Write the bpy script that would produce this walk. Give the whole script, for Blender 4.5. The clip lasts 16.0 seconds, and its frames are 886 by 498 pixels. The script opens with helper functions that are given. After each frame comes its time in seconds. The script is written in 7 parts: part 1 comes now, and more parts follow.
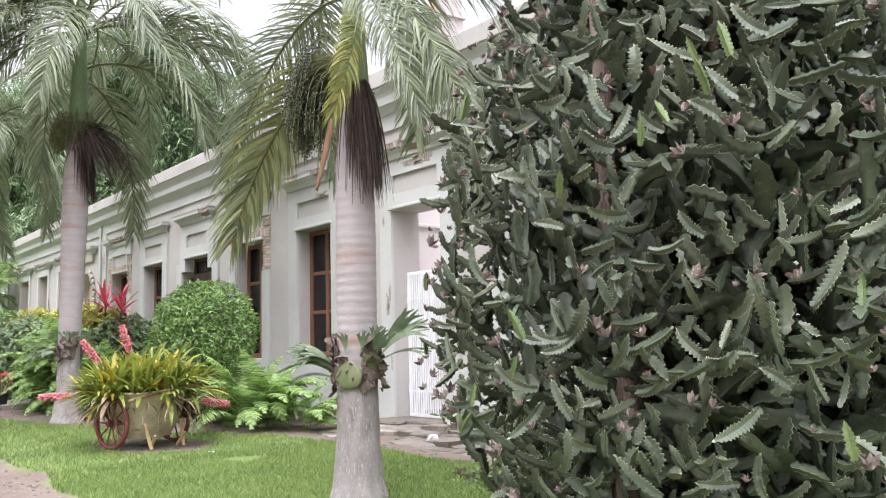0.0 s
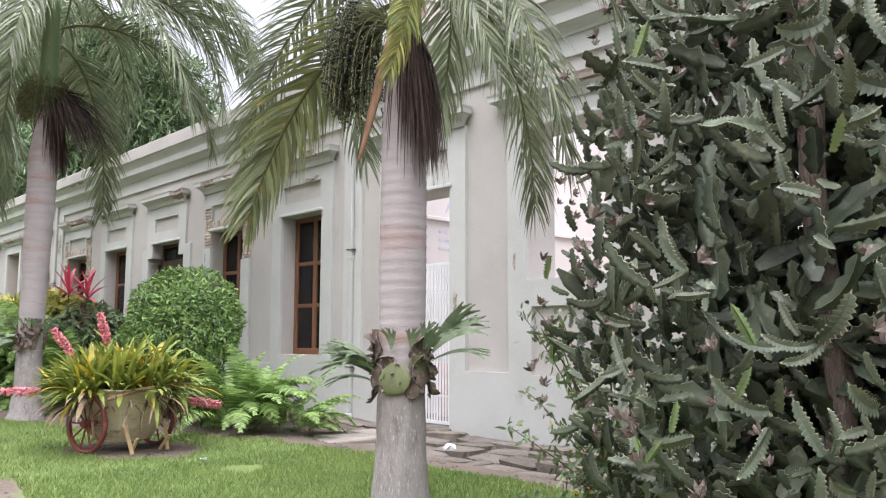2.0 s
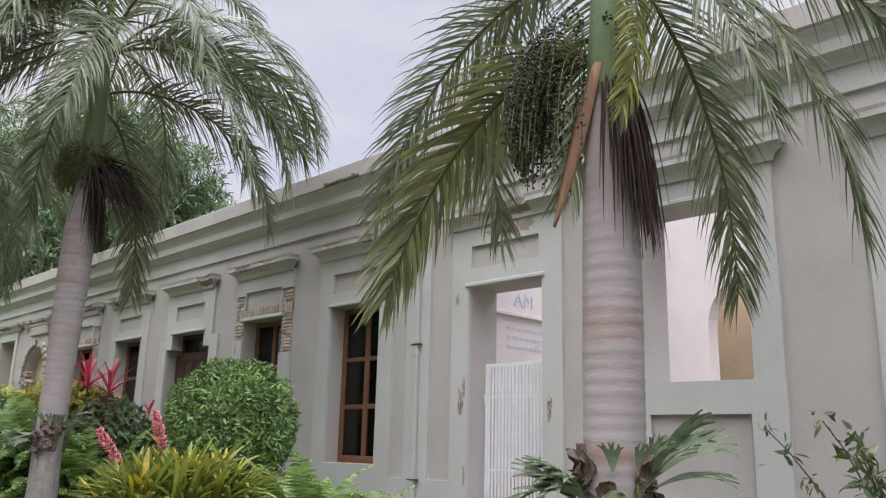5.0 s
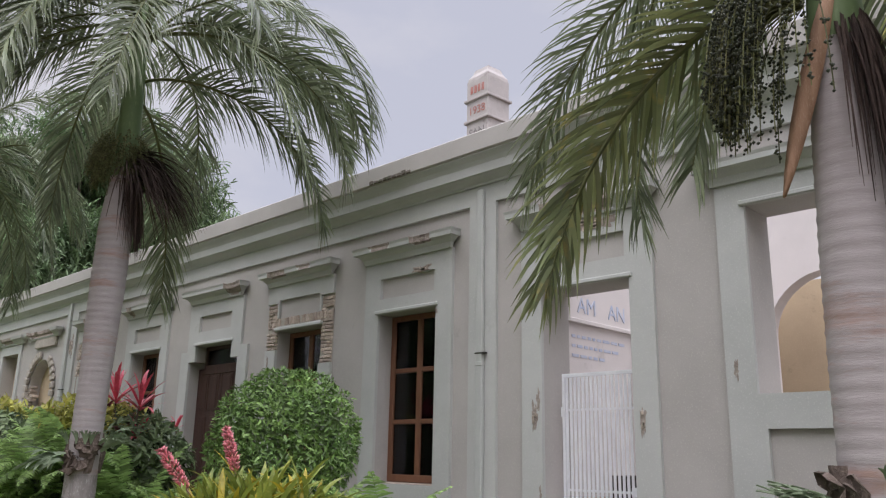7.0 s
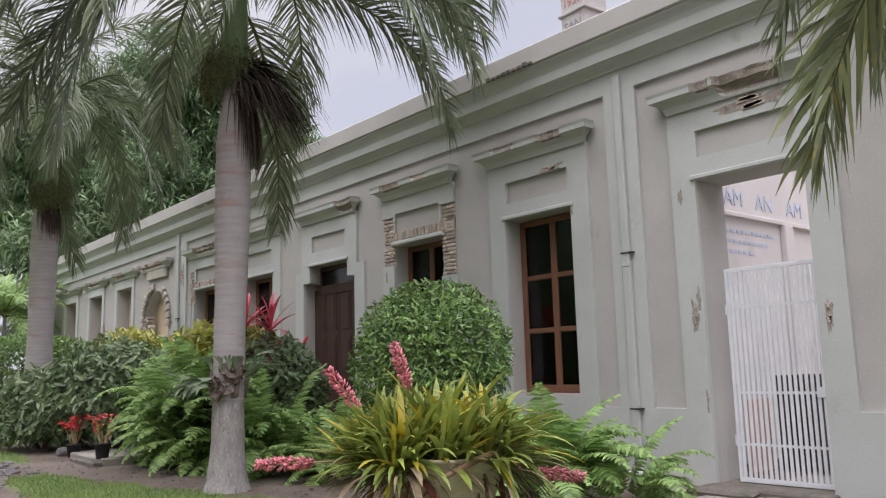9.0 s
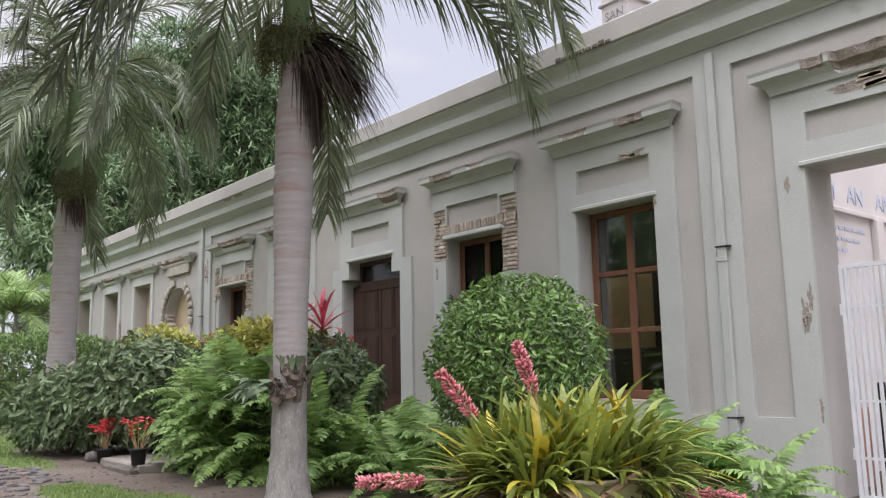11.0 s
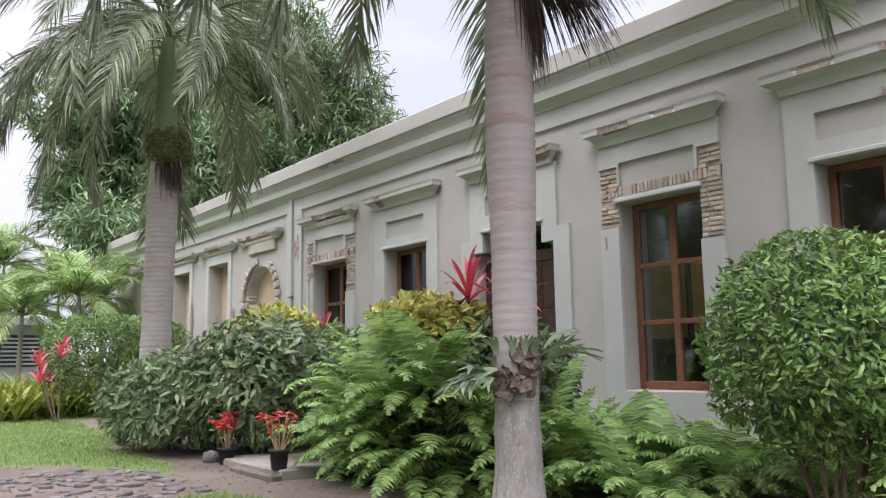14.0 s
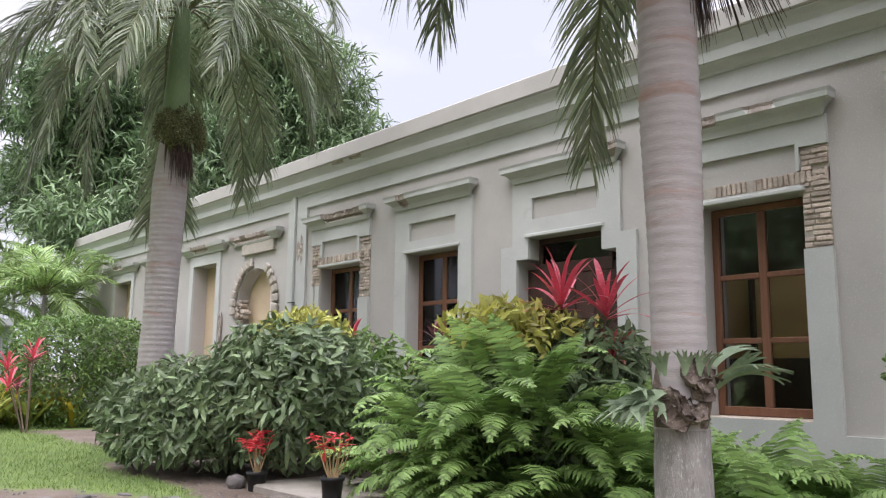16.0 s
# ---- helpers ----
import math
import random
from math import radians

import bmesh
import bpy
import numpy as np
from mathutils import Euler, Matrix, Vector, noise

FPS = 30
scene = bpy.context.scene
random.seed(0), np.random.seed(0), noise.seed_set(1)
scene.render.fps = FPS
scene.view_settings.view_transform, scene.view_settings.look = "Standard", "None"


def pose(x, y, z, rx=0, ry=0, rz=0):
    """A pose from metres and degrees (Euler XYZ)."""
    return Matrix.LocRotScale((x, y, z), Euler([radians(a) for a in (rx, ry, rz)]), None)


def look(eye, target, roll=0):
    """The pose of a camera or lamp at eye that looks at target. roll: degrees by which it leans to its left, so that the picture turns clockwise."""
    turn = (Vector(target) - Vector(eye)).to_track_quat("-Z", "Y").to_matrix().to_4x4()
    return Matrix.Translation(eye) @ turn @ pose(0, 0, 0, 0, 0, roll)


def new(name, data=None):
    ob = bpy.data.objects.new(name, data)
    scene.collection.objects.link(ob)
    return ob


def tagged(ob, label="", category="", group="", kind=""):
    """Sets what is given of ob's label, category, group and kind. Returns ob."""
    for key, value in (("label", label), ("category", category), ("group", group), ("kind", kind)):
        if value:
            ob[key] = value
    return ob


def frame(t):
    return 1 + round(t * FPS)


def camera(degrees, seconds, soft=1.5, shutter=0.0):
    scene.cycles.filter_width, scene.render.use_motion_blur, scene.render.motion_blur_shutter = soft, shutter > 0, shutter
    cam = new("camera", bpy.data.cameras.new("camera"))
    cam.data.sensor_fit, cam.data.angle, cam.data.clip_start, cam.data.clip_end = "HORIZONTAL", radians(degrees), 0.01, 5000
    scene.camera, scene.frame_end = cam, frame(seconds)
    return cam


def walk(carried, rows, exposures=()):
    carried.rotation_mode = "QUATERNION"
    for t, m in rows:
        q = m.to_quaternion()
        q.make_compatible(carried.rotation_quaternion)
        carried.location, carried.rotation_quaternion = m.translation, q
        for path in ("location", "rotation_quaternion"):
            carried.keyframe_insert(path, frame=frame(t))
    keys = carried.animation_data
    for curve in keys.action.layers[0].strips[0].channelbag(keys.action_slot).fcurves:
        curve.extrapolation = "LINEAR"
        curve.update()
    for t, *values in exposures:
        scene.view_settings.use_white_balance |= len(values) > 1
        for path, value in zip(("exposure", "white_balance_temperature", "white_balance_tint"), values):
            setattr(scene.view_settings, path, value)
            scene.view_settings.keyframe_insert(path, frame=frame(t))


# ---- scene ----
cam = camera(57.6, 16.0, 1.2)
METRES, EYE, TILT, LEAN, TURN = 12.0, 1.3, -0.27, -0.22, -40.0
ROWS = [
    (0.0, 0.0, 0.0, 0.0, 0.2, 6.7, 1.74),
    (0.5, -0.0157, 0.0198, 0.0003, -1.03, 6.18, 1.17),
    (1.0, -0.0345, 0.0415, 0.0006, -1.79, 6.16, 0.82),
    (1.5, -0.0526, 0.0646, 0.0008, -3.07, 6.16, 0.41),
    (2.0, -0.0706, 0.0846, 0.0014, -3.42, 6.61, 0.13),
    (2.5, -0.0873, 0.1014, 0.0028, -2.8, 7.25, 0.35),
    (3.0, -0.1054, 0.1219, 0.0027, -3.24, 7.76, -0.07),
    (3.5, -0.1242, 0.1434, 0.003, -3.49, 8.36, -0.52),
    (4.0, -0.1424, 0.1627, 0.0043, -3.33, 9.84, -0.64),
    (6.5, -0.2481, 0.2769, 0.0083, -7.68, 17.52, -1.89),
    (7.0, -0.2667, 0.2969, 0.0086, -5.69, 14.85, -0.87),
    (7.5, -0.2845, 0.3165, 0.0082, -3.43, 11.85, 0.02),
    (8.0, -0.2998, 0.3338, 0.0084, -1.29, 9.54, 0.99),
    (8.5, -0.3139, 0.3504, 0.0086, -0.33, 8.85, 1.66),
    (9.0, -0.3296, 0.366, 0.0089, 0.3, 8.88, 1.79),
    (11.5, -0.4322, 0.469, 0.0125, 0.19, 9.0, 1.24),
    (12.0, -0.462, 0.4996, 0.0125, 0.67, 6.74, 0.94),
    (12.5, -0.4926, 0.5291, 0.0135, 1.58, 6.18, 0.97),
    (13.0, -0.5213, 0.5581, 0.0139, 1.36, 6.57, 1.13),
    (13.5, -0.5499, 0.5844, 0.0149, 1.81, 7.53, 0.99),
    (14.0, -0.5773, 0.6113, 0.0159, 2.12, 8.17, 1.06),
    (14.5, -0.6064, 0.6381, 0.0165, 2.62, 8.55, 0.97),
    (15.0, -0.6361, 0.6642, 0.0172, 3.74, 8.8, 0.97),
    (15.5, -0.6647, 0.692, 0.0183, 2.76, 9.12, 0.97),
    (16.0, -0.6947, 0.7175, 0.0183, -1.5, 9.16, -0.46),
]
walk(cam, [(t, pose(0, 0, EYE, TILT, LEAN, TURN) @ pose(METRES * x, METRES * y, METRES * z, 90 + pitch, roll, yaw)) for t, x, y, z, yaw, pitch, roll in ROWS],
     exposures=[(0.0, 1.15), (1.5, 1.05), (3.0, 0.68), (4.2, 0.48), (6.3, 0.02), (7.5, 0.08), (9.2, 0.22), (11.3, 0.44), (12.5, 0.57), (14.0, 0.67), (16.0, 0.68)])

# ---- sky and sun ----
world = bpy.data.worlds.new("overcast_sky")
scene.world = world
world.use_nodes = True
wn, wl = world.node_tree.nodes, world.node_tree.links
wn.clear()
SUN_EL, SUN_AZ = radians(58), radians(235)
sky = wn.new("ShaderNodeTexSky")
sky.sky_type, sky.sun_disc, sky.sun_elevation, sky.sun_rotation = "NISHITA", False, SUN_EL, SUN_AZ
sky.dust_density = 3.0
bg_sky = wn.new("ShaderNodeBackground")
bg_sky.inputs["Strength"].default_value = 0.07
wl.new(sky.outputs["Color"], bg_sky.inputs["Color"])
wtc = wn.new("ShaderNodeTexCoord")
wmap = wn.new("ShaderNodeMapping")
wmap.inputs["Scale"].default_value = (1.0, 1.0, 2.2)
cloud = wn.new("ShaderNodeTexNoise")
cloud.inputs["Scale"].default_value, cloud.inputs["Detail"].default_value, cloud.inputs["Roughness"].default_value = 2.3, 6, 0.55
wl.new(wtc.outputs["Generated"], wmap.inputs["Vector"])
wl.new(wmap.outputs["Vector"], cloud.inputs["Vector"])
cramp = wn.new("ShaderNodeValToRGB")
cramp.color_ramp.elements[0].position, cramp.color_ramp.elements[0].color = 0.36, (0.78, 0.795, 0.95, 1)
cramp.color_ramp.elements[1].position, cramp.color_ramp.elements[1].color = 0.62, (1.0, 0.975, 1.06, 1)
wl.new(cloud.outputs["Fac"], cramp.inputs["Fac"])
bg_cloud = wn.new("ShaderNodeBackground")
# an overcast dome is brighter overhead than at the horizon
wsep = wn.new("ShaderNodeSeparateXYZ")
wl.new(wtc.outputs["Generated"], wsep.inputs["Vector"])
dome = wn.new("ShaderNodeMapRange")
dome.inputs["From Min"].default_value, dome.inputs["From Max"].default_value = 0.54, 1.0
dome.inputs["To Min"].default_value, dome.inputs["To Max"].default_value = 0.74, 4.9
wl.new(wsep.outputs["Z"], dome.inputs["Value"])
wl.new(dome.outputs["Result"], bg_cloud.inputs["Strength"])
wl.new(cramp.outputs["Color"], bg_cloud.inputs["Color"])
wmix = wn.new("ShaderNodeMixShader")
wmix.inputs["Fac"].default_value = 0.9
wl.new(bg_sky.outputs["Background"], wmix.inputs[1])
wl.new(bg_cloud.outputs["Background"], wmix.inputs[2])
wout = wn.new("ShaderNodeOutputWorld")
wl.new(wmix.outputs["Shader"], wout.inputs["Surface"])

sun = new("sun", bpy.data.lights.new("sun", "SUN"))
sun.data.energy, sun.data.angle, sun.data.color = 1.5, radians(60), (1.0, 0.945, 0.98)
sun.matrix_world = look((math.sin(SUN_AZ) * 40, math.cos(SUN_AZ) * 40, 60), (0, 0, 0))


# ---- materials ----
def material(name, c1, c2, rough=0.8, scale=4.0, bump=0.2, c3=None, fine=40.0, island=0.0, metal=0.0, stretch=(1, 1, 1),
             stain=None, stain_scale=0.7, stain_at=0.62, spec=0.3, sheen=0.0, translucent=0.0, objrand=0.0, bumpdist=0.02, world_pos=True):
    """Two-scale colour and relief: c1 to c2 over broad noise, speckled by c3 over fine noise, stained in patches."""
    m = bpy.data.materials.new(name)
    m.use_nodes = True
    n, l = m.node_tree.nodes, m.node_tree.links
    bsdf = n["Principled BSDF"]
    if world_pos:
        src = n.new("ShaderNodeNewGeometry").outputs["Position"]
    else:
        src = n.new("ShaderNodeTexCoord").outputs["Object"]
    mp = n.new("ShaderNodeMapping")
    mp.inputs["Scale"].default_value = stretch
    l.new(src, mp.inputs["Vector"])

    def tex(sc, detail=5, rg=0.6):
        t = n.new("ShaderNodeTexNoise")
        t.inputs["Scale"].default_value, t.inputs["Detail"].default_value, t.inputs["Roughness"].default_value = sc, detail, rg
        l.new(mp.outputs["Vector"], t.inputs["Vector"])
        return t.outputs["Fac"]

    def ramp(fac, lo, hi):
        r = n.new("ShaderNodeMapRange")
        r.inputs["From Min"].default_value, r.inputs["From Max"].default_value = lo, hi
        l.new(fac, r.inputs["Value"])
        return r.outputs["Result"]

    def mix(fac, a, b):
        x = n.new("ShaderNodeMix")
        x.data_type = "RGBA"
        if isinstance(fac, float):
            x.inputs[0].default_value = fac
        else:
            l.new(fac, x.inputs[0])
        for i, v in ((6, a), (7, b)):
            if isinstance(v, tuple):
                x.inputs[i].default_value = (*v, 1)
            else:
                l.new(v, x.inputs[i])
        return x.outputs[2]

    col = mix(ramp(tex(scale), 0.35, 0.65), c1, c2)
    fine_fac = tex(fine, 3)
    if c3:
        col = mix(ramp(fine_fac, 0.56, 0.72), col, c3)
    if stain:
        col = mix(ramp(tex(stain_scale, 7, 0.7), stain_at, stain_at + 0.13), col, stain)
    if island or objrand:
        if island:
            rnd = n.new("ShaderNodeNewGeometry").outputs["Random Per Island"]
        else:
            rnd = n.new("ShaderNodeObjectInfo").outputs["Random"]
        amount = island or objrand
        hsv = n.new("ShaderNodeHueSaturation")
        rr = n.new("ShaderNodeMapRange")
        rr.inputs["To Min"].default_value, rr.inputs["To Max"].default_value = 1 - amount, 1 + amount
        l.new(rnd, rr.inputs["Value"])
        l.new(rr.outputs["Result"], hsv.inputs["Value"])
        l.new(col, hsv.inputs["Color"])
        col = hsv.outputs["Color"]
    l.new(col, bsdf.inputs["Base Color"])
    bsdf.inputs["Roughness"].default_value, bsdf.inputs["Metallic"].default_value = rough, metal
    bsdf.inputs["Specular IOR Level"].default_value = spec
    if bump:
        add = n.new("ShaderNodeMath")
        add.operation = "MULTIPLY_ADD"
        add.inputs[1].default_value = 0.35
        l.new(fine_fac, add.inputs[0])
        l.new(tex(scale * 3, 6, 0.65), add.inputs[2])
        b = n.new("ShaderNodeBump")
        b.inputs["Strength"].default_value, b.inputs["Distance"].default_value = bump, bumpdist
        l.new(add.outputs["Value"], b.inputs["Height"])
        l.new(b.outputs["Normal"], bsdf.inputs["Normal"])
    if translucent:
        tr = n.new("ShaderNodeBsdfTranslucent")
        l.new(col, tr.inputs["Color"])
        ms = n.new("ShaderNodeMixShader")
        ms.inputs["Fac"].default_value = translucent
        l.new(bsdf.outputs["BSDF"], ms.inputs[1])
        l.new(tr.outputs["BSDF"], ms.inputs[2])
        l.new(ms.outputs["Shader"], n["Material Output"].inputs["Surface"])
    return m


def leaf(name, c1, c2, c3=None, rough=0.45, island=0.35, tr=0.25, scale=3.0, fine=25.0):
    return material(name, c1, c2, rough, scale, 0.0, c3, fine, island=island, translucent=tr, spec=0.4)


def glass_material():
    m = bpy.data.materials.new("window_glass")
    m.use_nodes = True
    n, l = m.node_tree.nodes, m.node_tree.links
    n.remove(n["Principled BSDF"])
    tr, gl, fr, mx = (n.new(k) for k in ("ShaderNodeBsdfTransparent", "ShaderNodeBsdfGlossy", "ShaderNodeFresnel", "ShaderNodeMixShader"))
    tr.inputs["Color"].default_value = (0.72, 0.75, 0.74, 1)
    gl.inputs["Roughness"].default_value = 0.03
    fr.inputs["IOR"].default_value = 1.55
    l.new(fr.outputs["Fac"], mx.inputs["Fac"])
    l.new(tr.outputs["BSDF"], mx.inputs[1])
    l.new(gl.outputs["BSDF"], mx.inputs[2])
    l.new(mx.outputs["Shader"], n["Material Output"].inputs["Surface"])
    return m


GLASS = glass_material()
FIELD = material("field_plaster", (0.445, 0.425, 0.40), (0.39, 0.372, 0.347), 0.9, 0.9, 0.2, (0.49, 0.475, 0.435), 60, stain=(0.34, 0.325, 0.295), stain_scale=1.1, stain_at=0.64)
TRIM = material("trim_plaster", (0.485, 0.495, 0.473), (0.435, 0.446, 0.423), 0.88, 1.1, 0.2, (0.535, 0.55, 0.515), 55, stain=(0.38, 0.385, 0.35), stain_scale=1.6, stain_at=0.63)
COURT = material("courtyard_plaster", (0.66, 0.62, 0.60), (0.60, 0.565, 0.545), 0.9, 0.8, 0.15, (0.62, 0.585, 0.565), 50, stain=(0.46, 0.43, 0.40), stain_scale=1.2, stain_at=0.62)
CREAM = material("cream_plaster", (0.55, 0.44, 0.30), (0.48, 0.38, 0.26), 0.9, 1.2, 0.15, (0.58, 0.47, 0.33), 40, stain=(0.36, 0.28, 0.2), stain_scale=1.5)
OCHRE = material("ochre_wall", (0.66, 0.42, 0.19), (0.58, 0.37, 0.17), 0.85, 1.5, 0.1, (0.6, 0.35, 0.13), 40)
RUBBLE = material("broken_brick", (0.36, 0.315, 0.275), (0.28, 0.235, 0.205), 0.95, 9, 0.9, (0.46, 0.42, 0.37), 30, stain=(0.16, 0.125, 0.11), stain_scale=6, stain_at=0.55)
BRICK = material("old_brick", (0.50, 0.43, 0.36), (0.42, 0.35, 0.295), 0.95, 14, 0.7, (0.56, 0.50, 0.44), 60, stain=(0.33, 0.24, 0.20), stain_scale=8, stain_at=0.55, objrand=0.25)
MORTAR = material("lime_mortar", (0.46, 0.42, 0.36), (0.36, 0.33, 0.29), 0.95, 8, 0.8, (0.5, 0.46, 0.4), 50)
WOODF = material("brown_window_wood", (0.20, 0.095, 0.055), (0.155, 0.072, 0.042), 0.5, 3, 0.15, (0.22, 0.11, 0.065), 60, stretch=(4, 4, 0.6))
DARKW = material("dark_door_wood", (0.065, 0.035, 0.027), (0.045, 0.024, 0.02), 0.5, 3, 0.2, (0.08, 0.045, 0.035), 50, stretch=(5, 5, 0.5))
# room plaster darkened: the shade indoors is put into this colour
ROOMDIM = material("room_wall_dimmed", (0.16, 0.14, 0.12), (0.12, 0.105, 0.09), 0.9, 1.5, 0.1)
WHITEM = material("white_gate_paint", (0.72, 0.73, 0.75), (0.64, 0.65, 0.68), 0.45, 5, 0.05, (0.7, 0.7, 0.72), 60, stain=(0.38, 0.30, 0.24), stain_scale=5, stain_at=0.70)
PIPEM = material("painted_pipe", (0.46, 0.475, 0.45), (0.42, 0.435, 0.41), 0.85, 3, 0.05, (0.5, 0.51, 0.48), 50, stain=(0.38, 0.37, 0.335), stain_scale=4, stain_at=0.66)
IRON = material("dark_iron", (0.05, 0.05, 0.05), (0.08, 0.065, 0.05), 0.6, 10, 0.3, metal=0.6)
SALMON = material("salmon_board", (0.60, 0.36, 0.28), (0.52, 0.31, 0.24), 0.7, 4, 0.1, (0.64, 0.42, 0.34), 40)
TOWERP = material("tower_plaster", (0.50, 0.465, 0.45), (0.43, 0.40, 0.385), 0.9, 2.0, 0.3, (0.54, 0.51, 0.49), 30, stain=(0.30, 0.26, 0.245), stain_scale=2.5, stain_at=0.58)
INK = material("faded_blue_paint", (0.40, 0.46, 0.60), (0.52, 0.55, 0.63), 0.9, 9, 0.0)
REDINK = material("red_paint", (0.42, 0.16, 0.13), (0.5, 0.28, 0.25), 0.9, 9, 0.0)
GREYINK = material("grey_letter_paint", (0.22, 0.21, 0.21), (0.3, 0.28, 0.27), 0.9, 9, 0.0)
STONE = material("weathered_stone", (0.19, 0.165, 0.14), (0.12, 0.105, 0.09), 0.95, 5, 0.8, (0.25, 0.22, 0.19), 40, stain=(0.07, 0.085, 0.04), stain_scale=4, stain_at=0.55, objrand=0.2)
SLAB = material("concrete_slab", (0.30, 0.27, 0.235), (0.23, 0.205, 0.18), 0.9, 3, 0.4, (0.34, 0.31, 0.27), 60, stain=(0.14, 0.13, 0.10), stain_scale=3, stain_at=0.58)
GREYSTONE = material("path_stone", (0.165, 0.15, 0.145), (0.115, 0.104, 0.10), 0.9, 8, 0.5, (0.21, 0.195, 0.185), 50, objrand=0.25)
TRUNK = material("palm_trunk", (0.40, 0.365, 0.36), (0.355, 0.32, 0.315), 0.9, 1.6, 0.22, (0.42, 0.385, 0.375), 14, stain=(0.34, 0.235, 0.20), stain_scale=0.7, stain_at=0.55, stretch=(1, 1, 6))
BARE = material("whitened_trunk_base", (0.36, 0.325, 0.315), (0.25, 0.228, 0.22), 0.95, 6, 0.8, (0.50, 0.475, 0.46), 30, stretch=(2.2, 2.2, 0.7), stain=(0.17, 0.16, 0.15), stain_scale=7, stain_at=0.58)
SHAFT = material("green_crownshaft", (0.17, 0.24, 0.11), (0.13, 0.19, 0.09), 0.5, 3, 0.1, (0.2, 0.27, 0.13), 40, stretch=(1, 1, 0.3))
DEADF = material("dead_fibre", (0.10, 0.07, 0.06), (0.055, 0.038, 0.034), 0.95, 10, 0.6, (0.15, 0.11, 0.085), 60, island=0.4, stretch=(6, 6, 0.7))
SPATHE = material("dry_spathe", (0.36, 0.22, 0.14), (0.27, 0.16, 0.10), 0.7, 5, 0.3, (0.42, 0.29, 0.2), 60, stretch=(5, 5, 0.6))
FRUIT = material("dark_palm_fruit", (0.05, 0.062, 0.04), (0.075, 0.08, 0.055), 0.5, 10, 0.0, island=0.5)
SEEDG = material("green_palm_fruit", (0.11, 0.125, 0.05), (0.16, 0.16, 0.075), 0.7, 10, 0.0, island=0.5)
PALML = leaf("palm_leaf", (0.225, 0.258, 0.155), (0.165, 0.205, 0.12), (0.275, 0.295, 0.195), rough=0.32, island=0.45)
PALMY = leaf("yellowing_palm_leaf", (0.33, 0.32, 0.085), (0.19, 0.25, 0.08), (0.45, 0.34, 0.10), rough=0.45, island=0.5)
PALMT = leaf("turning_palm_leaf", (0.25, 0.275, 0.12), (0.18, 0.22, 0.11), (0.37, 0.32, 0.11), rough=0.4, island=0.5, fine=6.0)
RACHIS = material("palm_rachis", (0.16, 0.17, 0.065), (0.12, 0.135, 0.06), 0.5, 6, 0.1)
CACT = leaf("spurge_skin", (0.11, 0.132, 0.085), (0.06, 0.082, 0.054), (0.165, 0.18, 0.115), rough=0.42, island=0.4, tr=0.0, scale=5)
CACTRIB = leaf("spurge_edge", (0.37, 0.385, 0.26), (0.24, 0.265, 0.17), (0.38, 0.29, 0.22), rough=0.6, island=0.0, tr=0.0, scale=9)
CACTY = leaf("young_spurge", (0.155, 0.215, 0.08), (0.11, 0.165, 0.065), (0.20, 0.25, 0.10), rough=0.5, island=0.0, tr=0.1)
CORKP = material("pale_corky_stem", (0.30, 0.235, 0.20), (0.19, 0.145, 0.12), 0.95, 7, 0.9, (0.38, 0.31, 0.27), 40, stretch=(3, 3, 0.5))
CORK = material("corky_stem", (0.17, 0.12, 0.09), (0.10, 0.072, 0.056), 0.95, 9, 0.8, (0.24, 0.18, 0.14), 50)
DRYTIP = material("dry_withered_tip", (0.20, 0.165, 0.14), (0.11, 0.085, 0.072), 0.95, 12, 0.5, (0.40, 0.37, 0.35), 50)
BUSHL = leaf("round_bush_leaf", (0.17, 0.275, 0.075), (0.115, 0.205, 0.06), (0.235, 0.355, 0.10), rough=0.4, island=0.5)
FERNL = leaf("fern_leaf", (0.28, 0.41, 0.135), (0.21, 0.33, 0.105), (0.34, 0.46, 0.17), rough=0.5, island=0.45, tr=0.4)
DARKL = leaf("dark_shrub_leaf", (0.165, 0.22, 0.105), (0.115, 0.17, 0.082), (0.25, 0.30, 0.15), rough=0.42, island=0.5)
HEDGEL = leaf("hedge_leaf", (0.13, 0.21, 0.05), (0.09, 0.16, 0.042), (0.18, 0.26, 0.065), rough=0.45, island=0.5)
TREEL = leaf("mango_leaf", (0.17, 0.245, 0.115), (0.12, 0.195, 0.09), (0.23, 0.30, 0.15), rough=0.45, island=0.55, scale=0.35)
CROTY = leaf("yellow_croton_leaf", (0.50, 0.47, 0.12), (0.38, 0.39, 0.10), (0.22, 0.29, 0.07), rough=0.45, island=0.4)
CORDR = leaf("red_cordyline_leaf", (0.58, 0.07, 0.11), (0.36, 0.05, 0.075), (0.72, 0.16, 0.19), rough=0.4, island=0.6)
CORDD = leaf("maroon_cordyline_leaf", (0.19, 0.06, 0.065), (0.12, 0.045, 0.05), (0.3, 0.08, 0.09), rough=0.4, island=0.5)
BROML = leaf("bromeliad_leaf", (0.25, 0.29, 0.055), (0.16, 0.21, 0.05), (0.34, 0.34, 0.08), rough=0.4, island=0.5)
BROMY = leaf("yellow_bromeliad_leaf", (0.42, 0.33, 0.03), (0.30, 0.26, 0.03), (0.5, 0.36, 0.05), rough=0.45, island=0.4)
BROMD = leaf("dry_bromeliad_leaf", (0.20, 0.15, 0.085), (0.13, 0.095, 0.06), (0.27, 0.21, 0.13), rough=0.8, island=0.4, tr=0.1)
PINK = leaf("pink_bract", (0.84, 0.33, 0.37), (0.76, 0.25, 0.29), (0.88, 0.46, 0.47), rough=0.6, island=0.3)
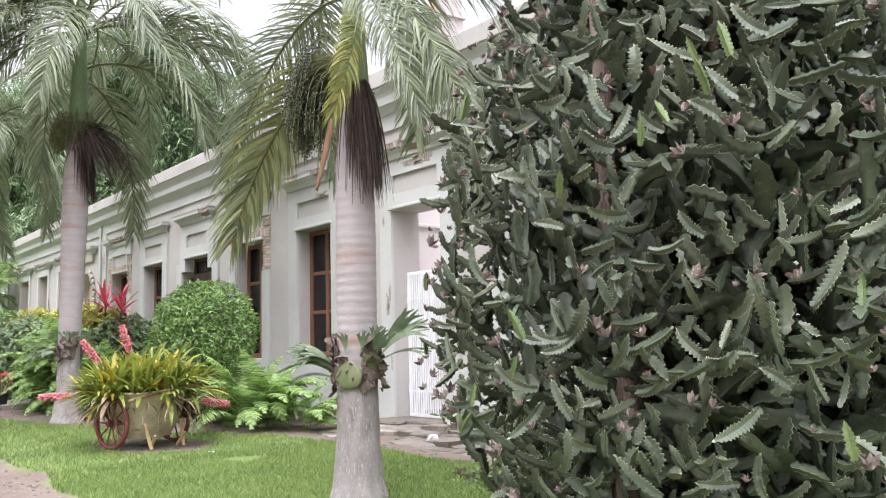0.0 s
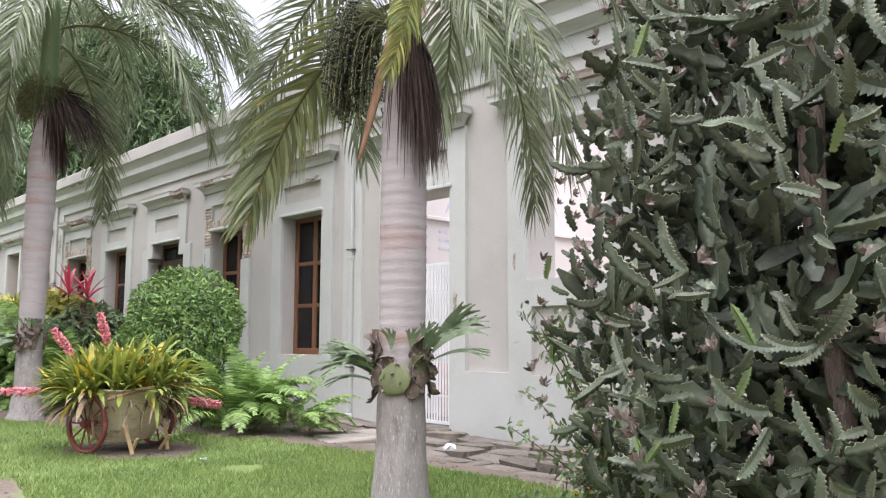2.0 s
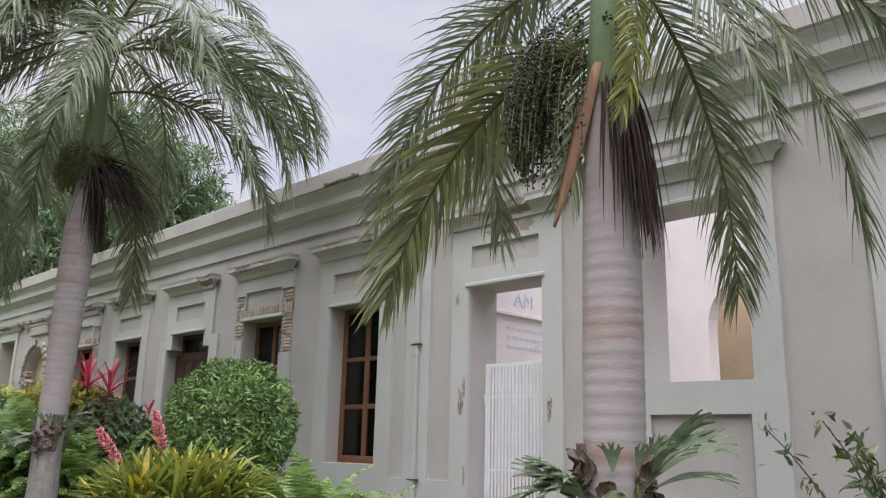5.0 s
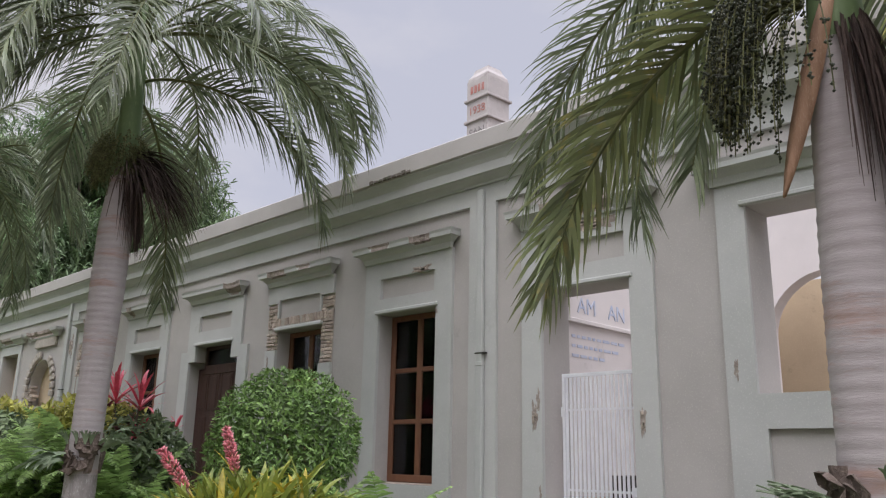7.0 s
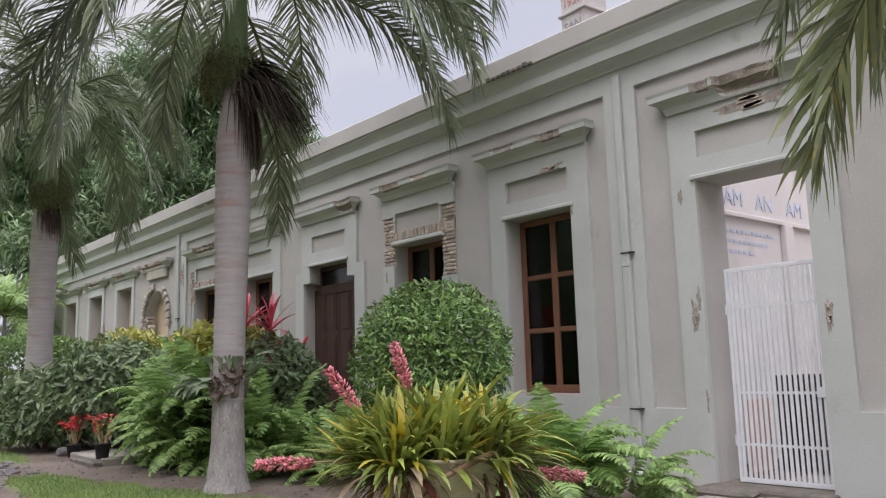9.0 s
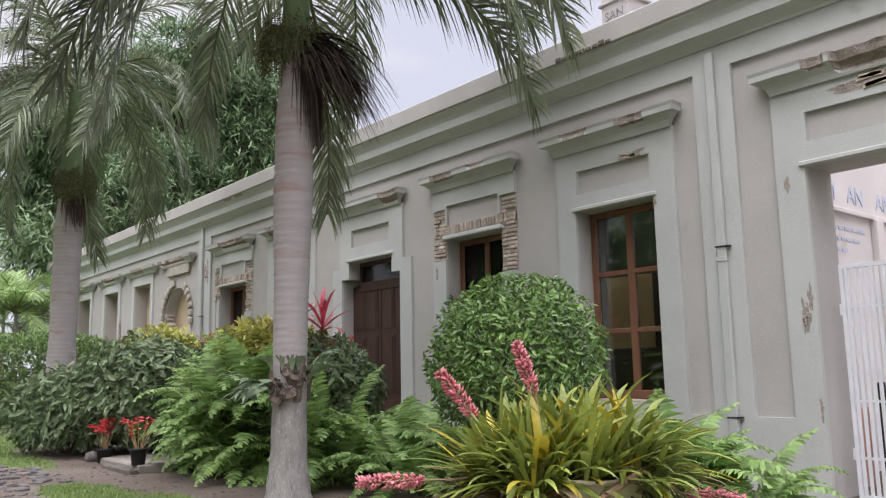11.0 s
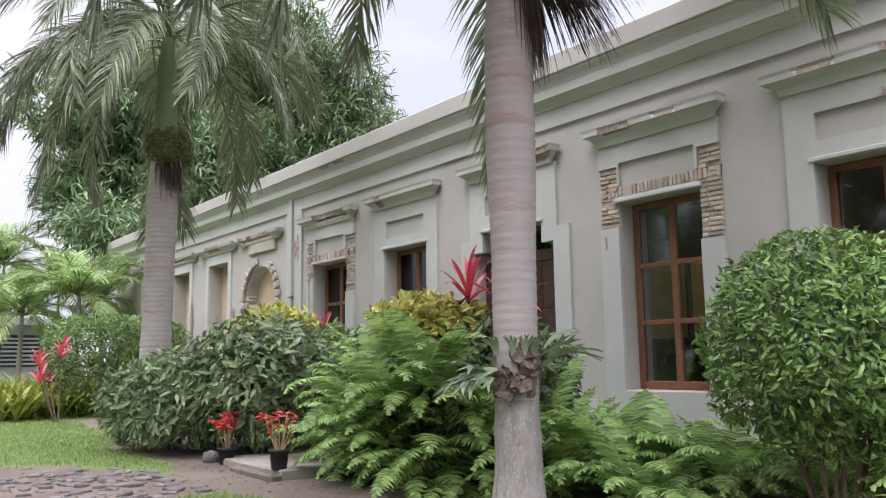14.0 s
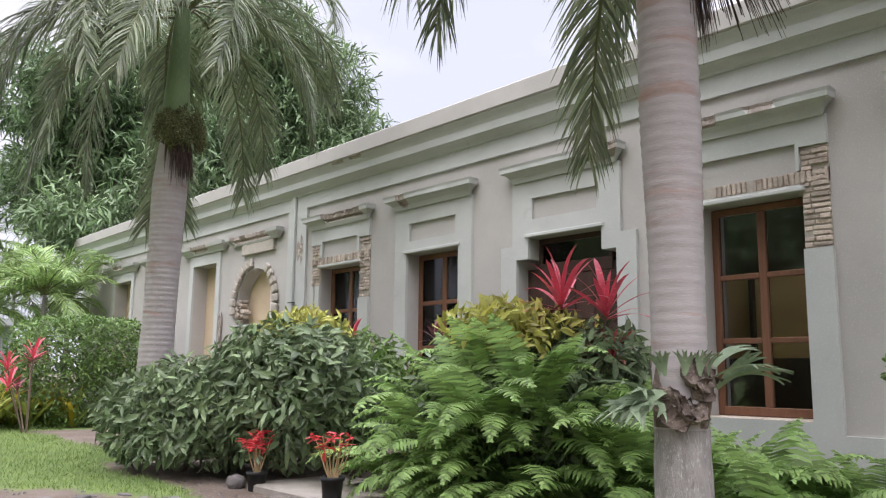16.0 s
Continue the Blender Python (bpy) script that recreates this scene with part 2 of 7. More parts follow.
POINS = leaf("poinsettia_bract", (0.72, 0.09, 0.10), (0.5, 0.03, 0.045), (0.7, 0.1, 0.1), rough=0.55, island=0.3)
STAGL = leaf("staghorn_frond", (0.25, 0.31, 0.20), (0.18, 0.245, 0.145), (0.31, 0.37, 0.26), rough=0.6, island=0.25, tr=0.15)
STAGS = leaf("green_shield_frond", (0.22, 0.25, 0.12), (0.15, 0.18, 0.09), (0.26, 0.20, 0.13), rough=0.55, island=0.0, tr=0.1, scale=7)
STAGB = material("brown_shield_frond", (0.21, 0.165, 0.14), (0.11, 0.085, 0.07), 0.9, 9, 0.8, (0.36, 0.29, 0.235), 40)
BARK = material("tree_bark", (0.12, 0.095, 0.075), (0.075, 0.06, 0.05), 0.95, 5, 0.8, (0.16, 0.13, 0.11), 40)
TWIG = material("thin_twig", (0.16, 0.12, 0.09), (0.10, 0.075, 0.055), 0.9, 10, 0.3)
GRASS = leaf("grass_blade", (0.20, 0.275, 0.075), (0.14, 0.215, 0.06), (0.27, 0.315, 0.11), rough=0.6, island=0.35, scale=0.8)
CARTW = material("weathered_cart_wood", (0.60, 0.53, 0.38), (0.49, 0.41, 0.27), 0.85, 4, 0.4, (0.68, 0.63, 0.51), 50, stain=(0.30, 0.21, 0.13), stain_scale=5, stain_at=0.55, stretch=(1, 1, 3))
PALEW = material("pale_new_wood", (0.52, 0.38, 0.22), (0.44, 0.31, 0.18), 0.8, 5, 0.2, (0.57, 0.43, 0.27), 60)
REDW = material("faded_red_wheel_paint", (0.27, 0.075, 0.068), (0.19, 0.058, 0.053), 0.75, 6, 0.4, (0.32, 0.14, 0.12), 40, stain=(0.12, 0.08, 0.07), stain_scale=8, stain_at=0.58)
POTM = material("black_nursery_pot", (0.022, 0.022, 0.024), (0.03, 0.03, 0.03), 0.55, 6, 0.1)
SOILP = material("potting_soil", (0.05, 0.036, 0.026), (0.03, 0.022, 0.017), 1.0, 20, 0.8)
SHEDW = material("shed_paint", (0.50, 0.53, 0.58), (0.44, 0.47, 0.52), 0.8, 1.0, 0.05)
SHEDR = material("shed_roof", (0.62, 0.63, 0.66), (0.56, 0.57, 0.6), 0.7, 1.0, 0.05)
PVC = material("grey_white_pvc", (0.66, 0.66, 0.66), (0.58, 0.58, 0.58), 0.4, 5, 0.0)
PAPER = material("crumpled_paper", (0.75, 0.76, 0.8), (0.6, 0.65, 0.75), 0.8, 5, 0.1)


# ---- mesh tools ----
class Shape:
    """Vertices and faces gathered into one mesh; each face has a material slot."""

    def __init__(self):
        self.v, self.f, self.s = [], [], []

    def add(self, verts, faces, slot=0):
        o = len(self.v)
        self.v += [tuple(p) for p in verts]
        self.f += [tuple(i + o for i in q) for q in faces]
        self.s += [slot] * len(faces)
        return self

    def box(self, lo, hi, b=0.0, slot=0, m=None):
        c = [(lo[i] + hi[i]) / 2 for i in range(3)]
        h = [abs(hi[i] - lo[i]) / 2 for i in range(3)]
        b = min(b, *(q * 0.49 for q in h))
        if b <= 0:
            v = [Vector((c[0] + sx * h[0], c[1] + sy * h[1], c[2] + sz * h[2])) for sx in (-1, 1) for sy in (-1, 1) for sz in (-1, 1)]
            f = [(0, 1, 3, 2), (4, 6, 7, 5), (0, 4, 5, 1), (2, 3, 7, 6), (0, 2, 6, 4), (1, 5, 7, 3)]
        else:
            v, idx = [], {}
            for sx in (-1, 1):
                for sy in (-1, 1):
                    for sz in (-1, 1):
                        for a in range(3):
                            d = [h[k] - (0 if k == a else b) for k in range(3)]
                            idx[sx, sy, sz, a] = len(v)
                            v.append(Vector((c[0] + sx * d[0], c[1] + sy * d[1], c[2] + sz * d[2])))
            f = []
            for a in range(3):
                p, q = [k for k in range(3) if k != a]
                for s in (-1, 1):
                    quad = []
                    for sp, sq in ((-1, -1), (1, -1), (1, 1), (-1, 1)):
                        k = [0, 0, 0]
                        k[a], k[p], k[q] = s, sp, sq
                        quad.append(idx[k[0], k[1], k[2], a])
                    f.append(quad)
                for sp in (-1, 1):
                    for sq in (-1, 1):
                        k0, k1 = [0, 0, 0], [0, 0, 0]
                        k0[a], k0[p], k0[q] = -1, sp, sq
                        k1[a], k1[p], k1[q] = 1, sp, sq
                        f.append([idx[(*k0, p)], idx[(*k0, q)], idx[(*k1, q)], idx[(*k1, p)]])
            for sx in (-1, 1):
                for sy in (-1, 1):
                    for sz in (-1, 1):
                        f.append([idx[sx, sy, sz, a] for a in range(3)])
            cc = Vector(c)
            for i, q in enumerate(f):
                n = (v[q[1]] - v[q[0]]).cross(v[q[2]] - v[q[0]])
                mid = sum((v[k] for k in q), Vector()) / len(q) - cc
                if n.dot(mid) < 0:
                    f[i] = q[::-1]
        if m is not None:
            v = [m @ p for p in v]
        return self.add(v, f, slot)

    def tube(self, pts, radii, n=8, slot=0, cap=True, flat=1.0):
        pts = [Vector(p) for p in pts]
        k = len(pts)
        if not hasattr(radii, "__len__"):
            radii = [radii] * k
        v, f = [], []
        side = None
        for i, p in enumerate(pts):
            d = (pts[min(i + 1, k - 1)] - pts[max(i - 1, 0)]).normalized()
            if side is None:
                side = d.cross(Vector((0, 0, 1)) if abs(d.z) < 0.9 else Vector((1, 0, 0))).normalized()
            side = (side - d * side.dot(d)).normalized()
            up = d.cross(side)
            for j in range(n):
                a = 2 * math.pi * j / n
                v.append(p + (side * math.cos(a) + up * math.sin(a) * flat) * radii[i])
        for i in range(k - 1):
            for j in range(n):
                a, b = i * n + j, i * n + (j + 1) % n
                f.append((a, b, b + n, a + n))
        if cap:
            f.append(tuple(range(n - 1, -1, -1)))
            f.append(tuple((k - 1) * n + j for j in range(n)))
        return self.add(v, f, slot)

    def lathe(self, profile, n=24, center=(0, 0, 0), slot=0, wob=0.0, seed=0):
        v, f = [], []
        for i, (r, z) in enumerate(profile):
            for j in range(n):
                a = 2 * math.pi * j / n
                w = 1 + wob * noise.noise((math.cos(a) * 1.7 + seed, math.sin(a) * 1.7, z * 2.0))
                v.append((center[0] + r * w * math.cos(a), center[1] + r * w * math.sin(a), center[2] + z))
        for i in range(len(profile) - 1):
            for j in range(n):
                a, b = i * n + j, i * n + (j + 1) % n
                f.append((a, b, b + n, a + n))
        return self.add(v, f, slot)

    def prism(self, outline, x0, x1, slot=0):
        """An outline in y and z, pushed from x0 to x1."""
        k = len(outline)
        v = [(x0, y, z) for y, z in outline] + [(x1, y, z) for y, z in outline]
        f = [tuple(range(k)), tuple(range(2 * k - 1, k - 1, -1))] + [(i, i + k, (i + 1) % k + k, (i + 1) % k) for i in range(k)]
        return self.add(v, f, slot)

    def data(self, name, *mats, smooth=False):
        me = bpy.data.meshes.new(name)
        me.from_pydata(self.v, [], self.f)
        for m in mats:
            me.materials.append(m)
        if len(mats) > 1:
            me.polygons.foreach_set("material_index", self.s)
        if smooth:
            me.polygons.foreach_set("use_smooth", [True] * len(me.polygons))
        me.update()
        return me


def thing(name, loc, label, category, group="", kind="", rz=0):
    ob = new(name)
    ob.empty_display_size = 0.1
    ob.matrix_world = pose(*loc, 0, 0, rz)
    return tagged(ob, label, category, group, kind)


def part(name, shape, mats, parent, label="", smooth=False, m=None, kind=""):
    if not isinstance(mats, (list, tuple)):
        mats = [mats]
    me = shape.data(name, *mats, smooth=smooth) if isinstance(shape, Shape) else shape
    ob = new(name, me)
    ob.parent = parent
    if m is not None:
        ob.matrix_basis = m
    return tagged(ob, label, kind=kind)


def single(name, shape, mats, label, category, kind="", group="", smooth=False, loc=(0, 0, 0), rz=0):
    if not isinstance(mats, (list, tuple)):
        mats = [mats]
    me = shape.data(name, *mats, smooth=smooth) if isinstance(shape, Shape) else shape
    ob = new(name, me)
    ob.matrix_world = pose(*loc, 0, 0, rz)
    return tagged(ob, label, category, group, kind)


def soup(name, verts, faces, *mats, slots=None, smooth=False):
    """One mesh from arrays: verts (n, 3), faces (m, 3 or 4)."""
    me = bpy.data.meshes.new(name)
    verts, faces = np.asarray(verts, np.float32), np.asarray(faces, np.int32)
    k = faces.shape[1]
    me.vertices.add(len(verts))
    me.vertices.foreach_set("co", verts.ravel())
    me.loops.add(faces.size)
    me.loops.foreach_set("vertex_index", faces.ravel())
    me.polygons.add(len(faces))
    me.polygons.foreach_set("loop_start", np.arange(0, faces.size, k, dtype=np.int32))
    for m in mats:
        me.materials.append(m)
    if slots is not None:
        me.polygons.foreach_set("material_index", np.asarray(slots, np.int32))
    if smooth:
        me.polygons.foreach_set("use_smooth", np.ones(len(faces), bool))
    me.update(calc_edges=True)
    me.validate()
    return me


def turns(d, up, roll):
    """Rotation matrices (n, 3, 3) whose y axis is d and whose z axis lies nearest to up, then rolled."""
    d = d / np.linalg.norm(d, axis=1, keepdims=True)
    x = np.cross(d, up)
    x /= np.maximum(np.linalg.norm(x, axis=1, keepdims=True), 1e-6)
    z = np.cross(x, d)
    c, s = np.cos(roll)[:, None], np.sin(roll)[:, None]
    return np.stack([x * c + z * s, d, z * c - x * s], axis=2)


def scatter(tv, tf, places, rots, sizes):
    """Copies of a small template: all vertices and faces."""
    tv, tf = np.asarray(tv, float), np.asarray(tf)
    v = np.einsum("nij,kj->nki", rots, tv) * sizes[:, None, None] + places[:, None, :]
    f = tf[None] + (np.arange(len(places)) * len(tv))[:, None, None]
    return v.reshape(-1, 3), f.reshape(-1, tf.shape[1])


# leaf templates along y, face up along z
OVAL = ([(0, 0, 0), (-0.16, 0.3, 0.03), (0.16, 0.3, 0.03), (0, 0.32, -0.03), (-0.13, 0.68, 0.01), (0.13, 0.68, 0.01), (0, 0.7, -0.06), (0, 1, -0.13)],
        [(0, 3, 1), (0, 2, 3), (1, 3, 4), (3, 6, 4), (3, 2, 6), (2, 5, 6), (4, 6, 7), (6, 5, 7)])
LANCE = ([(0, 0, 0), (-0.075, 0.35, 0.02), (0.075, 0.35, 0.02), (-0.06, 0.7, -0.04), (0.06, 0.7, -0.04), (0, 1, -0.2)],
         [(0, 2, 1), (1, 2, 3), (2, 4, 3), (3, 4, 5)])


# ---- ground ----
def smooth(a, b, x):
    u = min(1.0, max(0.0, (x - a) / (b - a)))
    return u * u * (3 - 2 * u)


def gz(x, y):
    """Height of the ground."""
    z = -0.12 + 0.012 * min(max(y, -10), 22)
    z -= 0.13 * smooth(5.6, 7.2, x) * (1 - smooth(9.5, 13, y))
    return z + 0.015 * noise.noise((x * 0.8, y * 0.8, 0.3))


def path_edge(y):
    """The x at which the walked path gives way to the lawn."""
    e = 2.25 + 0.2 * noise.noise((y * 0.35, 2.0, 0)) + 0.06 * noise.noise((y * 1.7, 5.0, 0))
    return e


def lawn(x, y):
    """1 on grass, 0 on bare soil or path."""
    w = 0.25 * noise.noise((x * 0.9, y * 0.9, 4)) + 0.12 * noise.noise((x * 3, y * 3, 1))
    if x < path_edge(y) + w * 0.8 and y < 18.3:
        return 0
    if y < 9:
        return 1 if x < 6.05 + w else 0
    if y < 15.5:
        back = 6.0 - (y - 9) * 0.25
        if (x - 4.0) ** 2 / 0.5 + (y - 10.8) ** 2 / 0.6 < 1 + w * 2.5:
            return 0
        return 1 if x < back + w - (0.75 if y > 12 else 0) else 0
    if y < 18.3:
        return 1 if x < 3.7 - (y - 15.5) * 0.3 + w else 0
    if x > -2 and y < 24.3 - 1.35 * max(0.0, x) + w:
        return 0
    if y < 24 and x > 3.2 + w:
        return 0
    return 1 if x < 4.2 + w or y > 31 and x < 6 else 0


def ground_material():
    m = material("garden_ground", (0.16, 0.128, 0.105), (0.11, 0.083, 0.066), 0.95, 1.3, 0.6, (0.24, 0.205, 0.175), 28, stain=(0.12, 0.088, 0.066), stain_scale=0.9, stain_at=0.56)
    n, l = m.node_tree.nodes, m.node_tree.links
    bsdf = n["Principled BSDF"]
    at = n.new("ShaderNodeAttribute")
    at.attribute_name = "turf"
    t = n.new("ShaderNodeTexNoise")
    t.inputs["Scale"].default_value, t.inputs["Detail"].default_value = 3.0, 6
    r = n.new("ShaderNodeValToRGB")
    r.color_ramp.elements[0].position, r.color_ramp.elements[0].color = 0.35, (0.09, 0.15, 0.035, 1)
    r.color_ramp.elements[1].position, r.color_ramp.elements[1].color = 0.68, (0.15, 0.215, 0.055, 1)
    g = n.new("ShaderNodeNewGeometry")
    l.new(g.outputs["Position"], t.inputs["Vector"])
    l.new(t.outputs["Fac"], r.inputs["Fac"])
    x = n.new("ShaderNodeMix")
    x.data_type = "RGBA"
    l.new(at.outputs["Fac"], x.inputs[0])
    old = bsdf.inputs["Base Color"].links[0].from_socket
    l.new(old, x.inputs[6])
    l.new(r.outputs["Color"], x.inputs[7])
    l.new(x.outputs[2], bsdf.inputs["Base Color"])
    return m


def build_ground():
    xs = np.concatenate([[-900, -200, -60, -20, -8], np.arange(-4, 8.6, 0.18), [9, 12, 20, 60, 200, 900]])
    ys = np.concatenate([[-900, -200, -60, -20, -8], np.arange(-4, 36, 0.22), [38, 42, 50, 60, 200, 900]])
    v = [(x, y, gz(x, y)) for y in ys for x in xs]
    nx = len(xs)
    f = [(j * nx + i, j * nx + i + 1, (j + 1) * nx + i + 1, (j + 1) * nx + i) for j in range(len(ys) - 1) for i in range(nx - 1)]
    me = soup("ground", v, f, ground_material(), smooth=True)
    at = me.attributes.new("turf", "FLOAT", "POINT")
    at.data.foreach_set("value", [float(lawn(p[0], p[1])) * 0.85 for p in v])
    tagged(new("ground", me), "mown green lawn with bare brown soil beds and a worn earth path", "ground", kind="structure")


build_ground()

# ---- the long facade ----
W = 8.25        # face of the raised trim
F = W + 0.055   # face of the sunk field
BACK = W + 0.62
TOPZ = 5.0
END = 41.2
START = -6.0
# opening: centre, half width, sill, head
OPEN = {
    "niche_far": (4.85, 0.66, 2.1, 3.6),
    "niche": (7.745, 0.665, 2.1, 4.17),
    "gate": (10.57, 0.67, -0.3, 3.57),
    "w1": (13.87, 0.655, 1.0, 3.6),
    "w2": (16.71, 0.66, 0.98, 3.6),
    "door": (19.6, 0.70, 0.1, 3.56),
    "w3": (22.6, 0.70, 1.0, 3.62),
    "w4": (25.48, 0.70, 1.0, 3.62),
    "arch": (28.97, 0.87, 2.55, 3.88),
    "n1": (31.65, 0.68, 1.0, 4.2),
    "n2": (34.5, 0.68, 1.0, 4.2),
    "n3": (37.45, 0.70, 1.0, 4.2),
}
SHOULDER = (19.6, 0.95, 0.1, 3.23)
PIERS = [(12.03, 12.54), (26.75, 27.5), (40.5, END)]
BLIND = ("n1", "n2", "n3")
SUR = 0.33


def holes(y, z, grow=0.0):
    for k, (c, h, a, b) in OPEN.items():
        if abs(y - c) < h and a < z < b:
            return k
    c, h, a, b = SHOULDER
    if abs(y - c) < h and a < z < b:
        return "door"
    return None


def grid_wall(x0, x1, ys, zs, solid):
    """A wall between x0 and x1 whose cells stand where solid(y, z) is true."""
    ys, zs = sorted(set(round(y, 4) for y in ys)), sorted(set(round(z, 4) for z in zs))
    on = {(i, j): solid((ys[i] + ys[i + 1]) / 2, (zs[j] + zs[j + 1]) / 2) for i in range(len(ys) - 1) for j in range(len(zs) - 1)}
    s = Shape()
    for (i, j), full in on.items():
        if not full:
            continue
        y0, y1, z0, z1 = ys[i], ys[i + 1], zs[j], zs[j + 1]
        s.add([(x0, y0, z0), (x0, y1, z0), (x0, y1, z1), (x0, y0, z1)], [(3, 2, 1, 0)])
        s.add([(x1, y0, z0), (x1, y1, z0), (x1, y1, z1), (x1, y0, z1)], [(0, 1, 2, 3)])
        for di, dj, q in ((-1, 0, [(x0, y0, z0), (x0, y0, z1), (x1, y0, z1), (x1, y0, z0)]), (1, 0, [(x0, y1, z0), (x1, y1, z0), (x1, y1, z1), (x0, y1, z1)]),
                          (0, -1, [(x0, y0, z0), (x1, y0, z0), (x1, y1, z0), (x0, y1, z0)]), (0, 1, [(x0, y0, z1), (x0, y1, z1), (x1, y1, z1), (x1, y0, z1)])):
            if not on.get((i + di, j + dj), False):
                s.add(q, [(0, 1, 2, 3)])
    return s


def arch_points(c, r, spring, rise, n=20):
    return [(c + r * math.cos(math.pi * k / n), spring + rise * math.sin(math.pi * k / n)) for k in range(n + 1)]


def spandrels(s, c, h, top, spring, x0, x1, slot=0):
    """Fills the two corners above an arch."""
    pts = arch_points(c, h, spring, top - spring - 0.004)
    mid = len(pts) // 2
    s.prism([(c + h, top)] + pts[:mid + 1][:] + [(c, top)], x0, x1, slot)
    s.prism([(c - h, top), (c, top)] + pts[mid:], x0, x1, slot)


def build_walls():
    ys = [START, END] + [v for c, h, a, b in list(OPEN.values()) + [SHOULDER] for v in (c - h, c + h)]
    zs = [-0.5, 5.62] + [v for c, h, a, b in list(OPEN.values()) + [SHOULDER] for v in (a, b)]
    body = grid_wall(F, BACK, ys, zs, lambda y, z: not holes(y, z))
    c, h, a, b = OPEN["arch"]
    spandrels(body, c, h, b, b - h, F, BACK)
    single("wall_facade", body, FIELD, "long grey-beige plastered facade wall with tall openings", "wall", kind="structure")

    # raised trim: plinth, frieze, piers and the surround of every opening
    over = {}
    for k in ("niche_far", "gate", "w1", "w2", "door", "w3", "w4"):
        cc, hh = OPEN[k][0], OPEN[k][1]
        over[k] = (cc, min(hh, 0.66) - 0.04, 3.84, 4.17)
    over["niche"] = (7.73, 0.6, 0.83, 1.74)

    def trim(y, z):
        if holes(y, z):
            return False
        for cc, hh, a0, b0 in over.values():
            if abs(y - cc) < hh and a0 < z < b0:
                return False
        for k in ("w2", "w4"):
            cc, hh = OPEN[k][:2]
            d = abs(y - cc)
            if hh < d < hh + SUR and (2.92 if y < cc else 3.25) < z < 4.12:
                return False
            if d < hh + SUR and 3.68 < z < 3.84:
                return False
        if z < 0.85 or z > TOPZ or any(p < y < q for p, q in PIERS):
            return True
        for k, (cc, hh, a0, b0) in OPEN.items():
            if k == "arch":
                continue
            wide = SHOULDER[1] if k == "door" and z < 3.45 else hh
            if abs(y - cc) < wide + SUR * (0.62 if k in BLIND else 1) and z < (4.46 if k not in BLIND else 4.5):
                return True
        return False

    more_y = [v for c, h, a, b in over.values() for v in (c - h, c + h)] + [v for p in PIERS for v in p]
    for k, (c, h, a, b) in OPEN.items():
        e = SUR * (0.62 if k in BLIND else 1)
        more_y += [c - h - e, c + h + e]
    more_y += [SHOULDER[0] - SHOULDER[1] - SUR, SHOULDER[0] + SHOULDER[1] + SUR]
    more_z = [v for c, h, a, b in over.values() for v in (a, b)] + [0.85, TOPZ, 4.46, 4.5, 3.45, 2.92, 3.25, 4.12, 3.68, 3.84]
    t = grid_wall(W, F, ys + more_y, zs + more_z, trim)
    # the rounded band round the arch and its fill
    c, h, a, b = OPEN["arch"]
    single("trim_facade", t, TRIM, "raised pale green-white plaster plinth, piers, surrounds and frieze", "wall trim", kind="structure")
    # little ledge over each head
    for k in ("niche_far", "niche", "gate", "w1", "w2", "door", "w3", "w4"):
        c, h, a, b = OPEN[k]
        s = Shape()
        s.box((W - 0.035, c - h - 0.05, b - 0.005), (W + 0.05, c + h + 0.05, b + 0.055), 0.012)
        single("trim_head_ledge", s, TRIM, "thin worn plaster ledge over a facade opening", "ledge", kind="structure", group="head ledges")


build_walls()


def moulding(name, y0, y1, profile, base, damage=(), label="", seed=0, step=0.12, returns=True, mats=None, jag=0.006):
    """A moulding run along y: profile of (height, projection); damage: (from, to, depth, lowest height) breaks the outer edge away."""
    n = max(3, int((y1 - y0) / step))
    s = Shape()
    rows = []
    for i in range(n + 1):
        y = y0 + (y1 - y0) * i / n
        ring = []
        for z, p in profile:
            q = p + jag * noise.noise((y * 5, z * 9, seed))
            broke = 0
            for a, b, dep, zl in damage:
                if a < y < b and z >= zl:
                    cut = dep * (0.75 + 0.5 * noise.noise((y * 7, z * 6, seed + 3)))
                    if q > p - cut:
                        q, broke = max(0.012, p - cut), 1
            ring.append((q, z, broke))
        rows.append((y, ring))
    k = len(profile)
    v, f, sl = [], [], []
    for i, (y, ring) in enumerate(rows):
        for q, z, br in ring:
            yy = y + ((-q if i == 0 else q if i == n else 0) if returns else 0)
            v.append((base - q, yy, z))
    for i in range(n):
        for j in range(k - 1):
            a = i * k + j
            f.append((a, a + 1, a + k + 1, a + k))
            sl.append(1 if rows[i][1][j][2] + rows[i][1][j + 1][2] + rows[i + 1][1][j][2] + rows[i + 1][1][j + 1][2] >= 2 else 0)
    o = len(v)
    for i in (0, n):
        for z, p in profile:
            v.append((base + 0.01, rows[i][0] + ((-p if i == 0 else p) if returns else 0), z))
    for e, i in enumerate((0, n)):
        for j in range(k - 1):
            a, b = i * k + j, o + e * k + j
            f.append((a, b, b + 1, a + 1) if e == 0 else (a, a + 1, b + 1, b))
            sl.append(0)
    s.v, s.f, s.s = v, f, sl
    # top and bottom closing strips
    for j in (0, k - 1):
        for i in range(n):
            a, b = v[i * k + j], v[(i + 1) * k + j]
            s.add([a, b, (base + 0.01, b[1], b[2]), (base + 0.01, a[1], a[2])], [(0, 1, 2, 3)] if j else [(3, 2, 1, 0)], sl[i * (k - 1) + (j if j == 0 else k - 2)])
    return single(name, s, mats or [TRIM, RUBBLE], label, "moulding", kind="structure", group=name)


